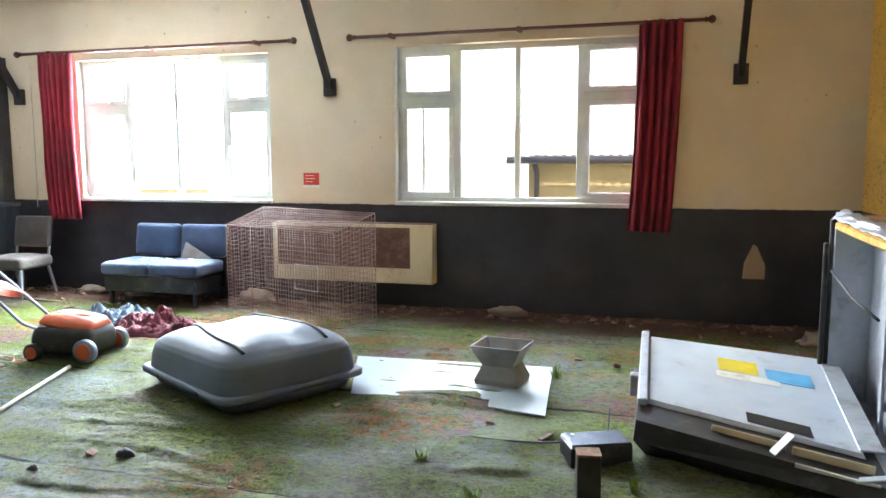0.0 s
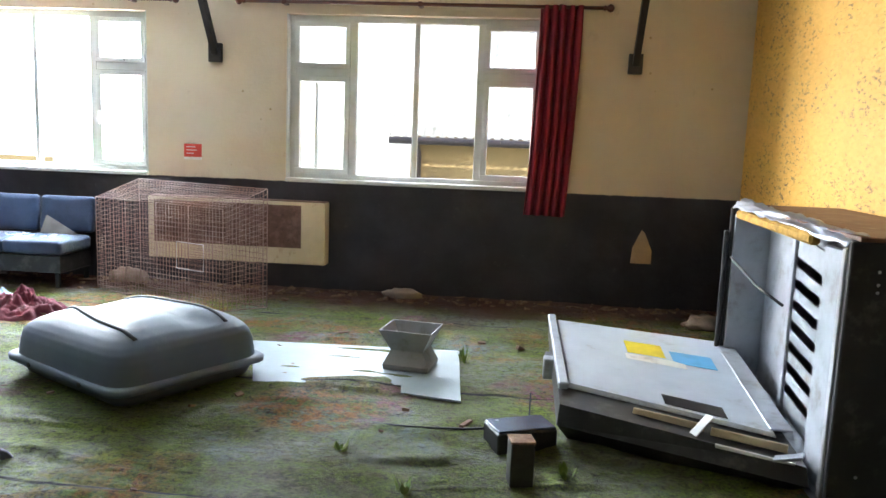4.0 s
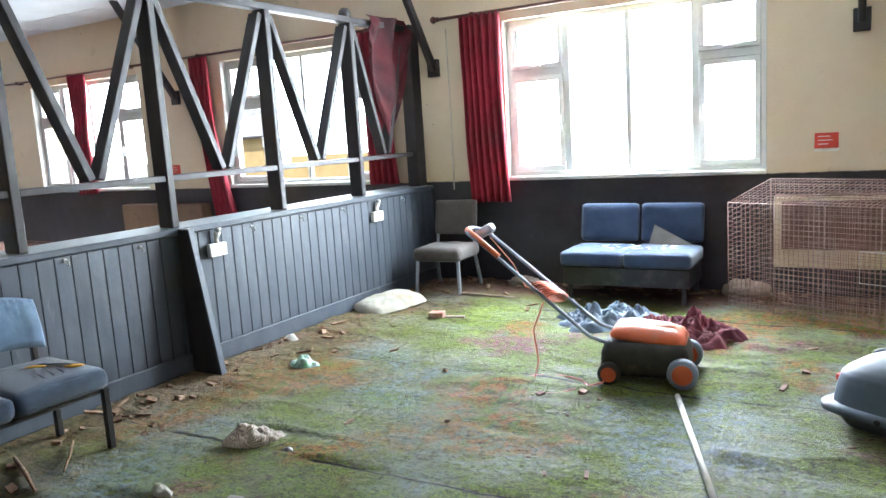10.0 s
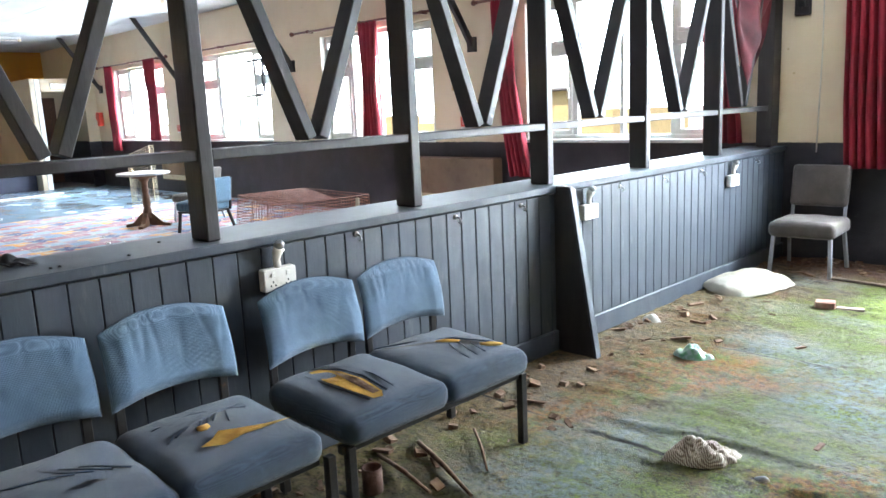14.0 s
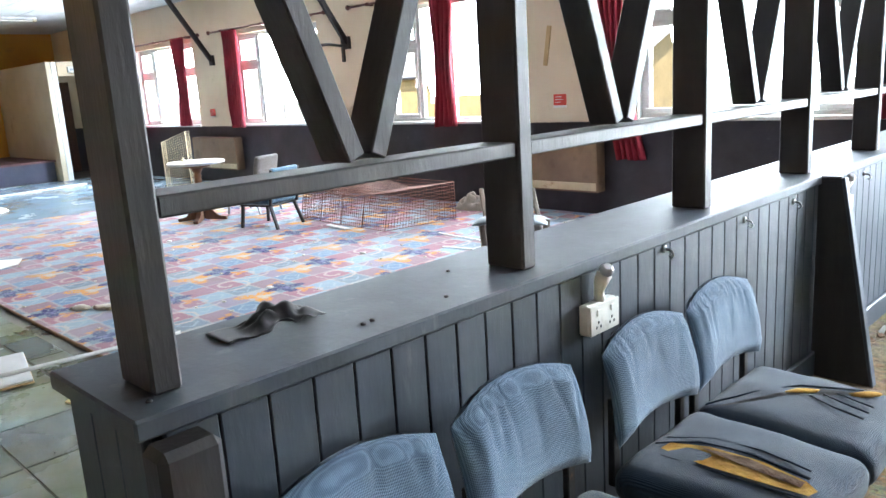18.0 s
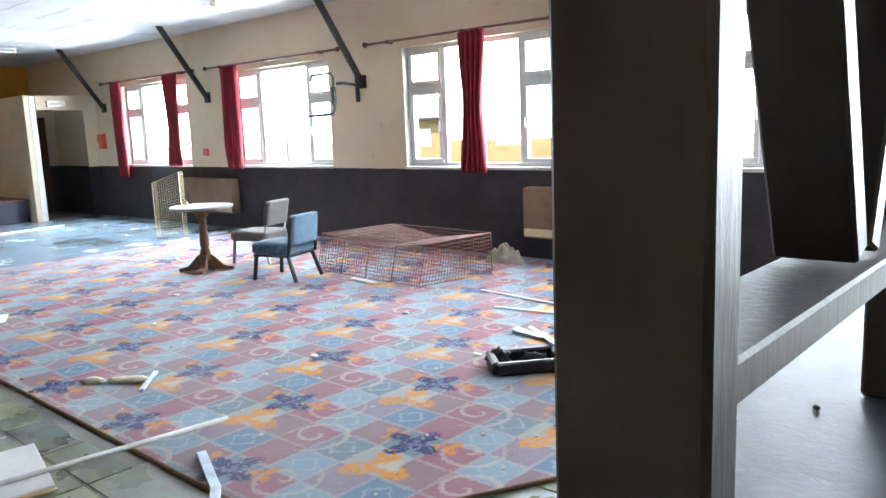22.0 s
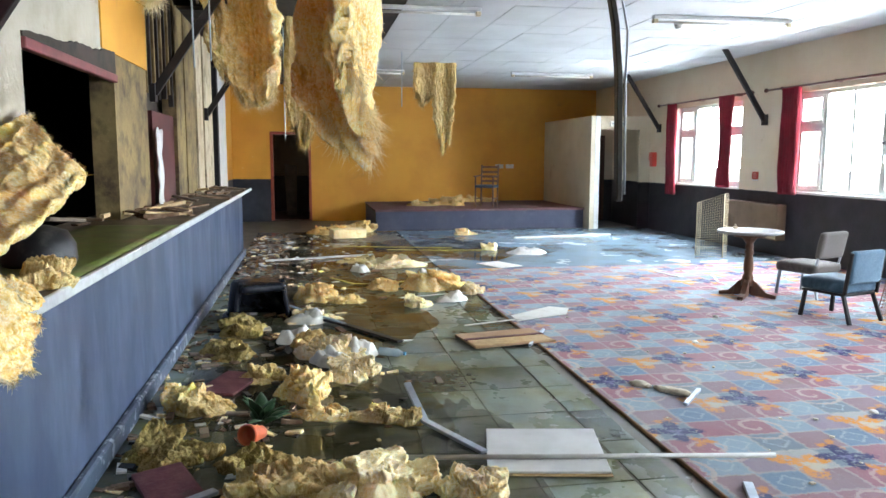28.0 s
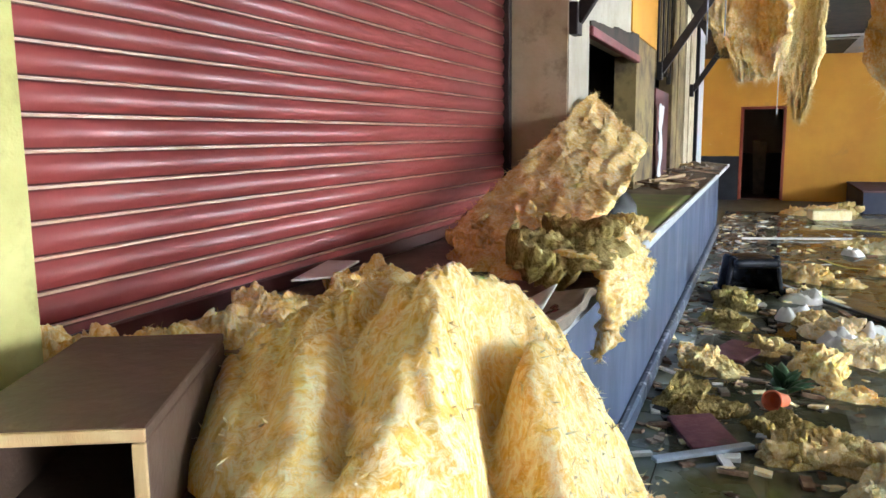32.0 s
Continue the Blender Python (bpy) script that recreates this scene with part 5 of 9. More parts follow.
# ---- electric lawnmower ----
def mower():
    g = thing("lawnmower", "orange and black electric lawnmower with its handle folded back", "lawnmower", pose(-3.42, 4.86, 0.0, 0, 0, 8))
    deck = [(0.235, 0.17, 0.05, 0.045), (0.25, 0.185, 0.06, 0.075), (0.245, 0.18, 0.06, 0.17), (0.22, 0.165, 0.06, 0.235)]
    part("deck", rounded_loft(deck), "mower_black", g, "mud splashed black deck")
    cov = [(0.21, 0.150, 0.06, 0.237), (0.215, 0.155, 0.06, 0.255), (0.19, 0.13, 0.06, 0.295), (0.12, 0.08, 0.05, 0.318)]
    m = Matrix.Translation((-0.01, 0, 0.0)) @ Matrix.Rotation(radians(6), 4, "Y")
    part("motor_cover", rounded_loft(cov, m=m), "mower_orange", g, "faded orange cover")
    dome = [(0.09, 0.075, 0.05, 0.27), (0.085, 0.07, 0.05, 0.31), (0.06, 0.05, 0.04, 0.335), (0.03, 0.025, 0.02, 0.342)]
    part("motor_dome", rounded_loft(dome, m=Matrix.Translation((0.085, 0, -0.02))), "mower_orange", g)
    part("motor_label", box(-0.13, -0.03, -0.05, 0.05, 0.317, 0.322, 0.001, m=Matrix.Rotation(radians(6), 4, "Y")), "mower_grey", g)
    for sy in (-1, 1):
        for x, r, nm in ((0.215, 0.085, "front_wheel"), (-0.19, 0.065, "rear_wheel")):
            m = pose(x, sy * 0.205, r, 90, 0, 0)
            w = part(nm, lathe([(r * 0.5, -0.028), (r * 0.92, -0.028), (r, -0.02), (r, 0.02), (r * 0.92, 0.028), (r * 0.5, 0.028)], 20, m=m), "mower_grey" if nm == "front_wheel" else "mower_black", g)
            part("hub", lathe([(r * 0.66, -0.033), (r * 0.68, -0.025), (r * 0.68, 0.025), (r * 0.66, 0.033)], 16, m=m), "mower_orange", w, "orange wheel hub")
    for sy in (-1, 1):
        part("handle_tube", tube([(-0.10, sy * 0.15, 0.20), (-0.30, sy * 0.15, 0.26), (-0.62, sy * 0.14, 0.53), (-0.96, sy * 0.13, 0.82)], 0.012), "mower_grey", g)
    arc = [(-0.96, -0.13, 0.82)] + [(-0.98 - 0.09 * math.sin(radians(a)), -0.13 * math.cos(radians(a)), 0.835 + 0.05 * math.sin(radians(a))) for a in range(0, 181, 20)] + [(-0.96, 0.13, 0.82)]
    part("handle_bow", tube(arc, 0.014), "mower_grey", g)
    part("switch_box", cushion(0.13, 0.10, 0.06, 0.025, 0.0, 2.0, 6), "mower_grey", g).matrix_basis = pose(-0.965, 0.04, 0.835, 0, -28, 0)
    part("grip", tube([(-0.84, -0.135, 0.73), (-0.92, -0.133, 0.80), (-1.0, -0.12, 0.86), (-1.06, -0.06, 0.885)], 0.019), "mower_orange", g, "orange grip lever")
    rnd = random.Random(3)
    for i in range(9):
        pts = []
        for j in range(17):
            a = j / 16 * 2 * math.pi
            pts.append((-0.57 + 0.05 * math.cos(a) + rnd.uniform(-0.006, 0.006) + 0.012 * (i - 4), 0.165 * math.sin(a) + rnd.uniform(-0.008, 0.008), 0.49 - 0.008 * (i - 4) + 0.06 * math.cos(a + 1.2)))
        part("cable_loop", tube(pts, 0.005, seg=6, closed=True), "red_cable", g)
    part("cable", tube([(-0.95, 0.05, 0.82), (-0.80, 0.02, 0.66), (-0.72, 0.0, 0.52), (-0.62, -0.02, 0.50)], 0.005, seg=6), "red_cable", g)
    pts = [(-0.57, -0.16, 0.46), (-0.63, -0.19, 0.30), (-0.60, -0.21, 0.12), (-0.62, -0.24, 0.015)]
    for i in range(26):
        a = -0.4 + i / 25 * 5.6
        pts.append((-0.52 + 0.22 * math.cos(a) * (1 - 0.1 * i / 25), -0.30 + 0.16 * math.sin(a), 0.012))
    pts += [(-0.22, -0.24, 0.02), (-0.18, -0.10, 0.20)]
    part("trailing_cable", tube(pts, 0.005, seg=6), "red_cable", g)
    return g


mower()
ob = solo("crumpled_garment", heap_cloth(0.44, 0.29, 0.085, 3.1, 120, 70), "maroon_cloth", "crumpled maroon cloth heaped on the moss", "clothes", pose(-3.42, 5.78, 0.0, 0, 0, -12))
ob = solo("crumpled_garment", heap_cloth(0.42, 0.29, 0.08, 8.4, 120, 70), "denim", "crumpled blue grey clothes heaped on the moss", "clothes", pose(-3.98, 5.98, 0.0, 0, 0, 20))


# ---- seats ----
def bench_seat():
    s = thing("low_sofa", "blue armless two seat sofa on short black legs by the wall", "sofa", pose(-4.08, 6.88, 0))
    for x in (-0.275, 0.275):
        p = part("seat_cushion", cushion(0.545, 0.52, 0.13, 0.04, 0.012, x), "sofa_cloth", s)
        p.matrix_basis = pose(x, -0.06, 0.30)
        p = part("back_cushion", cushion(0.525, 0.34, 0.09, 0.04, 0.012, x + 4), "sofa_cloth", s)
        p.matrix_basis = pose(x, 0.24, 0.44, 82, 0, 0) @ pose(0, 0.17, -0.045)
    part("base", box(-0.53, 0.53, -0.28, 0.20, 0.14, 0.299, 0.008), "black_plastic", s)
    for x in (-0.48, 0.48):
        for y in (-0.24, 0.2):
            part("leg", box(x - 0.017, x + 0.017, y - 0.017, y + 0.017, 0.0, 0.14, 0.002), "black_metal", s)
    return s


bench_seat()
M["clear_sheet"] = mat("clear_sheet", (0.25, 0.24, 0.22), 0.25, col2=(0.32, 0.31, 0.28), scale=8)
solo("plastic_offcut", ngon_prism([(-0.17, 0.0), (0.20, 0.0), (-0.13, 0.17)], "y", -0.004, 0.004), "clear_sheet", "grey triangular offcut leaning on the sofa back", "offcut", pose(-3.79, 6.95, 0.445, -16, 0, 0))
rnd = random.Random(8)
bm = bmesh.new()
for i in range(26):
    x, y, a = rnd.uniform(-0.35, 0.3), rnd.uniform(-0.12, 0.12), rnd.uniform(0, 360)
    box(-0.03, 0.03, -0.008, 0.008, 0, 0.004, m=pose(x, y, 0, 0, 0, a), bm=bm)
solo("paint_flakes", bm, "white_paint", "pale paint flakes scattered on the sofa seat", "debris", pose(-4.0, 6.80, 0.445), kind="stuff")


def side_chair(name, label, cloth, m, group="", leg="black_metal", seat_h=0.30, back_low=0.50, back_h=0.34):
    """Armless upholstered chair that faces -y."""
    c = thing(name, label, "chair", m, group)
    p = part("seat", cushion(0.50, 0.50, 0.13, 0.05, 0.015, 1.0), cloth, c)
    p.matrix_basis = pose(0, 0, seat_h)
    b = part("backrest", cushion(0.44, back_h, 0.07, 0.032, 0.02, 2.0), cloth, c)
    b.matrix_basis = pose(0, 0.235, back_low, 80, 0, 0) @ pose(0, back_h / 2, -0.035)
    for sx in (-1, 1):
        part("leg", bar_between((sx * 0.21, -0.20, seat_h + 0.01), (sx * 0.225, -0.225, 0), 0.028, 0.028, 0.003), leg, c)
        part("leg", bar_between((sx * 0.21, 0.20, seat_h + 0.01), (sx * 0.225, 0.28, 0), 0.028, 0.028, 0.003), leg, c)
        part("back_post", bar_between((sx * 0.20, 0.215, seat_h + 0.05), (sx * 0.20, 0.262, back_low + 0.1), 0.024, 0.02, 0.002), leg, c)
    return c


M["taupe_cloth"] = weave_material("taupe_cloth", (0.085, 0.07, 0.065), (0.125, 0.108, 0.10))
side_chair("side_chair", "grey brown upholstered side chair in the dark corner", "taupe_cloth", pose(-5.86, 6.78, 0, 0, 0, 4), leg="grey_metal")


# four linked waiting chairs along the half wall
def seat_top(x, y):
    """Height of a waiting chair's seat cushion."""
    return 0.443 + 0.021 * max(0.0, 1 - (x / 0.2475) ** 2) * max(0.0, 1 - ((y + 0.02) / 0.26) ** 2)


def torn_patch(pts, lift=0.0):
    bm = bmesh.new()
    cx, cy = sum(p[0] for p in pts) / len(pts), sum(p[1] for p in pts) / len(pts)
    mid = bm.verts.new((cx, cy, seat_top(cx, cy) + lift))
    vs = [bm.verts.new((x, y, seat_top(x, y) + lift)) for x, y in pts]
    for i in range(len(vs)):
        bm.faces.new((mid, vs[i], vs[(i + 1) % len(vs)]))
    bmesh.ops.solidify(bm, geom=bm.faces[:], thickness=0.006)
    return bm


def ridge_fold(x, z, kind):
    """Thin upright creases near the top of a backrest."""
    return max(0.0, 1 - abs(nz3((x * 16, z * 4, 0), 1, kind + 3)) * 5) * max(0.0, min(1.0, (z - 0.60) / 0.1))


def waiting_chair(y, kind, tilt=0.0):
    """Chair that faces +x; kind picks its tear."""
    lab = {0: "blue upholstered waiting chair with a long tear along the seat", 1: "blue upholstered waiting chair with foam showing through a wide slash",
           2: "blue upholstered waiting chair with a ragged foam split", 3: "blue upholstered waiting chair with a faded back"}[kind]
    c = thing("waiting_chair", lab, "chair", pose(-5.86, y, 0, 0, 0, 90 + tilt), "row of waiting chairs")
    seat = part("seat", cushion(0.495, 0.52, 0.115, 0.05, 0.022, kind + 1.0, 18), "seat_cloth", c)
    seat.matrix_basis = pose(0, -0.02, 0.325, 2, 0, 0)

    def back(u, v):
        w = 0.46 * (1 - 0.02 * v)
        x = (u - 0.5) * w
        arch = 0.045 * (1 - (2 * u - 1) ** 2)
        z = 0.495 + (0.018 if kind > 1 else 0.0) + arch * 0.54 * (1 - v) + v * 0.255 + arch * v
        y_ = 0.215 + 0.05 * v + 0.03 * (1 - (2 * u - 1) ** 2) - 0.012 * math.sin(math.pi * v) + 0.005 * nz3((x * 6, z * 6, kind), 1, kind) + 0.0035 * ridge_fold(x, z, kind)
        return Vector((x, y_, z))

    def padded(u, v):
        front = u <= 0.5
        uu = u * 2 if front else 2 - u * 2
        p = back(uu, v)
        e = min(1.0, 7 * min(uu, 1 - uu)) ** 0.5 * min(1.0, 7 * min(v, 1 - v) + 0.02) ** 0.5
        p.y += (-0.036 if front else 0.030) * e
        return p
    part("backrest", sheet(padded, 120, 36), "blue_cloth", c)
    for sx in (-1, 1):
        part("back_post", box(sx * 0.19 - 0.016, sx * 0.19 + 0.016, 0.245, 0.265, 0.36, 0.62, 0.003), "black_metal", c)
    part("rail", box(-0.245, 0.245, -0.235, -0.205, 0.295, 0.326, 0.002), "black_metal", c)
    part("rail", box(-0.245, 0.245, 0.19, 0.22, 0.295, 0.326, 0.002), "black_metal", c)
    def crease(pts, r, material="seat_cloth"):
        part("fold", tube([(x, y_, seat_top(x, y_) + 0.001) for x, y_ in pts], r, seg=6), material, c)
    if kind == 0:
        part("tear", torn_patch([(-0.22, 0.19), (-0.12, 0.115), (-0.03, 0.055), (0.08, -0.04), (0.165, -0.20), (0.07, -0.065), (-0.04, 0.035), (-0.13, 0.10)], 0.003), "black_plastic", c, "dark slit in the cloth")
        for x, y_ in ((0.03, -0.005), (0.135, -0.155)):
            part("foam", blob(0.05, 0.014, 0.010, x * 9 + 1, 0.3, sub=2), "foam", c, "yellow foam showing").matrix_basis = pose(x, y_, seat_top(x, y_) - 0.003, 0, 0, -50)
        for i in range(3):
            crease([(0.01 + 0.035 * i, -0.03 - 0.03 * i), (-0.03 + 0.045 * i, -0.11 - 0.02 * i), (-0.05 + 0.05 * i, -0.20)], 0.0028)
        crease([(-0.20, 0.21), (-0.05, 0.12), (0.08, 0.02), (0.17, -0.14)], 0.004)
    elif kind == 1:
        part("foam", torn_patch([(-0.085, 0.17), (-0.04, 0.165), (-0.015, 0.06), (-0.012, -0.08), (-0.03, -0.20), (-0.055, -0.235), (-0.09, -0.225), (-0.11, -0.10), (-0.115, 0.03)], 0.003), "foam", c, "yellow foam showing through the slash")
        part("foam_pit", torn_patch([(-0.035, 0.08), (-0.022, -0.05), (-0.04, -0.20), (-0.07, -0.20), (-0.065, -0.05)], 0.0045), "debris_brown", c, "dark hollow in the foam")
        crease([(-0.06, 0.20), (0.0, 0.10), (0.012, -0.05), (-0.01, -0.20)], 0.0045)
        crease([(-0.01, 0.19), (0.04, 0.08), (0.05, -0.06), (0.03, -0.19)], 0.003)
        crease([(-0.12, 0.15), (-0.125, -0.05), (-0.105, -0.22)], 0.003)
    elif kind == 2:
        part("foam", torn_patch([(-0.11, -0.13), (-0.06, -0.11), (-0.02, -0.075), (0.03, -0.10), (0.12, -0.13), (0.22, -0.135), (0.12, -0.15), (0.02, -0.15), (-0.05, -0.17)], 0.003), "foam", c, "yellow foam showing")
        part("foam", blob(0.022, 0.016, 0.012, 4.0, 0.4, sub=2), "foam", c, "yellow crumb of foam").matrix_basis = pose(-0.04, -0.02, seat_top(-0.04, -0.02))
        for i in range(7):
            x0 = -0.16 + 0.035 * i
            crease([(x0, -0.02 + 0.02 * (i % 3)), (x0 + 0.05, 0.03 + 0.012 * i), (x0 + 0.12, 0.045 + 0.01 * i)], 0.0026 + 0.0012 * (i % 2))
        crease([(-0.15, 0.12), (0.0, 0.14), (0.16, 0.06)], 0.004)
    else:
        for i in range(6):
            x0 = -0.15 + 0.045 * i
            crease([(x0, 0.08 - 0.03 * (i % 3)), (x0 + 0.05, 0.04 - 0.012 * i), (x0 + 0.11, 0.02 - 0.02 * i)], 0.0032)
        part("tear", torn_patch([(0.02, -0.10), (0.06, -0.085), (0.11, -0.12), (0.06, -0.115)], 0.003), "black_plastic", c, "dark hole in the cloth")
    return c


for i, (y, tl) in enumerate(((2.635, 0), (2.16, 0), (1.575, 1), (1.09, 1))):
    waiting_chair(y, i, tl)
frame_ob = thing("chair_frame", "black steel leg frame under the waiting chairs", "frame", pose(0, 0, 0))
for y in (2.865, 1.945, 1.86, 0.94):
    for x in (-5.625, -6.06):
        part("leg", box(x - 0.016, x + 0.016, y - 0.016, y + 0.016, 0.0, 0.318, 0.002), "black_metal", frame_ob)


# ---- wire cages ----
def wire_quad(a, b, c, d, nu, nv, r, bm=None):
    """Grid of square wires over the quad a-b-c-d."""
    a, b, c, d = map(Vector, (a, b, c, d))
    bm = bm or bmesh.new()
    for i in range(nu + 1):
        t = i / nu
        tube([a.lerp(b, t), d.lerp(c, t)], r, bm, 4)
    for j in range(nv + 1):
        t = j / nv
        tube([a.lerp(d, t), b.lerp(c, t)], r, bm, 4)
    return bm


def wire_cage(name, label, corners, zf, zb, m, frame_r=0.005, cell=0.037, sag=0.0, lean=0.0, wire="rust_wire", r=0.0021):
    """corners: front left, front right, back right, back left on the floor; roof rises from zf to zb."""
    g = thing(name, label, "cage", m, "wire cages")
    fl, fr, br, bl = [Vector((*c, 0.006)) for c in corners]
    up = lambda p, z: Vector((p.x, p.y, z))
    tfl, tfr, tbr, tbl = up(fl, zf), up(fr, zf), up(br, zb), up(bl, zb)
    for p in (tfl, tfr, tbl):
        p += (fr - fl).normalized() * lean
    ln, dp = (fr - fl).length, (br - fr).length
    nx, nd, nzv = round(ln / cell), max(3, round(dp / cell)), round(zf / cell)
    part("front_mesh", wire_quad(fl, fr, tfr, tfl, nx, nzv, r), wire, g)
    part("back_mesh", wire_quad(bl, br, tbr, tbl, nx, nzv, r), wire, g)
    part("end_mesh", wire_quad(fr, br, tbr, tfr, nd, nzv, r), wire, g)
    part("end_mesh", wire_quad(fl, bl, tbl, tfl, nd, nzv, r), wire, g)
    if sag:
        mf, mb = (tfl + tfr) / 2 - Vector((0, 0, sag)), (tbl + tbr) / 2 - Vector((0, 0, sag))
        bm = wire_quad(tfl, mf, mb, tbl, nx // 2, nd, r)
        wire_quad(mf, tfr, tbr, mb, nx // 2, nd, r, bm)
        part("roof_mesh", bm, wire, g)
    else:
        part("roof_mesh", wire_quad(tfl, tfr, tbr, tbl, nx, nd, r), wire, g)
    for loop in ([fl, fr, br, bl], [tfl, tfr, tbr, tbl]):
        for i in range(4):
            part("frame_rod", tube([loop[i], loop[(i + 1) % 4]], frame_r * 0.7, seg=6), wire, g)
    for p, q in ((fl, tfl), (fr, tfr), (br, tbr), (bl, tbl), ((fl + fr) / 2, (tfl + tfr) / 2), (fl.lerp(fr, 0.25), tfl.lerp(tfr, 0.25)), (fl.lerp(fr, 0.75), tfl.lerp(tfr, 0.75))):
        part("frame_rod", tube([p, q], frame_r * 0.8, seg=6), wire, g)
    return g, (fl, fr, tfr, tfl)


cg, (fl, fr, tfr, tfl) = wire_cage("wire_cage", "rusty wire mesh pet cage with a sloping top by the wall", ((-3.28, 6.72), (-1.90, 6.15), (-1.62, 6.38), (-3.0, 6.95)), 0.82, 0.98, pose(0, 0, 0))
d0, d1 = fl.lerp(fr, 0.66), fl.lerp(fr, 0.86)
part("cage_door", tube([(d0.x, d0.y - 0.006, 0.30), (d1.x, d1.y - 0.006, 0.30), (d1.x, d1.y - 0.006, 0.52), (d0.x, d0.y - 0.006, 0.52)], 0.004, seg=6, closed=True), "bright_metal", cg, "small wire door")


# ---- board, hopper, fallen machine ----
M["board_white"] = mat("board_white", (0.27, 0.33, 0.36), 0.45, col2=(0.235, 0.285, 0.30), scale=3, dirt=(0.30, 0.32, 0.24), dirt_scale=3, bump=0.08)
solo("floor_board", ngon_prism([(-1.36, 5.33), (0.05, 5.40), (0.14, 4.40), (-0.20, 4.47), (-0.22, 4.60), (-0.42, 4.56), (-1.06, 4.49)], "z", 0.004, 0.016), "board_white", "broken white hardboard sheet lying on the moss", "board")


def hopper():
    h = thing("hopper", "grey square plastic hopper standing on the white board", "hopper", pose(-0.22, 4.98, 0.017, 0, 0, -8))
    t = 0.006

    def ring(w, d, z):
        return [Vector((-w, -d, z)), Vector((w, -d, z)), Vector((w, d, z)), Vector((-w, d, z))]
    outer = [ring(0.14, 0.12, 0.0), ring(0.145, 0.125, 0.03), ring(0.10, 0.10, 0.12), ring(0.165, 0.15, 0.25)]
    inner = [ring(0.165 - t, 0.15 - t, 0.25), ring(0.10 - t, 0.10 - t, 0.122)]
    part("shell", loft(outer + inner, smooth=False), "hopper_grey", h)
    part("flap", box(-0.17, -0.16, -0.10, 0.10, 0.0, 0.07, 0.002, m=Matrix.Rotation(radians(-24), 4, "Y")), "hopper_grey", h)
    return h


M["hopper_grey"] = mat("hopper_grey", (0.27, 0.27, 0.27), 0.5, col2=(0.22, 0.22, 0.215), scale=6, dirt=(0.15, 0.13, 0.10), dirt_scale=6)
hopper()


M["liner_paint"] = mat("liner_paint", (0.48, 0.53, 0.60), 0.4, col2=(0.42, 0.47, 0.54), scale=5, dirt=(0.22, 0.21, 0.20), dirt_scale=5, dirt_range=(0.6, 0.8))


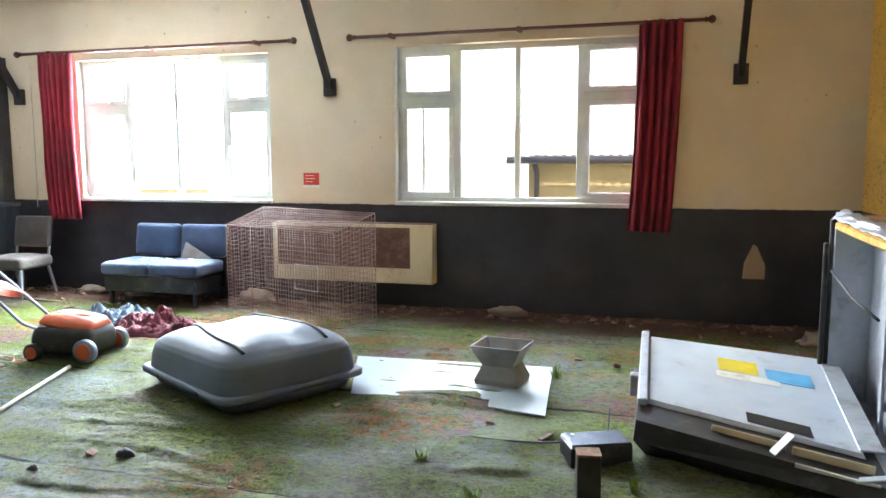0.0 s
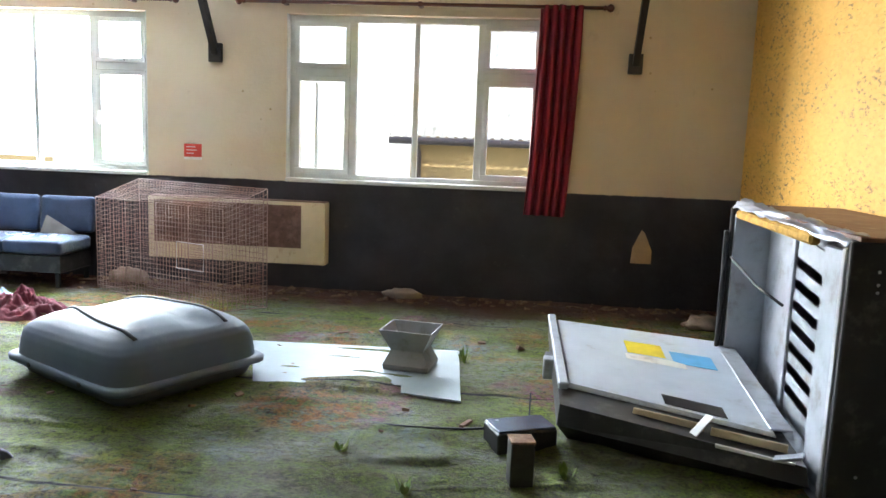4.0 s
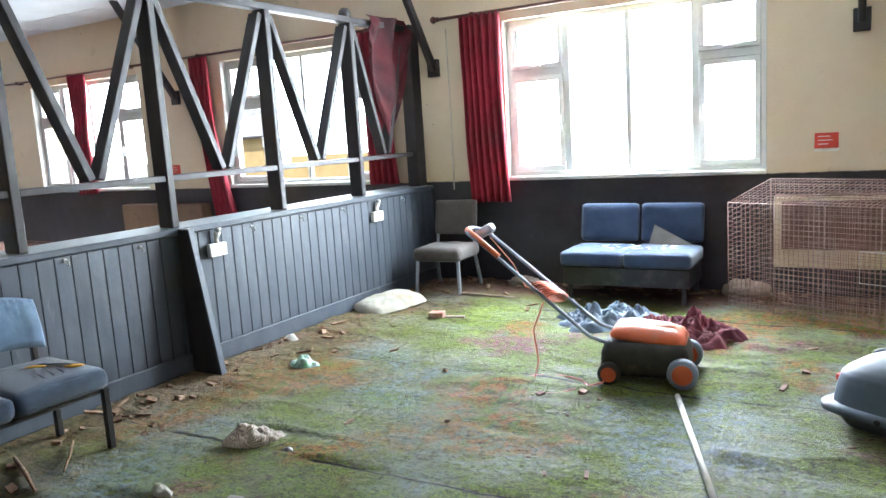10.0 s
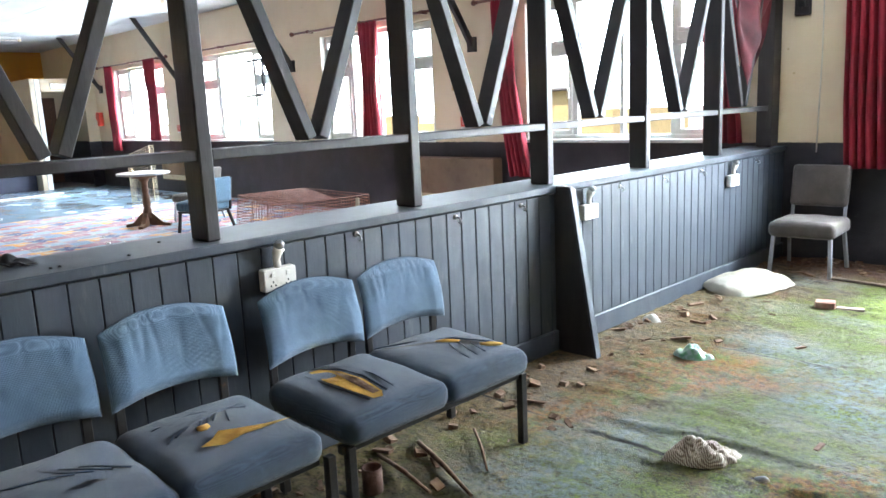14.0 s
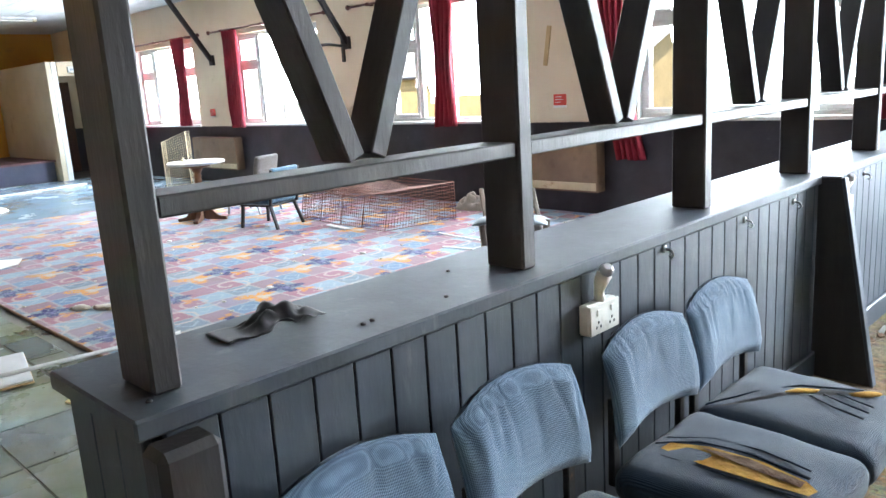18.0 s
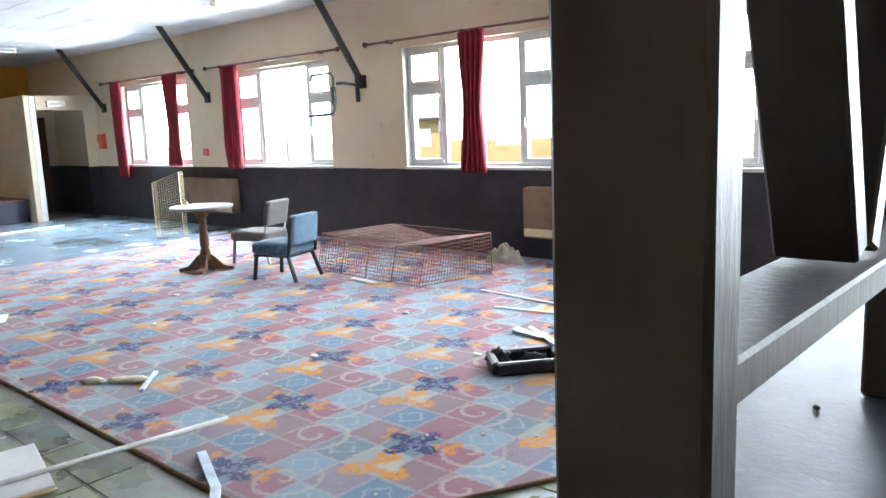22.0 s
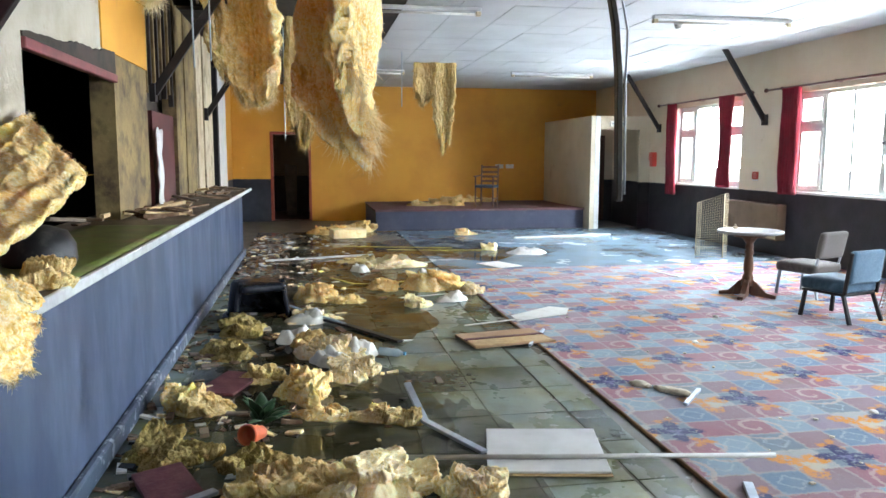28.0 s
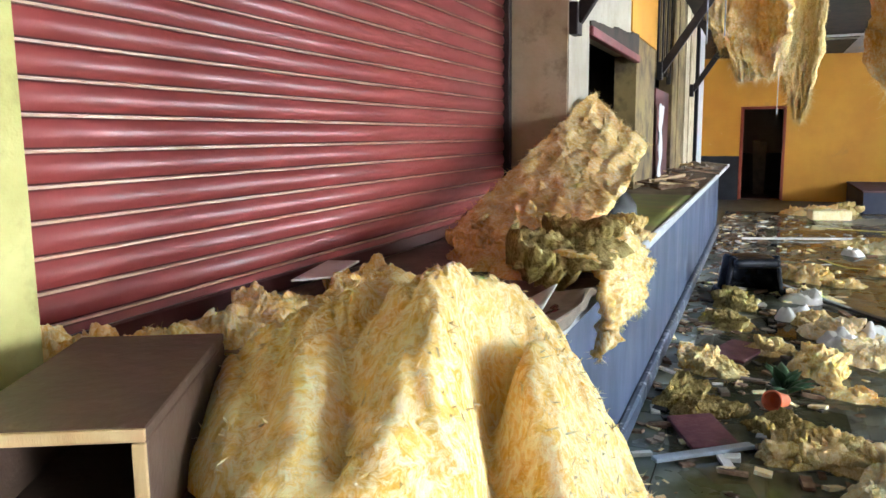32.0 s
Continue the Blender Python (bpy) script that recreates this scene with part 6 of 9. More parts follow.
def fallen_door():
    d = thing("machine_door", "heavy black door of a vending machine lying face down, pale inner liner up", "machine door", pose(0, 0, 0))
    part("shell", loft([[Vector(p) for p in r] for r in (
        [(0.70, 3.98, 0.0), (1.60, 3.62, 0.0), (1.66, 5.22, 0.0), (0.70, 5.36, 0.0)],
        [(0.63, 3.92, 0.10), (1.64, 3.52, 0.06), (1.70, 5.26, 0.14), (0.64, 5.42, 0.16)],
        [(0.64, 3.93, 0.20), (1.64, 3.56, 0.13), (1.70, 5.26, 0.22), (0.64, 5.40, 0.265)])], smooth=False), "black_plastic", d, "black outer skin")
    part("liner", loft([[Vector(p) for p in r] for r in (
        [(0.69, 4.16, 0.21), (1.60, 3.82, 0.15), (1.67, 5.18, 0.225), (0.68, 5.35, 0.262)],
        [(0.70, 4.17, 0.232), (1.59, 3.83, 0.172), (1.66, 5.17, 0.245), (0.69, 5.34, 0.285)])], smooth=False), "liner_paint", d, "white inner liner")
    part("edge_strip", bar_between((0.665, 4.10, 0.235), (0.655, 5.38, 0.295), 0.05, 0.035, 0.006), "grey_metal", d)
    part("edge_strip", bar_between((1.63, 3.85, 0.175), (1.70, 5.18, 0.245), 0.10, 0.012, 0.003), "grey_metal", d)

    def on(u, v, dz):
        a = Vector((0.70, 4.17, 0.232)).lerp(Vector((1.59, 3.83, 0.172)), u)
        b = Vector((0.69, 5.34, 0.285)).lerp(Vector((1.66, 5.17, 0.245)), u)
        return a.lerp(b, v) + Vector((0, 0, dz))

    def patch(name, u0, u1, v0, v1, material, label=""):
        lo = [on(u0, v0, 0.002), on(u1, v0, 0.002), on(u1, v1, 0.002), on(u0, v1, 0.002)]
        part(name, loft([lo, [p + Vector((0, 0, 0.002)) for p in lo]], smooth=False), material, d, label)
    patch("sticker", 0.40, 0.62, 0.60, 0.78, "yellow_sticker", "yellow notice")
    patch("sticker", 0.66, 0.90, 0.56, 0.72, "blue_sticker", "pale blue notice")
    patch("sticker", 0.38, 0.72, 0.50, 0.58, "white_plastic", "white notice")
    patch("slot", 0.50, 0.80, 0.02, 0.12, "black_plastic", "dark slot")
    part("tray", bar_between((0.98, 3.93, 0.165), (1.28, 3.81, 0.15), 0.012, 0.09, 0.003), "cream_metal", d)
    part("tray", bar_between((1.30, 3.78, 0.15), (1.60, 3.68, 0.13), 0.012, 0.09, 0.003), "cream_metal", d)
    part("tray_lip", bar_between((0.85, 3.885, 0.175), (1.22, 3.73, 0.145), 0.012, 0.02, 0.002), "white_paint", d)
    part("tray_lip", bar_between((1.30, 3.69, 0.145), (1.60, 3.58, 0.125), 0.012, 0.02, 0.002), "white_paint", d)
    part("bent_lug", bar_between((1.22, 3.76, 0.16), (1.30, 3.80, 0.24), 0.05, 0.006, 0.002), "white_paint", d)
    part("bent_lug", bar_between((1.52, 3.60, 0.14), (1.62, 3.55, 0.18), 0.06, 0.012, 0.002), "grey_metal", d)
    part("hinge", box(0.585, 0.655, 4.62, 4.70, 0.10, 0.22, 0.006), "grey_metal", d)
    part("hinge", box(0.60, 0.65, 4.75, 4.86, 0.14, 0.20, 0.006), "black_metal", d)
    return d


fallen_door()


def machine():
    c = thing("vending_machine", "gutted black vending machine cabinet with bare metal ribs inside", "machine", pose(0, 0, 0))
    X0, X1, Y0, Y1, H = 1.66, 2.29, 3.42, 5.10, 1.09
    part("side_panel", box(X0, X1, Y0, Y0 + 0.03, 0.01, H, 0.006), "black_plastic", c, "scuffed black side panel")
    part("side_panel", box(X0, X1, Y1 - 0.03, Y1, 0.01, H, 0.006), "black_plastic", c)
    part("back_panel", box(X1 - 0.02, X1, Y0 + 0.031, Y1 - 0.031, 0.01, H - 0.03), "black_plastic", c)
    part("floor_panel", box(X0, X1 - 0.021, Y0 + 0.031, Y1 - 0.031, 0.0, 0.04), "grey_metal", c)
    part("top_panel", box(X0 + 0.03, X1 - 0.003, Y0 + 0.004, Y1 - 0.004, H + 0.001, H + 0.02, 0.003), "machine_top", c, "stained brown top")
    part("inner_wall", box(X0 + 0.02, X1 - 0.3, Y1 - 0.06, Y1 - 0.031, 0.05, H - 0.04), "grey_metal", c)
    part("jamb", box(X0 + 0.02, X0 + 0.055, Y0 + 0.034, Y0 + 0.30, 0.045, H - 0.05, 0.004), "grey_metal", c)
    part("jamb_edge", box(X0 - 0.006, X0 + 0.018, Y0 + 0.035, Y0 + 0.07, 0.02, H - 0.03, 0.004), "bright_metal", c)
    for i in range(8):
        z = 0.16 + i * 0.105
        part("rib", bar_between((X0 + 0.12, Y0 + 0.30, z - 0.02), (X0 + 0.12, Y0 + 0.86, z + 0.05), 0.16, 0.012, 0.003, up=(1, 0, 0)), "grey_metal", c)
    part("inner_post", box(X0 + 0.10, X0 + 0.14, Y0 + 0.86, Y0 + 0.90, 0.05, H - 0.05, 0.003), "grey_metal", c)
    part("inner_lining", box(X0 + 0.22, X0 + 0.24, Y0 + 0.04, Y1 - 0.07, 0.05, H - 0.05), "grey_metal", c)
    foil = sheet(lambda u, v: Vector((X0 + 0.0 + 0.07 * v + 0.015 * nz3((u * 9, v * 3, 0), 1, 2), Y0 + 0.04 + u * (Y1 - Y0 - 0.06), H + 0.022 + 0.018 * nz3((u * 14, v * 5, 1), 1, 4) - 0.045 * (1 - v) ** 2 + 0.03 * u)), 60, 8, 0.002)
    part("torn_foil", foil, "foil", c, "crumpled silver foil edge")
    part("foam_edge", bar_between((X0 + 0.035, Y0 + 0.45, H - 0.045), (X0 + 0.035, Y1 - 0.08, H - 0.035), 0.05, 0.05, 0.012), "foam", c, "yellow insulating foam")
    part("cable", tube([(X0 + 0.0, Y1 - 0.10, 0.80), (X0 + 0.04, Y0 + 1.2, 0.70), (X0 + 0.08, Y0 + 0.9, 0.66)], 0.008), "black_plastic", c)
    part("door_seal", box(X0 - 0.03, X0 - 0.004, Y1 - 0.035, Y1 - 0.005, 0.02, 0.95, 0.006), "black_plastic", c)
    for y, z in ((Y0 + 0.0, 0.98), (Y0, 0.93), (Y0, 0.9), (Y0, 0.16)):
        part("rivet", lathe([(0.007, 0), (0.005, 0.004)], 8, m=pose(X0 + 0.11, Y0, z, 90, 0, 0)), "bright_metal", c)
    return c


M["machine_top"] = mat("machine_top", (0.16, 0.075, 0.045), 0.6, col2=(0.22, 0.12, 0.075), scale=6, dirt=(0.30, 0.22, 0.16), dirt_scale=9)
M["foil"] = mat("foil", (0.62, 0.66, 0.74), 0.28, 0.8, col2=(0.5, 0.54, 0.62), scale=12)
machine()

M["lid_metal"] = mat("lid_metal", (0.07, 0.085, 0.12), 0.25, 0.5, col2=(0.12, 0.14, 0.18), scale=14)
dev = thing("power_unit", "black boxed power unit with a metal lid on the floor", "device", pose(0.46, 3.88, 0.0, 0, 0, 24))
part("case", box(-0.15, 0.15, -0.09, 0.09, 0.0, 0.10, 0.006), "black_plastic", dev)
part("lid", box(-0.145, 0.145, -0.085, 0.085, 0.101, 0.112, 0.003), "lid_metal", dev, "scratched dark steel lid")
part("lead", tube([(-0.10, 0.09, 0.06), (-0.2, 0.22, 0.015), (-0.42, 0.30, 0.012), (-0.62, 0.40, 0.012)], 0.006, seg=6), "black_plastic", dev)
part("lead", tube([(0.1, 0.09, 0.06), (0.12, 0.16, 0.06), (0.14, 0.2, 0.18)], 0.004, seg=6), "black_plastic", dev)
part("screw", lathe([(0.01, 0.112), (0.01, 0.116)], 8, m=pose(-0.1, 0.05, 0)), "bright_metal", dev)
blk = thing("steel_block", "dark steel post standing on the floor", "block", pose(0.46, 3.47, 0.0, 0, 0, 12))
part("post", box(-0.05, 0.05, -0.045, 0.045, 0.0, 0.19, 0.005), "black_metal", blk)
part("cap", box(-0.052, 0.052, -0.047, 0.047, 0.191, 0.20, 0.002), "debris_brown", blk)

# ---- metal sheet door in the east wall ----
dr = tagged(new("door_1"), "black painted sheet metal door with a cardboard patched hole", "", "", "structure")


def dent(u, v):
    y, z = 2.28 + u * 1.17, 0.01 + v * 2.5
    x = WALL_E - 0.03 - 0.004 * nz3((y * 3, z * 2, 0), 1, 3)
    x += 0.018 * math.exp(-((z - 1.30 - 0.02 * math.sin(5 * y)) / 0.035) ** 2) * (0.6 + 0.6 * nz3((y * 4, 0, 0), 1, 8))
    return Vector((x, y, z))


part("leaf", sheet(dent, 50, 110, 0.006), "door_sheet", dr)
part("frame", box(WALL_E - 0.05, WALL_E - 0.001, 3.452, 3.472, 0.0, 2.55, 0.003), "black_metal", dr)
part("frame", box(WALL_E - 0.05, WALL_E - 0.001, 2.18, 2.27, 0.86, 2.55, 0.004), "pale_wood", dr, "bare timber frame")
part("frame", box(WALL_E - 0.05, WALL_E - 0.001, 2.18, 2.27, 0.0, 0.855, 0.004), "door_sheet", dr)
X = WALL_E - 0.042
for y0, y1, z0, z1, dx in ((2.90, 3.235, 1.95, 2.18, 0.0), (2.62, 2.92, 1.96, 2.24, -0.006), (3.01, 3.24, 1.62, 1.96, -0.003), (3.015, 3.23, 1.48, 1.63, -0.006), (2.68, 3.03, 1.475, 1.635, -0.009), (2.61, 2.665, 1.60, 1.97, -0.004)):
    part("cardboard_patch", box(X + dx - 0.004, X + dx, y0, y1, z0, z1, 0.001), "cardboard", dr, "torn brown cardboard")
part("hole_board", box(X - 0.002, X + 0.002, 2.66, 3.01, 1.63, 1.96), "rust_brown", dr, "rotten board in the hole")
part("hole", ngon_prism([(2.99, 1.80), (2.97, 1.93), (2.93, 1.90), (2.86, 1.95), (2.82, 1.93), (2.80, 1.85), (2.88, 1.81), (2.92, 1.74), (2.95, 1.67), (2.99, 1.69)], "x", X - 0.006, X - 0.003), "black_plastic", dr, "ragged dark hole")
solo("wooden_pole", tube([(1.60, 3.24, 0.02), (2.235, 2.09, 0.86)], 0.015, seg=10), "pale_wood", "plain wooden broom pole leaning on the metal door", "pole")
cd = thing("cable_conduit", "orange painted cable conduit with a white socket", "conduit", pose(WALL_E, 4.25, 0))
part("conduit", box(-0.022, -0.001, -0.016, 0.016, 1.10, CEIL - 0.01, 0.003), "orange_plain", cd)
part("socket_box", box(-0.045, -0.001, -0.045, 0.045, 1.02, 1.10, 0.006), "white_plastic", cd)

# ---- half wall fittings ----
bt = tagged(new("wall_buttress"), "black raking board fixed against the half wall", "", "", "structure")
part("side_board", ngon_prism([(-6.262, 0.0), (-6.0, 0.0), (-6.165, 0.962), (-6.262, 0.962)], "y", 3.962, 3.985), "black_timber", bt)
part("face_board", bar_between((-5.992, 3.985, 0.0), (-6.158, 3.985, 0.964), 0.046, 0.016, 0.002, up=(1, 0, 0)), "charcoal_panel", bt)
part("top_block", box(-6.262, -6.165, 3.962, 4.008, 0.9625, 0.970, 0.002), "black_timber", bt)


def socket(y, z=0.79):
    s = thing("wall_socket", "white double wall socket with a loose lamp holder above it", "socket", pose(-6.264, y, z), "double sockets")
    part("back_box", box(0.0, 0.035, -0.075, 0.075, -0.045, 0.045, 0.005), "white_plastic", s)
    part("face_plate", box(0.0355, 0.042, -0.074, 0.074, -0.044, 0.044, 0.002), "white_plastic", s)
    for yy in (-0.035, 0.035):
        for dy, dz in ((0, -0.008), (-0.011, -0.022), (0.011, -0.022)):
            part("pin_hole", box(0.0415, 0.043, yy + dy - 0.003, yy + dy + 0.003, dz - 0.004, dz + 0.004), "black_plastic", s)
        part("switch", box(0.0415, 0.046, yy - 0.028 + 0.02, yy - 0.012 + 0.02, 0.012, 0.03, 0.001), "white_plastic", s)
    part("lamp_holder", tube([(0.02, 0.005, 0.045), (0.022, 0.0, 0.075), (0.028, 0.0, 0.10), (0.035, 0.01, 0.125)], [0.016, 0.015, 0.02, 0.024], seg=10), "white_plastic", s)
    part("bulb_stub", lathe([(0.008, 0), (0.018, 0.008), (0.022, 0.025), (0.012, 0.04)], 10, m=pose(0.035, 0.012, 0.12, 20, 30, 0)), "bright_metal", s)
    return s


for y, z in ((2.105, 0.797), (4.275, 0.785), (6.22, 0.777)):
    socket(y, z)


def coat_hook(y, z):
    k = thing("coat_hook", "small bright metal hook on the boards", "hook", pose(-6.266, y, z), "coat hooks")
    part("plate", lathe([(0.014, 0), (0.014, 0.004), (0.009, 0.008)], 10, m=pose(0, 0, 0, 0, 90, 0)), "bright_metal", k)
    part("hook", tube([(0.005, 0, 0), (0.028, 0, -0.004), (0.036, 0, -0.018), (0.028, 0, -0.028), (0.02, 0, -0.022)], 0.0045, seg=6), "bright_metal", k)


for y, z in ((2.53, 0.91), (3.16, 0.90), (3.67, 0.895), (4.65, 0.895), (5.2, 0.895), (5.74, 0.895), (6.68, 0.895)):
    coat_hook(y, z)

# finial on the second post
lathe_bm = lathe([(0.05, 2.556), (0.055, 2.58), (0.05, 2.61), (0.03, 2.63), (0.005, 2.637)], 14, m=pose(-6.389, 6.16, 0))
part("finial", lathe_bm, "black_timber", screen)
# stub post at the near end of the half wall
part("end_stub", box(-6.266, -6.185, 0.752, 0.868, 0.0, 0.925, 0.014), "black_timber", screen)

# black rag on the cap
solo("rag", sheet(lambda u, v: Vector((-0.055 + 0.11 * u + 0.03 * nz3((u, v * 3, 0), 2, 4), -0.14 + 0.27 * v, 0.004 + (0.06 * abs(nz3((u * 2.2, v * 3.2, 0), 1.3, 6)) + 0.02 * math.sin(math.pi * u)) * max(0.0, math.sin(math.pi * min(1, max(0, v - 0.25) / 0.75))))), 18, 26, 0.002), "black_plastic", "stiff black rag crumpled on the timber cap", "rag", pose(-6.51, 1.18, 0.973, 0, 0, -3) @ Matrix.Diagonal((0.9, 0.95, 1.0, 1)))
for x, y in ((-6.33, 1.30), (-6.335, 1.33), (-6.325, 1.56), (-6.50, 1.75), (-6.31, 0.80)):
    solo("grit", blob(0.007, 0.006, 0.005, x * 7 + y, sub=2), "black_plastic", "small dark crumb of dirt on the timber cap", "dirt", pose(x, y, 0.973), "crumbs")

# ---- loose things on the mossy floor ----
def pillow():
    def fn(u, v):
        a, b = 2 * u - 1, 2 * v - 1
        x, y = 0.30 * a * (1 - 0.12 * b * b), 0.23 * b * (1 - 0.12 * a * a)
        e = max(0.0, (1 - a ** 4) * (1 - b ** 4)) ** 0.6
        return x, y, e

    bm = sheet(lambda u, v: Vector((fn(u, v)[0], fn(u, v)[1], 0.03 + 0.075 * fn(u, v)[2] * (1 + 0.3 * nz3((u * 4, v * 4, 0), 1, 4)) + 0.020 * (0.5 - abs(nz3((u * 7, v * 5, 0), 1, 2))) + 0.008 * nz3((u * 16, v * 14, 0), 1, 5))), 28, 24)
    sheet(lambda u, v: Vector((fn(u, v)[0], fn(u, v)[1], 0.035 - 0.033 * fn(u, v)[2])), 28, 24, bm=bm)
    return bm


solo("pillow", pillow(), "pillow_cloth", "dirty white pillow lying against the skirting", "pillow", pose(-5.985, 5.95, 0.0, 3, -4, 68))
st = thing("white_pole", "white pole with a black foot lying on the moss", "pole", pose(0, 0, 0))
part("shaft", tube([(-3.17, 4.52, 0.018), (-2.72, 3.26, 0.02)], 0.014, seg=10), "white_plastic", st)
part("foot", loft([[Vector((x, y, z)) for x, y in ((-2.76, 3.20), (-2.62, 3.20), (-2.64, 3.30), (-2.72, 3.31))] for z in (0.003, 0.03)], smooth=False), "mower_black", st)
can = thing("tin_can", "rusty open tin lying on its side on the moss", "tin", pose(-2.46, 3.08, 0.045, 0, 0, 0))
part("body", lathe([(0.036, -0.05), (0.043, -0.05), (0.043, 0.05), (0.036, 0.05), (0.036, -0.04)], 18, m=pose(0, 0, 0, 90, 0, 70)), "cardboard", can)
wb = thing("woven_mat_roll", "crumpled pale woven mesh lying on the floor", "mesh", pose(-4.98, 3.22, 0.0, 0, 0, 40))
M["mesh_cloth"] = weave_material("mesh_cloth", (0.16, 0.11, 0.08), (0.62, 0.56, 0.48), 420.0)
part("roll", heap_cloth(0.15, 0.10, 0.065, 4.4, 48, 24), "mesh_cloth", wb)
wd = thing("wood_offcut", "broken brick and timber offcut on the moss", "debris", pose(-5.30, 5.72, 0.0, 0, 0, 15))
part("brick", box(-0.12, 0.0, -0.05, 0.05, 0.0, 0.06, 0.006), "brick_red", wd)
part("slat", box(0.005, 0.17, -0.025, 0.03, 0.0, 0.025, 0.003), "grey_wood", wd)
solo("timber_rod", tube([(-5.62, 6.58, 0.012), (-5.02, 6.52, 0.012)], 0.012), "grey_wood", "thin grey timber rod on the floor", "rod")
for x, y, s, mt, lab in ((-6.12, 4.80, 0.07, "white_plastic", "scrap of white plastic"), (-4.93, 2.60, 0.06, "pillow_cloth", "crumpled pale paper on the moss"), (-4.56, 2.68, 0.055, "pillow_cloth", "crumpled pale paper on the moss"),
                         (-4.72, 3.18, 0.03, "bright_metal", "crushed bottle top"), (-2.05, 3.05, 0.03, "black_plastic", "small black lump"), (-1.75, 3.32, 0.05, "black_plastic", "small black scrap of plastic")):
    solo("litter", heap_cloth(s, s * 0.6, s * 0.5, x * 3 + y, 18, 10), mt, lab, "litter", pose(x, y, 0.002), "litter on the moss")
M["green_foil"] = mat("green_foil", (0.10, 0.30, 0.14), 0.3, col2=(0.45, 0.5, 0.5), scale=25)
solo("crisp_packet", heap_cloth(0.11, 0.07, 0.05, 2.2, 20, 14), "green_foil", "crushed green and silver snack packet", "packet", pose(-5.58, 4.32, 0.0))
M["spear_plaster"] = mat("spear_plaster", (0.40, 0.27, 0.17), 0.8)
part("bare_patch", ngon_prism([(1.42, 0.40), (1.60, 0.40), (1.60, 0.52), (1.53, 0.68), (1.50, 0.70), (1.43, 0.54)], "y", WALL_N - 0.004, WALL_N + 0.001), "spear_plaster", wall_north, "bare plaster patch shaped like a pencil tip")
# rubble along the window wall and under the chairs
rnd = random.Random(21)
bm = bmesh.new()
for i in range(520):
    q = rnd.random()
    if q < 0.55:
        x, y = rnd.uniform(-6.1, 2.2), 7.22 - abs(rnd.gauss(0, 0.22))
    elif q < 0.8:
        x, y = -6.2 + abs(rnd.gauss(0, 0.28)), rnd.uniform(0.8, 7.1)
    else:
        x, y = rnd.uniform(-6, 2.0), rnd.uniform(1.5, 6.8)
    s = rnd.uniform(0.006, 0.028)
    if rnd.random() < 0.3:
        box(-s * rnd.uniform(1, 3.5), s * 2, -s * 0.5, s * 0.5, 0, s * 0.5, m=pose(x, y, moss_relief(x, y), rnd.uniform(-15, 15), rnd.uniform(-15, 15), rnd.uniform(0, 360)), bm=bm)
    else:
        box(-s, s, -s * 0.7, s * 0.7, -s * 0.2, s * rnd.uniform(0.4, 0.9), m=pose(x, y, moss_relief(x, y), rnd.uniform(-25, 25), rnd.uniform(-25, 25), rnd.uniform(0, 360)), bm=bm)
solo("floor_rubble", bm, "debris_brown", "crumbs of rust, plaster and leaf litter along the walls", "rubble", kind="stuff")
for x, y, rx, ry, h_, sd in ((-3.2, 7.12, 0.2, 0.1, 0.10, 1), (-4.6, 7.12, 0.14, 0.09, 0.08, 2), (-5.2, 7.1, 0.16, 0.1, 0.07, 3), (-0.6, 7.12, 0.18, 0.08, 0.06, 4), (1.95, 6.55, 0.16, 0.1, 0.09, 5)):
    solo("plaster_lump", blob(rx, ry, h_, sd * 3.3, 0.35, 2.0, 3), "grey_wood", "lump of fallen plaster and dirt by the wall", "rubble", pose(x, y, 0.0), "fallen plaster")
for (a, b, r) in (((-5.95, 2.55, 0.02), (-5.45, 2.35, 0.03), 0.022), ((-5.85, 2.80, 0.02), (-5.55, 2.55, 0.02), 0.014), ((-5.98, 2.35, 0.025), (-5.60, 2.28, 0.02), 0.02)):
    solo("rotten_stick", tube([a, tuple((p + q) / 2 + 0.004 for p, q in zip(a, b)), b], [r * 0.45, r * 0.5, r * 0.3], seg=7), "debris_brown", "rotten stick under the chairs", "stick", group="rotten sticks")
mug = thing("tin_can", "upright rusty tin under the chairs", "tin", pose(-5.80, 2.17, 0.0))
part("body", lathe([(0.04, 0.0), (0.04, 0.10), (0.035, 0.10), (0.035, 0.02)], 16), "rust_brown", mug)
# weeds
rnd = random.Random(5)
M["weed"] = mat("weed", (0.16, 0.28, 0.04), 0.6, col2=(0.30, 0.36, 0.06), scale=30)
for wx, wy, sc in ((0.10, 5.18, 1.0), (-0.35, 3.65, 0.6), (0.0, 3.3, 0.6), (0.66, 3.55, 0.6), (-0.02, 2.95, 0.6), (0.55, 4.05, 0.5)):
    bm = bmesh.new()
    for i in range(26 if sc == 1 else 9):
        a, ln = rnd.uniform(0, 6.28), rnd.uniform(0.05, 0.11) * sc
        r0 = rnd.uniform(0, 0.03)
        p = Vector((r0 * math.cos(a), r0 * math.sin(a), 0))
        q = p + Vector((0.4 * ln * math.cos(a), 0.4 * ln * math.sin(a), ln))
        sd = Vector((-math.sin(a), math.cos(a), 0)) * (0.004 if sc == 1 else 0.012)
        bm.faces.new([bm.verts.new(v) for v in (p - sd * 0.5, p + sd * 0.5, q * 0.5 + p * 0.5 + sd, q, q * 0.5 + p * 0.5 - sd)])
    solo("weed_tuft", bm, "weed", "small tuft of bright green weed", "weed", pose(wx, wy, 0.0), "weed tufts")


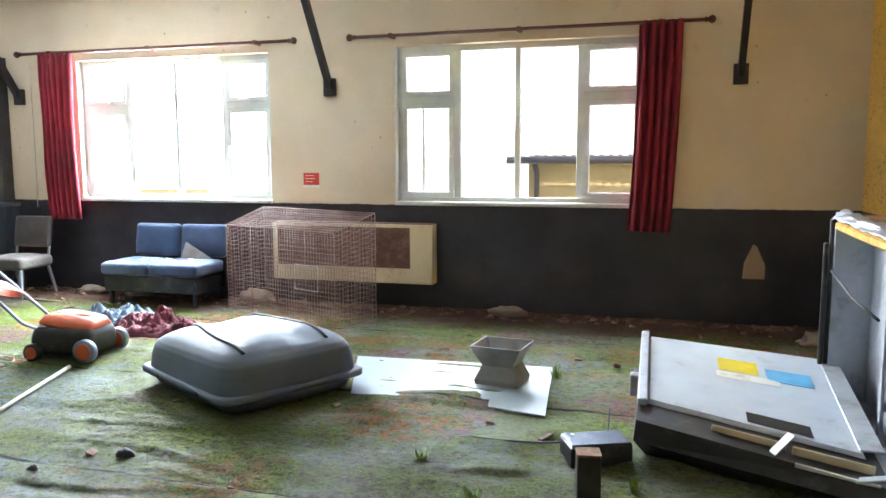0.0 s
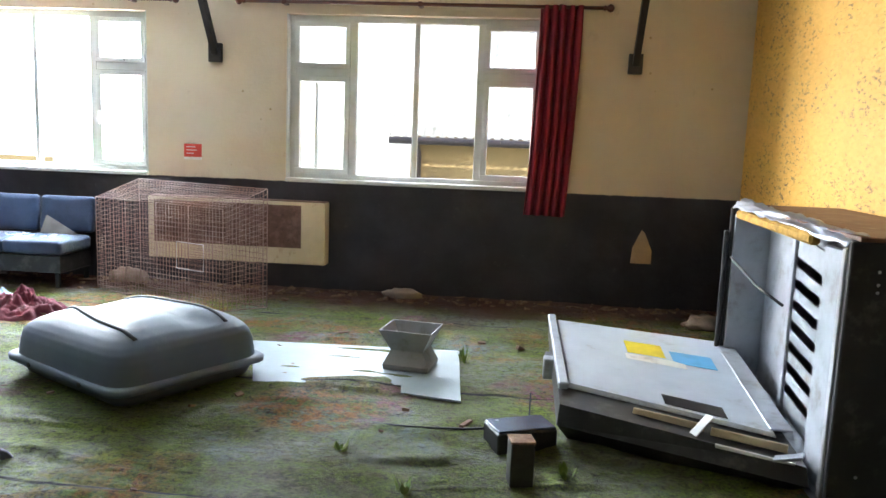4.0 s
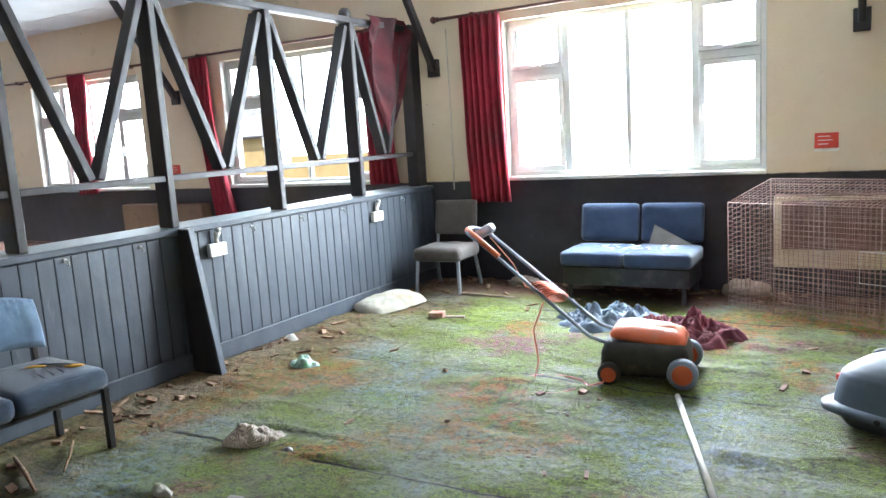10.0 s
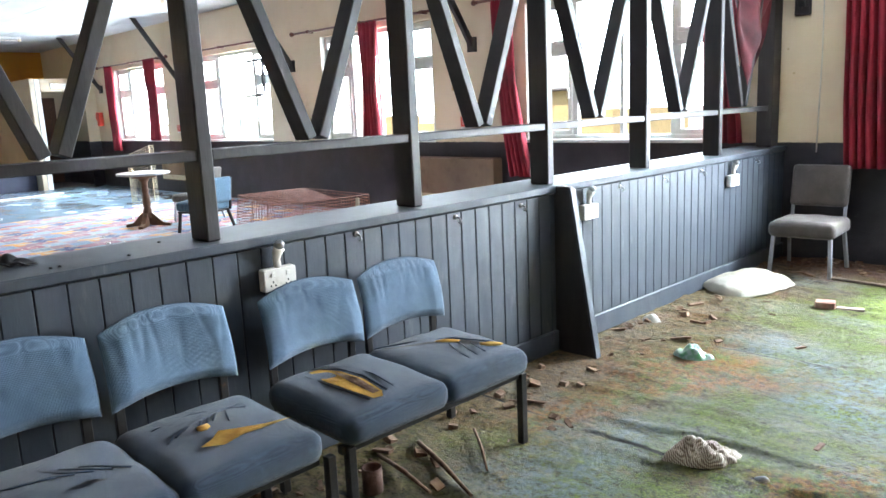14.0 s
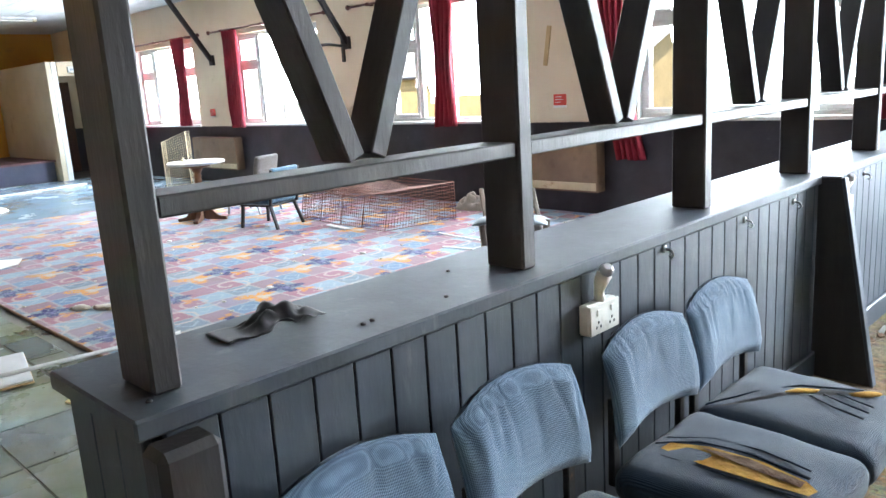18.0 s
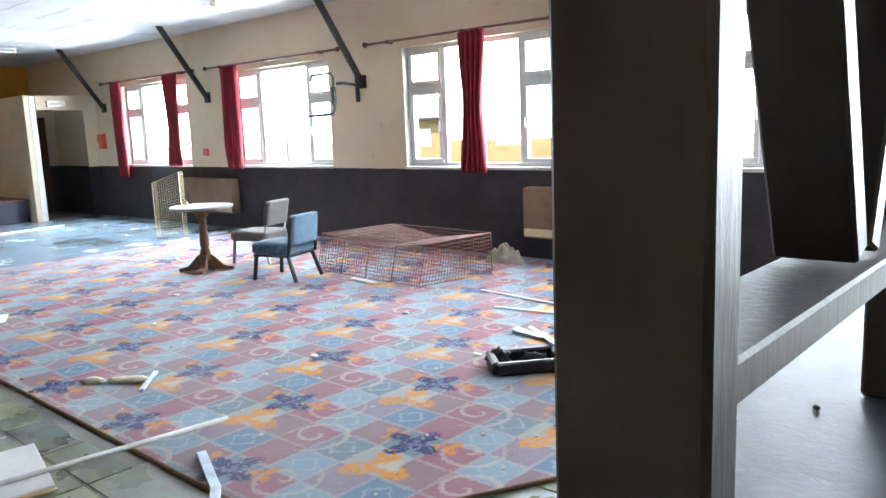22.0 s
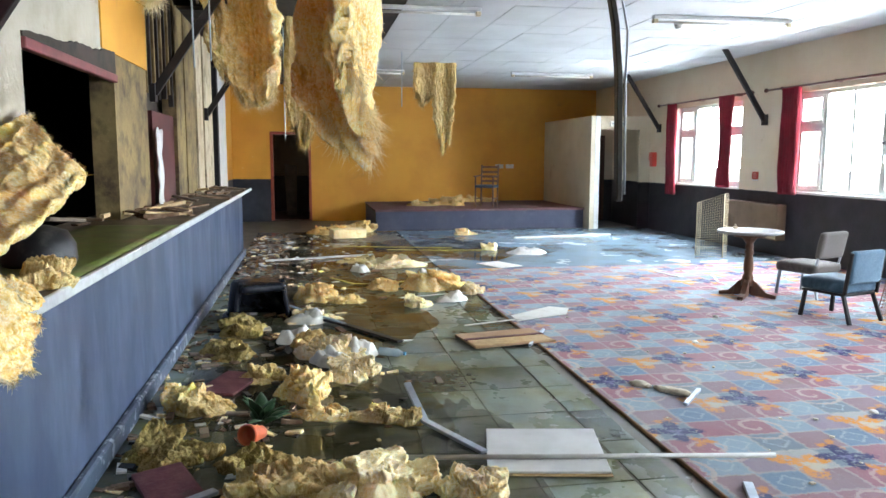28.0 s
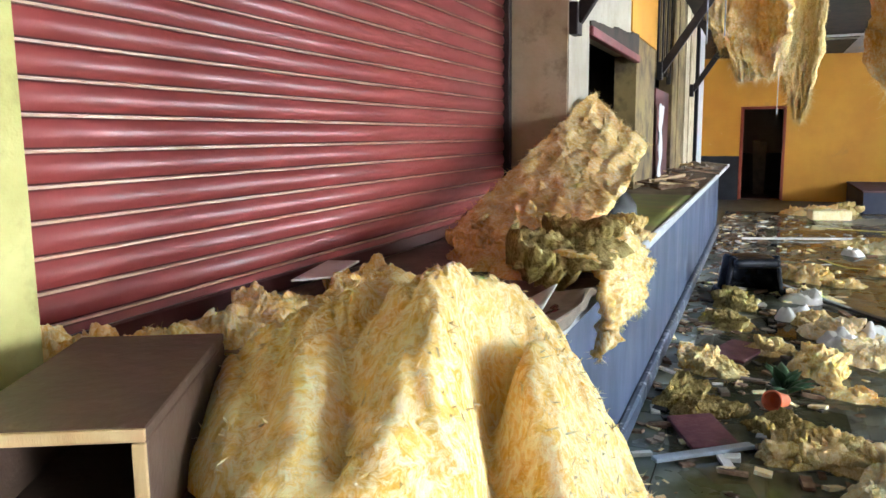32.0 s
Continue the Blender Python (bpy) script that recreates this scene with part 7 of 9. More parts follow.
# ---- hall: materials ----
def insulation_material(name, a, b, c, dark):
    """Glass wool: streaky fibres, with cream highlight and orange shadow tones mixed in by noise."""
    k = Nodes(name)
    warp = k.mix(0.06, k.pos, k.noise(9.0, 3, 0.6, colour=True), "ADD")
    n1 = k.noise(6.0, 8, 0.7, distort=0.8)
    n2 = k.noise(38.0, 7, 0.75, vec=warp, distort=1.5)
    hair = k.noise(70.0, 6, 0.75, vec=k.map(rot=(0.5, 0.3, 0.6), scale=(1, 1, 0.14), vec=warp), distort=1.0)
    col = k.mix(k.ramp(n1, 0.40, 0.58), a, b)
    col = k.mix(k.ramp(n2, 0.44, 0.62), col, c)
    col = k.mix(k.ramp(hair, 0.50, 0.64, 0, 0.85), col, c)
    col = k.mix(k.ramp(hair, 0.36, 0.46, 0.4, 0.0), col, tuple(v * 0.7 for v in a))
    col = k.mix(k.ramp(k.noise(3.1, 7, 0.7), 0.62, 0.84, 0, 0.45), col, dark)
    k.bump(k.math("ADD", k.math("MULTIPLY", hair, 0.7), k.math("ADD", k.math("MULTIPLY", n2, 0.6), k.math("MULTIPLY", k.noise(17.0, 6, 0.7, distort=1.2), 1.6))), 0.6, 0.011)
    m = k.out(col, 0.95, spec=0.05)
    k.b.inputs["Subsurface Weight"].default_value = 0.2
    k.b.inputs["Subsurface Radius"].default_value = (0.03, 0.018, 0.006)
    return m


M["insulation"] = insulation_material("insulation", (0.80, 0.42, 0.075), (0.92, 0.62, 0.19), (0.97, 0.84, 0.54), (0.50, 0.25, 0.05))
M["insulation_wet"] = insulation_material("insulation_wet", (0.52, 0.31, 0.075), (0.70, 0.48, 0.18), (0.82, 0.68, 0.38), (0.12, 0.07, 0.022))
M["insulation_pale"] = insulation_material("insulation_pale", (0.82, 0.56, 0.20), (0.92, 0.73, 0.40), (0.95, 0.86, 0.64), (0.40, 0.22, 0.06))
M["insulation_moss"] = insulation_material("insulation_moss", (0.17, 0.115, 0.034), (0.29, 0.21, 0.065), (0.54, 0.42, 0.18), (0.030, 0.022, 0.010))


def puff(p, s, seed):
    """Rounded lobes with sharp valleys between them."""
    return 3.0 * abs(nz3(p, s, seed)) - 0.7


def wool_noise(p, seed):
    """Folds and torn layers, about -1 to 1."""
    q = Vector(p) + 0.35 * Vector((nz3(p, 1.7, seed + 2), nz3(p, 1.7, seed + 31), nz3(p, 1.7, seed + 57)))
    return 0.50 * nz3(q, 0.9, seed) + 0.34 * puff(q, 1.3, seed + 9) + 0.18 * puff(q, 2.9, seed + 17) + 0.08 * puff(q, 6.0, seed + 23) + 0.04 * puff(q, 12.0, seed + 29)


def quilt(front, back, nu, nv):
    """A closed wad between two surfaces over the unit square."""
    bm = bmesh.new()
    f = [[bm.verts.new(front(i / nu, j / nv)) for j in range(nv + 1)] for i in range(nu + 1)]
    b = [[bm.verts.new(back(i / nu, j / nv)) for j in range(nv + 1)] for i in range(nu + 1)]
    for i in range(nu):
        for j in range(nv):
            bm.faces.new((f[i][j], f[i + 1][j], f[i + 1][j + 1], f[i][j + 1]))
            bm.faces.new((b[i][j], b[i][j + 1], b[i + 1][j + 1], b[i + 1][j]))
    rim = [(i, 0) for i in range(nu)] + [(nu, j) for j in range(nv)] + [(i, nv) for i in range(nu, 0, -1)] + [(0, j) for j in range(nv, 0, -1)]
    for (i, j), (k, l) in zip(rim, rim[1:] + rim[:1]):
        bm.faces.new((f[i][j], b[i][j], b[k][l], f[k][l]))
    for q in bm.faces:
        q.smooth = True
    return bm


def fibres(parent, spots, n, ln, seed, material, down=True):
    """Loose hairs of wool: thin slivers round the given spots."""
    r = random.Random(seed)
    verts, faces = [], []
    for i in range(n):
        p = Vector(r.choice(spots))
        d = Vector((r.gauss(0, 1), r.gauss(0, 1), r.gauss(0, 0.5) - (1.4 if down else -0.3))).normalized()
        s = d.cross(Vector((r.gauss(0, 1), r.gauss(0, 1), r.gauss(0, 1)))).normalized() * r.uniform(0.0006, 0.0016)
        bend = Vector((r.gauss(0, 1), r.gauss(0, 1), r.gauss(0, 1))) * ln * 0.25
        m_, q = p + d * ln * 0.5 + bend * 0.4, p + d * ln * r.uniform(0.5, 1.4) + bend
        k = len(verts)
        verts += [p - s - d * ln * 0.3, p + s - d * ln * 0.3, m_ + s, m_ - s, q]
        faces += [(k, k + 1, k + 2, k + 3), (k + 3, k + 2, k + 4)]
    me = bpy.data.meshes.new("fuzz")
    me.from_pydata(verts, [], faces)
    me.materials.append(M[material])
    ob = tagged(new("fuzz", me), "", "", "", "stuff")
    ob.parent = parent
    return ob


def hanging_wool(name, label, x, y, ztop, zbot, w, d, seed, material="insulation", yaw=0.0, taper=0.8, n=26):
    """A torn quilt of glass wool that hangs from the ceiling: thick, wide, with a ragged lower edge."""
    ln = ztop - zbot
    th = min(0.13, d * 0.45)

    def fn(u, v):
        c = 2 * u - 1
        q = (c * w / 2 * 10, 0.0, v * ln * 2.6)
        wid = (0.86 + 0.22 * math.sin(math.pi * min(1, 0.1 + v))) * (1 - (1 - taper) * v ** 2.5)
        side = 0.10 * nz3((0.0 if c < 0 else 9.0, 0, v * ln * 3.5), 1, seed) + 0.05 * nz3((0.0 if c < 0 else 5.0, 0, v * ln * 11), 1, seed + 3)
        # tongues of different length along the torn lower edge
        cut = 0.10 + 0.16 * nz3((c * 1.2, 0, 0), 1, seed + 11) + 0.12 * nz3((c * 3.6, 0, 0), 1, seed + 14) + 0.06 * nz3((c * 9, 0, 0), 1, seed + 15) + 0.22 * c * c
        z = ztop - ln * v * (1 - max(0.0, cut) * v * v)
        curl = d * 0.5 * math.cos(c * 1.9) + 0.30 * d * nz3((c * 0.9, 0, v * ln * 1.4), 1, seed + 6)
        return Vector((w / 2 * c * wid + w * side * abs(c) + 0.06 * w * math.sin(4 * v + seed), curl + 0.42 * th * wool_noise(q, seed), z))

    def behind(u, v):
        e = min(1.0, 6 * min(u, 1 - u, 1 - v) + 0.08)
        p = fn(u, v)
        return p + Vector((0, -th * 1.25 * e ** 0.5 - 0.25 * th * e * wool_noise((p.x * 10 + 3, 1, p.z * 2.6), seed + 4), 0))
    bm = quilt(fn, behind, 64, 110)
    g = thing(name, label, "insulation", pose(x, y, 0, 0, 0, yaw), "hanging insulation")
    part("wool", bm, material, g)
    r = random.Random(int(seed * 100))
    pale = "insulation_pale" if material == "insulation" else material
    fibres(g, [fn(r.random(), 1 - 0.10 * r.random()) for i in range(420)], 2600, 0.085, int(seed), pale)
    fibres(g, [fn(r.choice((0.0, 1.0)), r.random()) for i in range(300)], 900, 0.034, int(seed) + 50, material)
    fibres(g, [fn(r.random(), r.random()) for i in range(700)], 1100, 0.04, int(seed) + 90, pale)
    return g


hanging_wool("hanging_insulation", "long yellow glass wool quilt hanging down, its end frayed", -9.72, 0.22, CEIL + 0.02, 1.40, 0.40, 0.34, 2.0, yaw=30, taper=0.75)
hanging_wool("hanging_insulation", "torn yellow glass wool hanging over the bar", -13.8, -0.47, CEIL + 0.25, 1.88, 0.66, 0.40, 5.0, yaw=60)
hanging_wool("hanging_insulation", "torn yellow glass wool hanging over the bar", -15.1, -0.65, CEIL + 0.25, 2.0, 0.75, 0.4, 11.0, yaw=80)
hanging_wool("hanging_insulation", "narrow dull strip of glass wool hanging down", -15.87, -0.02, CEIL + 0.02, 1.48, 0.42, 0.18, 7.0, "insulation_wet", 80)
hanging_wool("hanging_insulation", "brown stained glass wool hanging before the stage", -19.95, 2.50, CEIL + 0.02, 1.60, 0.40, 0.22, 9.0, "insulation_wet", 80)
hanging_wool("hanging_insulation", "brown stained flap of glass wool under the ceiling", -20.0, 2.15, CEIL + 0.02, 2.45, 0.45, 0.25, 13.0, "insulation_wet", 80)
hanging_wool("hanging_insulation", "short tuft of yellow glass wool above the bar opening", -11.66, -1.05, CEIL + 0.3, 2.47, 0.42, 0.28, 15.0, yaw=10)


def wool_flake(w, h, th, seed):
    """A torn, curled piece of quilt about its own middle."""
    def f(u, v):
        a, b = 2 * u - 1, 2 * v - 1
        rag = 1 + 0.22 * nz3((a * 1.4, b * 1.4, 0), 1, seed) + 0.14 * nz3((a * 4, b * 4, 0), 1, seed + 3)
        x, y = a * w / 2 * rag * (1 - 0.14 * b * b), b * h / 2 * rag * (1 - 0.14 * a * a)
        z = 0.12 * h * nz3((a * 0.9, b * 0.9, 0), 1, seed + 6) + 0.12 * h * (a * a * nz3((seed, 0, 0), 3.1) + b * b * nz3((0, seed, 0), 3.7))
        return Vector((x, y, z + 0.45 * th * wool_noise((x * 10, y * 18, 0), seed)))

    def g(u, v):
        e = min(1.0, 5 * min(u, 1 - u, v, 1 - v) + 0.06)
        return f(u, v) - Vector((0, 0, th * e ** 0.5))
    return quilt(f, g, 34, 34)


def wool_clump(x, y, rx, ry, rz, seed, material="insulation", yaw=0.0, z=0.0, label="torn clump of yellow glass wool on the wet floor", fuzz=120):
    """A crumpled heap with a ragged outline, and torn flakes of quilt lying on it."""
    def fn(u, v):
        a, r = u * 2 * math.pi, v
        c, s_ = math.cos(a), math.sin(a)
        out = 1 + 0.32 * nz3((c, s_, 0), 1.4, seed) + 0.22 * nz3((c, s_, 0), 3.6, seed + 2) + 0.12 * nz3((c, s_, 0), 9.0, seed + 4)
        px, py = rx * out * r * c, ry * out * r * s_
        dome = max(0.0, 1 - r ** 2.4)
        n_ = 0.8 * wool_noise((px * 8, py * 12, 0), seed) + 0.6 * nz3((px * 5, py * 5, 0), 1, seed + 8)
        return Vector((px, py, max(-0.002, rz * dome ** 0.7 * (0.60 + 0.55 * n_) + 0.006 * dome * puff((px, py, 0), 60, seed))))
    g = thing("insulation_clump", label, "insulation", pose(x, y, z, 0, 0, yaw), "fallen insulation")
    near_ = x > -13
    part("wool", sheet(fn, 110 if near_ else 64, 44 if near_ else 26), material, g)
    r = random.Random(int(seed * 31))
    for i in range(7 if rz > 0.1 else 4):
        u, v = r.random(), r.uniform(0.15, 0.75)
        p = fn(u, v)
        sz = r.uniform(0.35, 0.75) * min(rx, ry) + 0.05
        fk = part("flake", wool_flake(sz * 1.5, sz, 0.05 + 0.04 * r.random(), seed + i * 3.3), material, g)
        fk.matrix_basis = pose(p.x, p.y, max(0.02, p.z) + 0.008, r.uniform(-26, 26), r.uniform(-26, 26), r.uniform(0, 360))
    rim_ = [fn(r.random(), r.uniform(0.3, 0.95)) for i in range(300)]
    fibres(g, rim_, 420 if near_ else 100, 0.016, int(seed * 7), material, down=False)
    return g


# ---- hall: tables and chairs ----
M["table_wood"] = mat("table_wood", (0.15, 0.065, 0.03), 0.45, col2=(0.10, 0.04, 0.02), scale=7, stretch=(2, 2, 0.5), bump=0.1, bump_scale=50, dirt=(0.22, 0.16, 0.11), dirt_scale=8)
M["table_top"] = mat("table_top", (0.30, 0.30, 0.32), 0.35, col2=(0.24, 0.23, 0.23), scale=5, dirt=(0.42, 0.42, 0.42), dirt_scale=5)
tb = thing("pedestal_table", "round wooden pub table on a turned pedestal with a cross foot", "table", pose(-13.78, 4.83, 0.008))
part("tabletop", lathe([(0.30, 0.70), (0.335, 0.705), (0.345, 0.715), (0.345, 0.73), (0.335, 0.738)], 32), "table_top", tb, "dusty grey round top")
part("apron", lathe([(0.16, 0.665), (0.17, 0.67), (0.17, 0.699)], 20), "table_wood", tb)
part("pedestal", lathe([(0.07, 0.12), (0.06, 0.22), (0.045, 0.26), (0.055, 0.30), (0.05, 0.40), (0.04, 0.46), (0.05, 0.50), (0.036, 0.53), (0.048, 0.56), (0.036, 0.585), (0.05, 0.61), (0.09, 0.664)], 16), "table_wood", tb)
for a in range(4):
    f1 = ngon_prism([(0.04, 0.02), (0.30, 0.0), (0.30, 0.035), (0.20, 0.055), (0.10, 0.16), (0.05, 0.20)], "y", -0.028, 0.028)
    part("foot", f1, "table_wood", tb).matrix_basis = pose(0, 0, 0, 0, 0, 45 + a * 90)
cup = thing("small_jar", "small cream jar with a stopper on the round table", "jar", pose(-13.95, 4.75, 0.747))
part("body", lathe([(0.02, 0), (0.035, 0.005), (0.03, 0.02), (0.012, 0.03)], 14), "cream_metal", cup)
part("stopper", lathe([(0.012, 0.031), (0.014, 0.045), (0.006, 0.055)], 10), "cream_metal", cup)


def club_chair(label, cloth, m):
    """Low upholstered chair with splayed black legs that faces -y."""
    c = thing("club_chair", label, "chair", m, "club chairs")
    p = part("seat", cushion(0.50, 0.50, 0.14, 0.04, 0.02, 4.0), cloth, c)
    p.matrix_basis = pose(0, -0.02, 0.31)
    b = part("backrest", cushion(0.46, 0.36, 0.06, 0.028, 0.012, 6.0), cloth, c)
    b.matrix_basis = pose(0, 0.245, 0.42, 84, 0, 0) @ pose(0, 0.18, -0.03)
    part("seat_rail", box(-0.235, 0.235, -0.25, 0.22, 0.285, 0.309, 0.004), "black_timber", c)
    for sx in (-1, 1):
        part("leg", bar_between((sx * 0.215, -0.22, 0.30), (sx * 0.235, -0.25, 0.0), 0.034, 0.034, 0.004), "black_timber", c)
        part("leg", bar_between((sx * 0.215, 0.20, 0.30), (sx * 0.235, 0.30, 0.0), 0.034, 0.034, 0.004), "black_timber", c)
        part("back_post", bar_between((sx * 0.237, 0.225, 0.30), (sx * 0.237, 0.285, 0.76), 0.024, 0.036, 0.004), "black_timber", c)
    return c


club_chair("blue upholstered low chair with black splayed legs", "teal_cloth", pose(-12.60, 5.06, 0.008, 0, 0, -74) @ Matrix.Diagonal((0.96, 0.96, 0.88, 1)))
side_chair("side_chair", "dusty grey upholstered chair beside the pub table", "grey_cloth", pose(-13.76, 5.55, 0.008, 0, 0, -70) @ Matrix.Diagonal((1, 1, 0.88, 1)), leg="grey_metal")
cg2, _q = wire_cage("wire_cage", "rusty wire mesh cage lying flat on the carpet, its top sagging", ((-12.62, 5.50), (-11.02, 5.42), (-10.84, 6.32), (-12.45, 6.42)), 0.42, 0.42, pose(0, 0, 0.008), sag=0.10, lean=0.12, wire="rust_red_wire", r=0.0027)
solo("cloth_rag", heap_cloth(0.25, 0.16, 0.12, 5.5, 30, 24), "pillow_cloth", "dirty cream rag heaped by the wall", "rag", pose(-11.15, 6.95, 0.008))
wp = thing("wire_guard", "pale wire mesh guard standing on the floor", "panel", pose(-17.0, 6.16, 0.008, 0, 0, 35))
bm = wire_quad((-0.22, 0, 0.0), (0.22, 0, 0.0), (0.22, 0, 0.98), (-0.22, 0, 0.82), 12, 24, 0.0022)
part("mesh", bm, "cream_metal", wp)
part("frame", tube([(-0.22, 0, 0.0), (0.22, 0, 0.0), (0.22, 0, 0.98), (-0.22, 0, 0.82)], 0.009, seg=6, closed=True), "cream_metal", wp)
for s in (-1, 1):
    part("side_mesh", wire_quad((s * 0.22, 0.0, 0.0), (s * 0.22, 0.14, 0.0), (s * 0.22, 0.14, 0.9 + 0.08 * s), (s * 0.22, 0.0, 0.9 + 0.08 * s), 4, 24, 0.0022), "cream_metal", wp)

# upturned chair by the half wall
up = thing("upturned_chair", "grey upholstered wooden chair tipped over onto its back", "chair", pose(-8.58, 4.56, 0.008, 0, 0, 29))
p = part("seat", cushion(0.45, 0.44, 0.075, 0.03, 0.008, 7.0), "grey_cloth", up, "dull grey vinyl seat")
p.matrix_basis = pose(0, 0.02, 0.0, 91, 0, 0) @ pose(0, 0.225, 0.0)


def back_pad(u, v):
    """Curved top pad bridging the two posts."""
    a_ = (2 * u - 1)
    w = 2 * math.pi * v
    return Vector((0.02 + 0.27 * a_, -0.13 - 0.07 * (1 - a_ * a_) + 0.115 * math.cos(w), 0.475 + 0.045 * (1 - a_ * a_) + 0.028 * math.sin(w) * min(1.0, 8 * min(u, 1 - u) + 0.25)))


part("backrest", sheet(back_pad, 24, 16), "pale_vinyl", up, "pale blue grey curved top pad")
for sx, fx in ((-0.20, -0.13), (0.28, 0.23)):
    part("back_post", bar_between((fx, -0.26, 0.0), (sx, -0.15, 0.50), 0.042, 0.03, 0.006), "weathered_wood", up)
for sx in (-0.20, 0.20):
    part("leg", bar_between((sx, 0.04, 0.44), (sx - 0.09, 0.30, 0.66), 0.034, 0.03, 0.005), "weathered_wood", up)
part("stretcher", bar_between((-0.14, -0.235, 0.03), (-0.18, 0.0, 0.03), 0.022, 0.022, 0.003), "black_metal", up)
part("stretcher", bar_between((0.225, -0.20, 0.03), (0.20, 0.0, 0.03), 0.022, 0.022, 0.003), "black_metal", up)
fr_ = thing("melted_crate", "burnt black plastic frame lying on the carpet", "frame", pose(-8.79, 4.03, 0.01, 0, 0, 48))
for a, b in (((-0.21, -0.13), (0.21, -0.13)), ((-0.21, 0.13), (0.21, 0.13)), ((-0.21, -0.13), (-0.21, 0.13)), ((0.21, -0.13), (0.21, 0.13))):
    part("rail", bar_between((*a, 0.04), (*b, 0.045), 0.05, 0.08, 0.012), "black_plastic", fr_)
part("melted_lump", blob(0.09, 0.05, 0.05, 3.0, 0.5), "black_plastic", fr_).matrix_basis = pose(0.06, 0.06, 0.0)
part("melted_lump", blob(0.07, 0.05, 0.06, 6.0, 0.5), "black_plastic", fr_).matrix_basis = pose(-0.16, 0.08, 0.02)
M["strip_metal"] = mat("strip_metal", (0.50, 0.58, 0.68), 0.3, 0.6, col2=(0.36, 0.42, 0.5), scale=12)


def metal_strip(pts, w=0.035, label="bent bright metal ceiling strip on the floor", material="strip_metal", h=0.02):
    bm = bmesh.new()
    for a, b in zip(pts, pts[1:]):
        bar_between(a, b, w, h, 0.003, bm, ext=0.004)
    return solo("metal_strip", bm, material, label, "strip", group="fallen ceiling strips")


metal_strip([(-9.27, 4.76, 0.022), (-8.88, 4.50, 0.022)])
metal_strip([(-9.33, 4.66, 0.021), (-9.05, 4.60, 0.021)], 0.06)
metal_strip([(-9.28, 2.06, 0.022), (-8.90, 1.90, 0.022), (-8.55, 1.66, 0.015)], 0.045)
metal_strip([(-8.60, 1.78, 0.02), (-7.75, 2.02, 0.022)], 0.03, "thin pale metal strip on the carpet edge", "white_paint")
metal_strip([(-7.75, 2.02, 0.022), (-7.66, 1.92, 0.022)], 0.03, "thin pale metal strip on the carpet edge", "white_paint")
wool_clump(-7.95, 1.68, 0.24, 0.11, 0.07, 31.0, "insulation_pale")
metal_strip([(-10.66, 2.56, 0.022), (-10.40, 2.33, 0.022)], 0.03)
M["polystyrene"] = mat("polystyrene", (0.66, 0.62, 0.52), 0.85, col2=(0.45, 0.38, 0.28), scale=20, bump=0.5, bump_scale=90)
for x, y, s, r in ((-10.85, 2.24, 0.08, 5.0), (-10.66, 2.40, 0.11, 8.0), (-10.72, 2.34, 0.07, 9.0)):
    solo("crumbled_board", blob(s, s * 0.5, 0.022, r, 0.4, 2.6, 3), "polystyrene", "crumbled lump of ceiling board on the carpet", "debris", pose(x, y, 0.01, 0, 0, 35), "crumbled board")
for x, y in ((-10.1, 3.4), (-9.2, 4.05), (-11.9, 3.2), (-10.4, 4.6), (-12.8, 3.9)):
    solo("litter", blob(0.035, 0.025, 0.012, x + y, 0.4, 2.5, 2), "white_plastic", "small pale scrap on the carpet", "litter", pose(x, y, 0.01), "scraps on the carpet")
metal_strip([(-11.9, 5.35, 0.021), (-11.5, 5.30, 0.021)], 0.07, "flat pale plastic strip on the carpet", "white_plastic", 0.008)
for i, (a, b) in enumerate((((-10.4, 5.6, 0.021), (-9.5, 5.5, 0.021)), ((-9.9, 5.15, 0.021), (-9.0, 5.3, 0.021)), ((-15.2, 5.2, 0.021), (-14.7, 5.0, 0.021)), ((-15.6, 4.6, 0.021), (-15.1, 4.7, 0.021)))):
    metal_strip([a, b], 0.03, "thin pale strip lying on the carpet", "white_paint", 0.008)

# wall fittings in the hall
M["dark_steel"] = mat("dark_steel", (0.10, 0.10, 0.105), 0.45, 0.3, col2=(0.06, 0.06, 0.065), scale=9)
tv = thing("tv_bracket", "empty grey television bracket on the wall", "bracket", pose(-13.75, WALL_N, 2.0))
part("wall_plate", box(-0.03, 0.03, -0.03, -0.001, -0.12, 0.28, 0.004), "black_metal", tv)
part("arm", tube([(0.0, -0.02, 0.1), (0.05, -0.30, 0.12), (0.18, -0.52, 0.10)], 0.02), "dark_steel", tv)
part("cradle", tube([(-0.30, -0.55, 0.16), (-0.28, -0.55, 0.23), (0.14, -0.58, 0.23), (0.18, -0.58, 0.18), (0.18, -0.58, -0.22), (0.14, -0.58, -0.27), (-0.34, -0.60, -0.29)], 0.018), "dark_steel", tv)
part("cradle_pad", box(0.155, 0.205, -0.605, -0.555, -0.16, 0.06, 0.006), "black_plastic", tv)
part("shelf_bar", box(-0.36, 0.16, -0.63, -0.57, -0.30, -0.275, 0.004), "dark_steel", tv)
solo("wall_slat", bar_between((-10.24, WALL_N - 0.012, 1.62), (-10.17, WALL_N - 0.012, 2.04), 0.055, 0.018, 0.003), "pale_wood", "bare wooden slat fixed to the wall", "slat")
al = thing("fire_extinguisher", "red fire extinguisher box on the wall", "extinguisher", pose(-21.3, WALL_N, 1.50))
part("body", box(-0.07, 0.07, -0.10, -0.001, -0.16, 0.14, 0.02, seg=2), "sign_red", al)
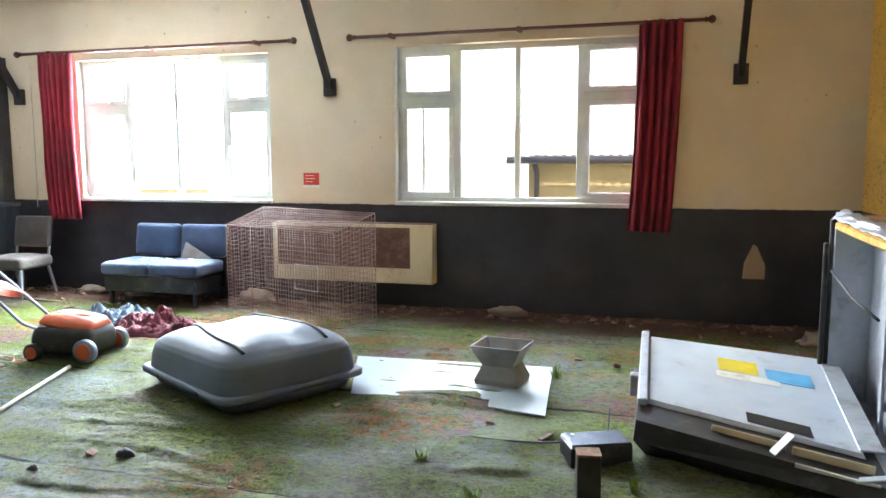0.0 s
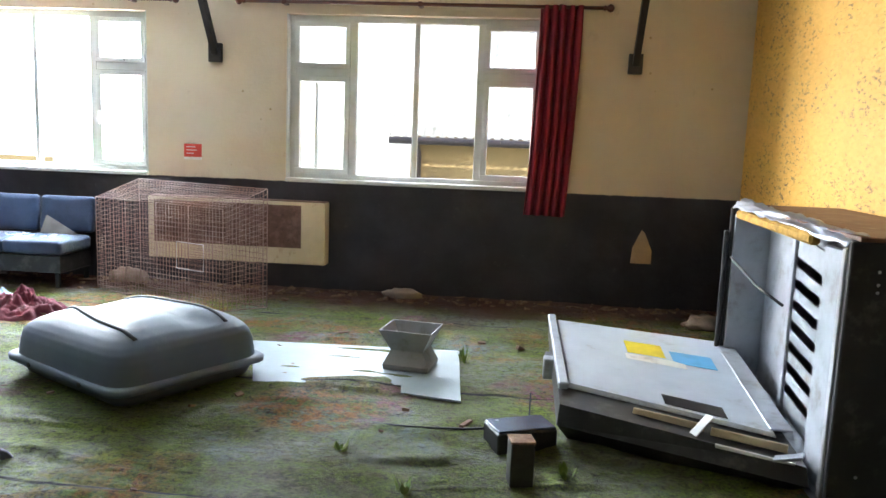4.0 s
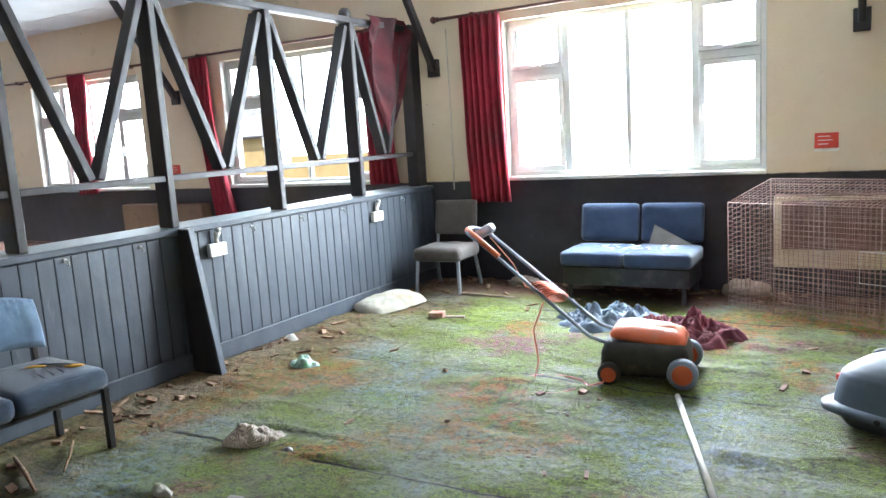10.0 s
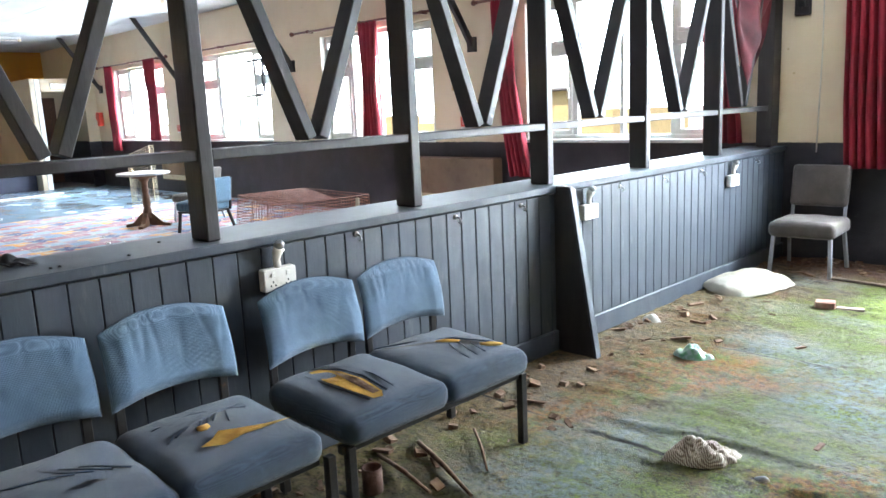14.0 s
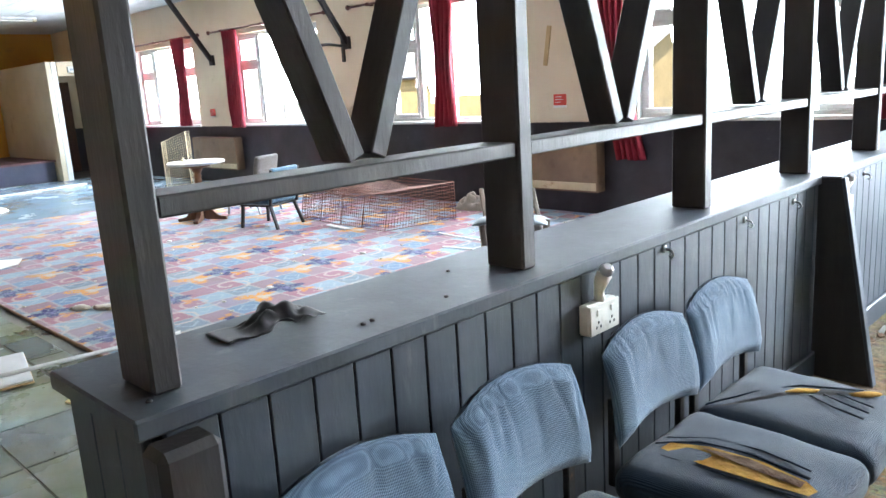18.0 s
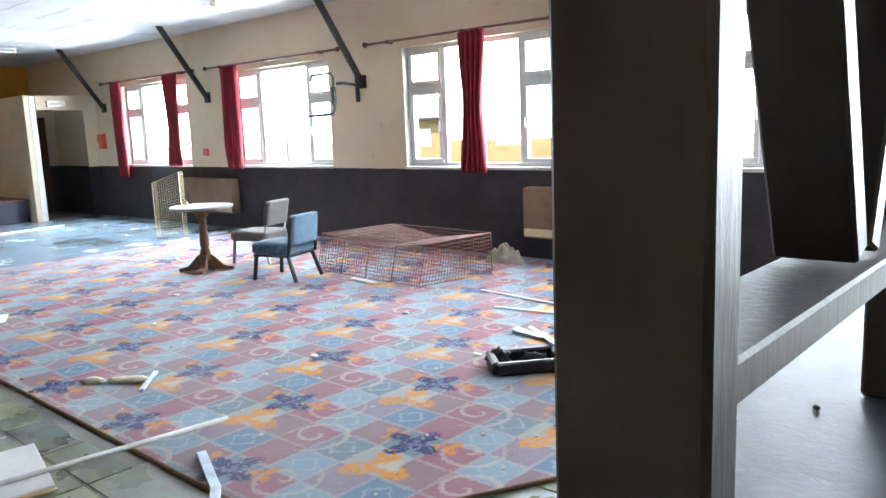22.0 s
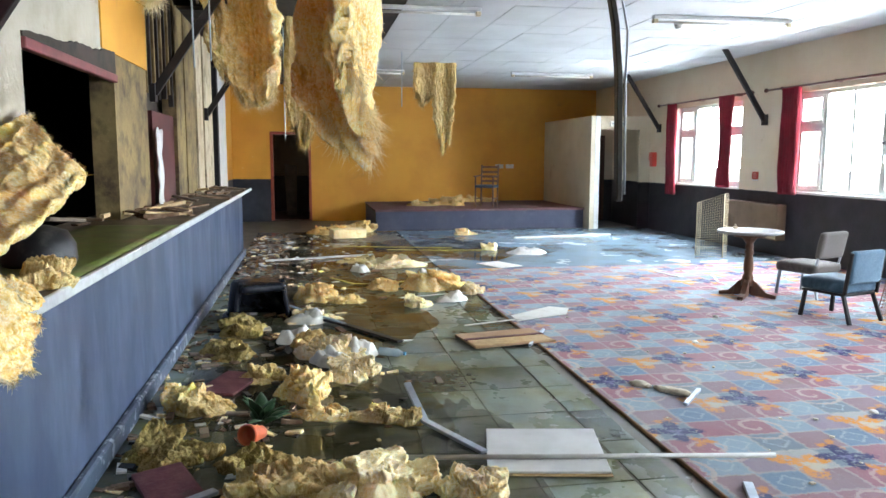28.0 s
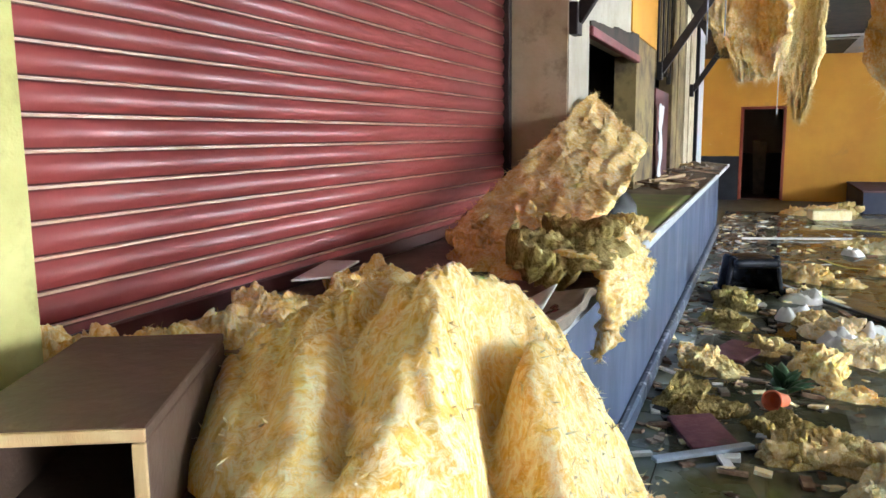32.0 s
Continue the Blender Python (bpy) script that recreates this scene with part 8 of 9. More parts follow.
part("handle", tube([(-0.05, -0.08, 0.14), (-0.10, -0.09, 0.12), (-0.12, -0.09, 0.0), (-0.08, -0.08, -0.04)], 0.01), "sign_red", al)
dc = tagged(new("door_2"), "white timber door post and dark panelled door at the side doorway", "", "", "structure")
part("post", box(-21.65, -21.555, 6.03, 6.13, 0.0, 2.395, 0.004), "white_paint", dc)
part("leaf", box(-23.62, -23.58, 6.30, 7.05, 0.02, 2.05, 0.004), "dark_wood", dc)
for z0, z1 in ((0.2, 0.9), (1.1, 1.9)):
    part("panel", box(-23.575, -23.565, 6.42, 6.93, z0, z1, 0.004), "dark_wood", dc)
structure("wall_side_passage", box(-24.0, -23.625, 6.03, WALL_N, 0.0, 2.4), "plain_wall", "back wall of the side passage")
sg = thing("exit_sign", "white lit exit sign box over the doorway", "sign", pose(-21.555, 6.5, 2.24))
part("case", box(0.0, 0.05, -0.17, 0.17, -0.06, 0.06, 0.006), "white_plastic", sg)
part("bar_text", box(0.0505, 0.052, -0.13, 0.13, -0.02, 0.02), "grey_metal", sg)
for y in (4.75, 5.02):
    so = thing("wall_plate", "white socket plate on the orange wall", "socket", pose(WALL_W, y, 1.30), "wall plates")
    part("plate", box(0.001, 0.02, -0.10, 0.10, -0.05, 0.05, 0.004), "white_plastic", so)
d3 = tagged(new("door_3"), "red brown door frame in the orange end wall, the door gone", "", "", "structure")
M["frame_red"] = mat("frame_red", (0.34, 0.07, 0.035), 0.5, col2=(0.26, 0.05, 0.03), scale=5)
part("jamb", box(WALL_W - 0.1, WALL_W + 0.02, -0.87, -0.80, 0.0, 2.12, 0.004), "frame_red", d3)
part("jamb", box(WALL_W - 0.1, WALL_W + 0.02, 0.03, 0.09, 0.0, 2.12, 0.004), "frame_red", d3)
part("head", box(WALL_W - 0.1, WALL_W + 0.02, -0.80, 0.03, 2.06, 2.12, 0.004), "frame_red", d3)
solo("torn_board", ngon_prism([(-0.55, 0.02), (-0.30, 0.02), (-0.28, 1.30), (-0.60, 1.35)], "x", -26.4, -26.37), "grey_wood", "torn grey board hanging in the dark corridor", "board")


# ---- ceiling fittings ----
def batten(x, y0, y1, label="dusty fluorescent batten on the ceiling", tubes=True):
    b = thing("ceiling_light", label, "light", pose(x, y0, CEIL), "fluorescent battens")
    ln = y1 - y0
    part("tray", box(-0.035, 0.035, 0.0, ln, -0.05, -0.008, 0.006), "white_paint", b)
    for y in (0.03, ln - 0.03):
        part("lamp_end", box(-0.03, 0.03, y - 0.03, y + 0.03, -0.10, -0.051, 0.006), "cream_metal", b)
    if tubes:
        part("lamp_tube", tube([(0, 0.06, -0.082), (0, ln - 0.06, -0.082)], 0.014), "white_plastic", b)
    return b


batten(-14.85, 4.1, 5.9)
batten(-14.8, 0.55, 2.0)
batten(-21.1, 4.05, 5.75)
batten(-21.1, 0.55, 1.9)
sd = thing("smoke_detector", "white smoke detector under the ceiling", "detector", pose(-15.4, 4.72, CEIL - 0.006))
part("base", lathe([(0.05, -0.02), (0.065, -0.015), (0.065, 0.0)], 18), "white_plastic", sd)
part("head", lathe([(0.02, -0.06), (0.05, -0.05), (0.055, -0.021)], 18), "white_plastic", sd)
trunk = thing("hanging_trunking", "black cable trunking torn loose and hanging from the ceiling", "trunking", pose(0, 0, 0))
tp = [(-8.60, 1.085, 1.40), (-8.60, 1.075, 1.80), (-8.58, 1.05, 1.97), (-8.52, 0.97, 2.25), (-8.42, 0.84, 2.75), (-8.35, 0.76, CEIL)]
bm = bmesh.new()
for a, b in zip(tp, tp[1:]):
    bar_between(a, b, 0.020, 0.030, 0.003, bm, up=(1, 0, 0), ext=0.003)
part("channel", bm, "black_metal", trunk)
part("loose_lip", tube([(tp[0][0], tp[0][1] + 0.022, 1.42), (tp[1][0] + 0.012, tp[1][1] + 0.02, 1.78), (-8.57, 1.09, 1.95), (-8.51, 1.0, 2.22), (-8.40, 0.87, 2.75)], 0.004, seg=6), "grey_metal", trunk, "bright bare metal edge")
for x, y, z0, z1 in ((-16.5, -0.25, 1.75, 2.6), (-18.6, 1.55, 2.35, CEIL), (-13.02, -0.75, 2.35, 3.4), (-13.1, -0.9, 2.3, 3.15)):
    solo("hanging_strip", bar_between((x, y, z0), (x + 0.04, y, max(z1, CEIL)), 0.03, 0.012, 0.002), "strip_metal", "pale metal strip hanging from the broken ceiling", "strip", group="hanging strips")
# broken ceiling laths round the hole
rnd = random.Random(14)
for i in range(22):
    x, y = rnd.uniform(HOLE[0], HOLE[1] - 0.3), rnd.uniform(-1.5, HOLE[3])
    z = CEIL + rnd.uniform(0.05, 0.4)
    a = rnd.uniform(0, 3.14)
    ln = rnd.uniform(0.3, 0.9)
    top = (x, y, CEIL + 0.68)
    bot = (x + 0.25 * math.cos(a) * ln, y + 0.25 * math.sin(a) * ln, CEIL + 0.68 - ln - 0.2)
    solo("broken_lath", bar_between(bot, top, 0.035, 0.02, 0.002), "grey_wood" if i % 2 else "old_lath", "broken ceiling lath hanging in the hole", "lath", group="broken laths")
for x in (-10.2, -11.6, -13.0, -14.4):
    solo("ceiling_joist", box(x - 0.025, x + 0.025, -2.0, HOLE[3] + 0.3, CEIL + 0.10, CEIL + 0.28, 0.004), "old_lath", "dark ceiling joist over the bar", "joist", group="joists")
wool_clump(-12.9, -0.62, 0.35, 0.18, 0.12, 44.0, "insulation_pale", 20, CEIL - 0.08, "flap of glass wool caught on the ceiling edge", 60)

# ---- bar wall: openings, piers, torn boards ----
M["beam_red"] = mat("beam_red", (0.22, 0.05, 0.05), 0.6, col2=(0.15, 0.035, 0.035), scale=6, dirt=(0.06, 0.03, 0.03), dirt_scale=5)
structure("trim_beam", box(-12.42, -10.5, WALL_S - 0.02, WALL_S + 0.03, 2.10, 2.16, 0.006), "beam_red", "dark red timber beam over the bar opening")
rr_ = random.Random(12)
edge = [(-10.5 - 1.92 * i / 34, 2.18 + 0.14 * i / 34 + 0.014 * rr_.random() + 0.008 * math.sin(i * 0.45)) for i in range(35)]
structure("trim_rot", ngon_prism([(-12.42, 2.161), (-10.5, 2.161)] + edge, "y", WALL_S + 0.001, WALL_S + 0.016), "old_lath", "rotten dark board above the beam")
structure("wall_orange_patch", box(-13.6, -12.08, WALL_S - 0.1, WALL_S + 0.012, 2.32, CEIL + 0.6), "orange_plain", "orange painted boards above the bar, burnt at the edge")
for i in range(9):
    x = -13.65 - i * 0.19
    structure("trim_stud", box(x - 0.05, x, WALL_S - 0.05, WALL_S + 0.0, 2.0 + 0.25 * rnd.random(), CEIL + 0.6, 0.004), "old_lath" if i % 2 else "moss_pier", "bare rotten stud")
structure("trim_red_board", box(-15.12, -13.95, WALL_S - 0.1, WALL_S - 0.03, BH, 1.98), "dark_red_paint", "dark red board")
for x0, x1, mt in ((-15.75, -15.17, "moss_pier"), (-16.6, -15.85, "moss_pier"), (-17.3, -16.75, "pier_paint"), (-18.4, -17.5, "pier_paint"), (-20.3, -19.2, "white_paint")):
    structure("trim_pier", box(x0, x1, WALL_S - 0.15, WALL_S - 0.005 + 0.01 * rnd.random(), BH if x0 > -19 else 0.0, CEIL), mt, "stained narrow pier behind the bar")
solo("torn_cladding", sheet(lambda u, v: Vector((-14.15 + 0.22 * u + 0.08 * v, WALL_S + 0.02 + 0.05 * nz3((u, v * 2, 0), 2, 3), BH + 0.004 + 0.75 * v + 0.05 * nz3((u * 3, v, 1), 1, 5) * v)), 8, 22, 0.006), "white_paint", "torn pale cladding leaning behind the bar", "cladding")
structure("wall_bar_door", box(-12.42, -11.5, -3.2, -3.15, 0.0, 2.1), "unlit_room", "door inside the bar, coloured near-black for the unlit room")
solo("ceiling_lamp", lathe([(0.02, 2.02), (0.10, 2.03), (0.12, 2.06), (0.06, 2.1), (0.02, 2.12), (0.02, 2.6)], 16, m=pose(-11.0, -1.75, 0)), "cream_metal", "small cream lamp in the dark opening", "lamp")
solo("poster", box(-11.95, -11.65, -4.199, -4.19, 1.5, 1.85), "sign_red", "faded poster inside the bar", "poster")
# counter: rotten top boards, moss, debris
M["green_slime"] = mat("green_slime", (0.14, 0.17, 0.03), 0.5, col2=(0.10, 0.11, 0.03), scale=6, dirt=(0.25, 0.15, 0.06), dirt_scale=3)
part("moss_patch", sheet(lambda u, v: Vector((-9.3 - u * 2.6, -1.5 + v * 0.62, BH + 0.004 + 0.004 * nz3((u * 6, v * 3, 0), 1, 2))), 30, 8, 0.003), "green_slime", bar, "green slime on the counter")
rnd = random.Random(33)
for i in range(70):
    x, y = rnd.uniform(-18.2, -11.4), rnd.uniform(-1.6, -0.98)
    ln, w = rnd.uniform(0.08, 0.38), rnd.uniform(0.02, 0.10)
    solo("rotten_board", box(-ln / 2, ln / 2, -w / 2, w / 2, 0, rnd.uniform(0.006, 0.03), 0.002, m=None), rnd.choice(("debris_brown", "grey_wood", "pale_wood", "debris_brown")), "splintered board on the bar counter", "debris", pose(x, y, BH + 0.006 + 0.05 * rnd.random() ** 2, rnd.uniform(-8, 8), rnd.uniform(-8, 8), rnd.uniform(0, 180)), "splintered boards")

# leaning slab of glass wool
def wool_slab(u, v):
    a = Vector((-8.55, -1.52, 1.15)).lerp(Vector((-8.20, -0.95, 1.14)), v)
    b = Vector((-10.33, -1.33, 1.76)).lerp(Vector((-9.95, -0.955, 1.44)), v)
    p = a.lerp(b, u)
    n = (b - a).cross(Vector((0.4, 0.55, 0))).normalized()
    e = 0.015 * wool_noise((u * 24, v * 8.5, 0), 3.0)
    return p - n * e + Vector((0.025 * nz3((u * 9, v * 9, 4), 1, 2), 0.025 * nz3((u * 9, v * 9, 8), 1, 4), 0.02 * nz3((u * 7, v * 7, 2), 1, 5)))


slab = thing("insulation_slab", "thick slab of yellow glass wool leaning up from the bar against the pier", "insulation")


def slab_under(u, v):
    e = min(1.0, 8 * min(u, 1 - u, v, 1 - v) + 0.15) ** 0.5
    return wool_slab(u, v) + Vector((-0.035, -0.03, -0.085)) * e


part("wool", quilt(wool_slab, slab_under, 150, 60), "insulation", slab)
rr_ = random.Random(3)
fibres(slab, [wool_slab(1.0, i / 60) for i in range(60)] + [wool_slab(i / 60, 1.0) for i in range(60)] + [wool_slab(i / 60, 0.0) for i in range(60)], 700, 0.022, 3, "insulation", down=False)
fibres(slab, [wool_slab(rr_.random(), rr_.random()) for i in range(900)], 700, 0.012, 4, "insulation", down=False)
wool_clump(-8.50, -1.20, 0.42, 0.26, 0.13, 51.0, "insulation", 25, BH + 0.01, "heap of yellow glass wool on the bar counter", 300)
wool_clump(-8.75, -0.98, 0.22, 0.15, 0.13, 57.0, "insulation", -20, BH + 0.01, "heap of yellow glass wool on the bar counter", 160)
wool_clump(-9.32, -0.97, 0.24, 0.11, 0.07, 52.0, "insulation_wet", 15, BH + 0.01, "damp lump of glass wool at the counter edge", 120)
wool_clump(-8.17, -0.95, 0.36, 0.16, 0.09, 53.0, "insulation_moss", 8, BH + 0.10, "moss grown dark glass wool on the counter", 260)


def flap(u, v):
    x = -7.90 - 0.66 * u + 0.05 * nz3((u * 3, v * 3, 0), 1, 2)
    if v < 0.3:
        y, z = -1.0 + v / 0.3 * 0.18, 1.17 + 0.02 * math.sin(v * 10)
    else:
        t = (v - 0.3) / 0.7
        y, z = -0.82 + 0.06 * math.sin(2.6 * t) + 0.02 * nz3((u * 5, t * 4, 1), 1, 7), 1.17 - t * (0.24 + 0.05 * nz3((u * 3.2, 0, 0), 1, 25) + 0.06 * nz3((u * 9, 0, 0), 1, 6) + 0.03 * nz3((u * 22, 0, 0), 1, 9))
    return Vector((x + 0.10 * v * (0.5 - u), y + 0.04 * wool_noise((u * 7, v * 7, 0), 4.0), z + 0.01 * nz3((u * 12, v * 12, 3), 1, 6)))


fl_ = thing("insulation_flap", "ragged yellow glass wool drooping over the bar edge", "insulation")
part("wool", quilt(flap, lambda u, v: flap(u, v) + Vector((0, -0.022, -0.012 if v < 0.3 else 0.0)), 70, 70), "insulation", fl_)
fibres(fl_, [flap(i / 40, 1.0) for i in range(41)] + [flap(1.0, i / 40) for i in range(10, 41)], 700, 0.024, 8, "insulation_pale")
fibres(fl_, [flap(rr_.random(), rr_.random()) for i in range(500)], 300, 0.012, 9, "insulation")


def mound(u, v):
    a, r = u * 2 * math.pi, v
    rag = 1 + 0.14 * nz3((math.cos(a) * 1.5, math.sin(a) * 1.5, 0), 1, 4) + 0.07 * nz3((math.cos(a) * 5, math.sin(a) * 5, 0), 1, 6)
    x, y = 0.06 + 0.42 * rag * r * math.cos(a), 0.40 * rag * r * math.sin(a)
    z = 0.228 * max(0.0, 1 - r ** 2.0) ** 0.55 * (1 - 0.25 * max(0.0, x) / 0.4)
    rise_ = max(0.0, min(1.0, (x + 0.04) / 0.10)) * min(1.0, 5 * (1 - r))
    mid_ = y - 0.085 + 0.30 * (x - 0.12) + 0.035 * math.sin(11 * x + 0.6) + 0.02 * nz3((x * 7, 2.0, 0), 1, 21)
    # a deep cleft between two rolled lips, and shallower creases beside it
    z -= 0.19 * math.exp(-(mid_ / 0.036) ** 2) * rise_
    z += 0.035 * (math.exp(-((abs(mid_) - 0.085) / 0.045) ** 2)) * rise_
    for off, dep, wd in ((-0.19, 0.05, 0.03), (0.20, 0.045, 0.028), (-0.30, 0.03, 0.02), (0.29, 0.03, 0.02)):
        z -= dep * math.exp(-((mid_ - off - 0.25 * off * x) / wd) ** 2) * min(1.0, 4 * (1 - r)) * (0.6 + 0.8 * nz3((x * 4, off * 9, 0), 1, 5))
    z += (0.024 * wool_noise((x * 5, y * 11, 0), 2.0) + 0.010 * puff((x * 2.0, y * 9.0, 0), 2.6, 12)) * min(1.0, 4 * (1 - r) + 0.15)
    over = max(0.0, -0.86 + 0.407 * x + 0.914 * y + 0.80)
    z -= 1.15 * over
    return Vector((x, y, z if over > 0.0 else max(-0.006, z)))


md = thing("insulation_mound", "great folded mound of yellow glass wool on the bar counter", "insulation", pose(-6.96, -0.86, BH + 0.012, 0, 0, 24))
part("wool", sheet(mound, 190, 130), "insulation", md)
fibres(md, [mound(rr_.random(), rr_.random() ** 0.5) for i in range(1600)], 1600, 0.014, 5, "insulation_pale", down=False)
for x, y, rx, ry, rz, s in ((-7.35, -1.50, 0.32, 0.12, 0.10, 61.0), (-6.85, -1.52, 0.25, 0.12, 0.12, 62.0), (-7.75, -1.45, 0.2, 0.1, 0.06, 63.0)):
    wool_clump(x, y, rx, ry, rz, s, "insulation", 0, BH + 0.008, "loose glass wool along the foot of the shutter", 140)
M["pier_flaking"] = mat("pier_flaking", (0.46, 0.42, 0.16), 0.75, col2=(0.36, 0.32, 0.10), scale=4, dirt=(0.22, 0.18, 0.06), dirt_scale=6, dirt_range=(0.52, 0.7), bump=0.5, bump_scale=25)
structure("pier_yellow", box(-6.70, -6.36, -1.735, -1.48, BH + 0.002, CEIL), "pier_flaking", "pale yellow flaking post beside the shutter")
M["box_brown"] = mat("box_brown", (0.075, 0.042, 0.028), 0.6, col2=(0.11, 0.065, 0.042), scale=6, dirt=(0.20, 0.13, 0.08), dirt_scale=7, dirt_range=(0.6, 0.75), bump=0.2, bump_scale=40)
hb = thing("open_box", "brown wooden drawer box lying on the counter, its open end forward", "box", pose(-6.57, -1.20, BH + 0.004, 0, 0, 27))
for a in (((-0.20, 0.20, -0.11, 0.11, 0.135, 0.15),), ((-0.20, 0.20, -0.11, 0.11, 0.0, 0.012),), ((-0.20, 0.20, -0.11, -0.098, 0.0125, 0.1345),), ((-0.20, 0.20, 0.098, 0.11, 0.0125, 0.1345),), ((-0.20, -0.188, -0.0975, 0.0975, 0.0125, 0.1345),)):
    part("board", box(*a[0], 0.002), "box_brown", hb)
part("edge_trim", box(0.2005, 0.206, -0.11, 0.11, 0.135, 0.15, 0.001), "pale_wood", hb)
part("edge_trim", box(0.2005, 0.206, -0.11, -0.095, 0.0, 0.134, 0.001), "pale_wood", hb)
part("edge_trim", box(0.2005, 0.206, 0.095, 0.11, 0.0, 0.134, 0.001), "pale_wood", hb)
solo("rubber_bowl", lathe([(0.15, 0.0), (0.16, 0.02), (0.155, 0.09), (0.12, 0.15), (0.05, 0.175), (0.005, 0.18)], 22), "black_plastic", "round black rubber bowl on the bar counter", "bowl", pose(-9.84, -1.15, BH + 0.008, 0, 0, 0))
# peeled vinyl of the counter edge
M["vinyl_peel"] = mat("vinyl_peel", (0.22, 0.15, 0.10), 0.75, col2=(0.36, 0.27, 0.19), scale=7, dirt=(0.06, 0.04, 0.03), dirt_scale=5, bump=0.3, bump_scale=25)
pt = thing("peeled_top", "peeling brown vinyl curling off the counter", "vinyl")
part("sheet", sheet(lambda u, v: Vector((-7.1 - 0.95 * u, -1.65 + 0.84 * v, BH + 0.014 + 0.02 * abs(nz3((u * 4, v * 4, 0), 1, 2)) + (0.05 * (v - 0.75) / 0.25 * (0.6 + nz3((u * 5, 0, 0), 1, 8)) if v > 0.75 else 0.0))), 40, 30, 0.004), "vinyl_peel", pt)
part("torn_edge", sheet(lambda u, v: Vector((-7.12 - 0.92 * u, -0.812 + 0.012 * nz3((u * 6, v, 0), 1, 3), BH + 0.052 + 0.03 * nz3((u * 5, 0, 0), 1, 8) - 0.055 * v * (0.7 + 0.6 * nz3((u * 9, 0, 0), 1, 4)))), 40, 6, 0.003), "grey_wood", pt, "torn grey lining")
part("split", tube([(-7.3, -1.3, BH + 0.034), (-7.55, -1.18, BH + 0.036), (-7.85, -1.24, BH + 0.034)], 0.006, seg=6), "old_lath", pt)
M["dark_red_gloss"] = mat("dark_red_gloss", (0.20, 0.02, 0.03), 0.2)
solo("red_packet", sheet(lambda u, v: Vector((-7.46 - 0.24 * u, -0.905 + 0.08 * v, BH + 0.012 + 0.035 * math.sin(math.pi * v) * (0.7 + 0.4 * nz3((u * 5, v * 3, 0), 1, 2)))), 14, 8, 0.002), "dark_red_gloss", "glossy dark red wrapper at the counter edge", "wrapper")
solo("paper_scrap", ngon_prism([(-7.62, -1.62), (-7.95, -1.70), (-7.98, -1.60), (-7.7, -1.54)], "z", BH + 0.06, BH + 0.066), "white_plastic", "pale offcut by the foot of the shutter", "offcut")
for x, y, a in ((-7.35, -0.97, 20), (-7.5, -1.02, -40), (-7.62, -0.93, 70)):
    solo("torn_scrap", sheet(lambda u, v: Vector((-0.06 + 0.12 * u, -0.04 + 0.08 * v, 0.002 + 0.07 * u * v)), 5, 5, 0.003), "white_paint", "curled grey scrap of lining on the counter", "scrap", pose(x, y, BH + 0.03, 0, 0, a), "torn scraps")

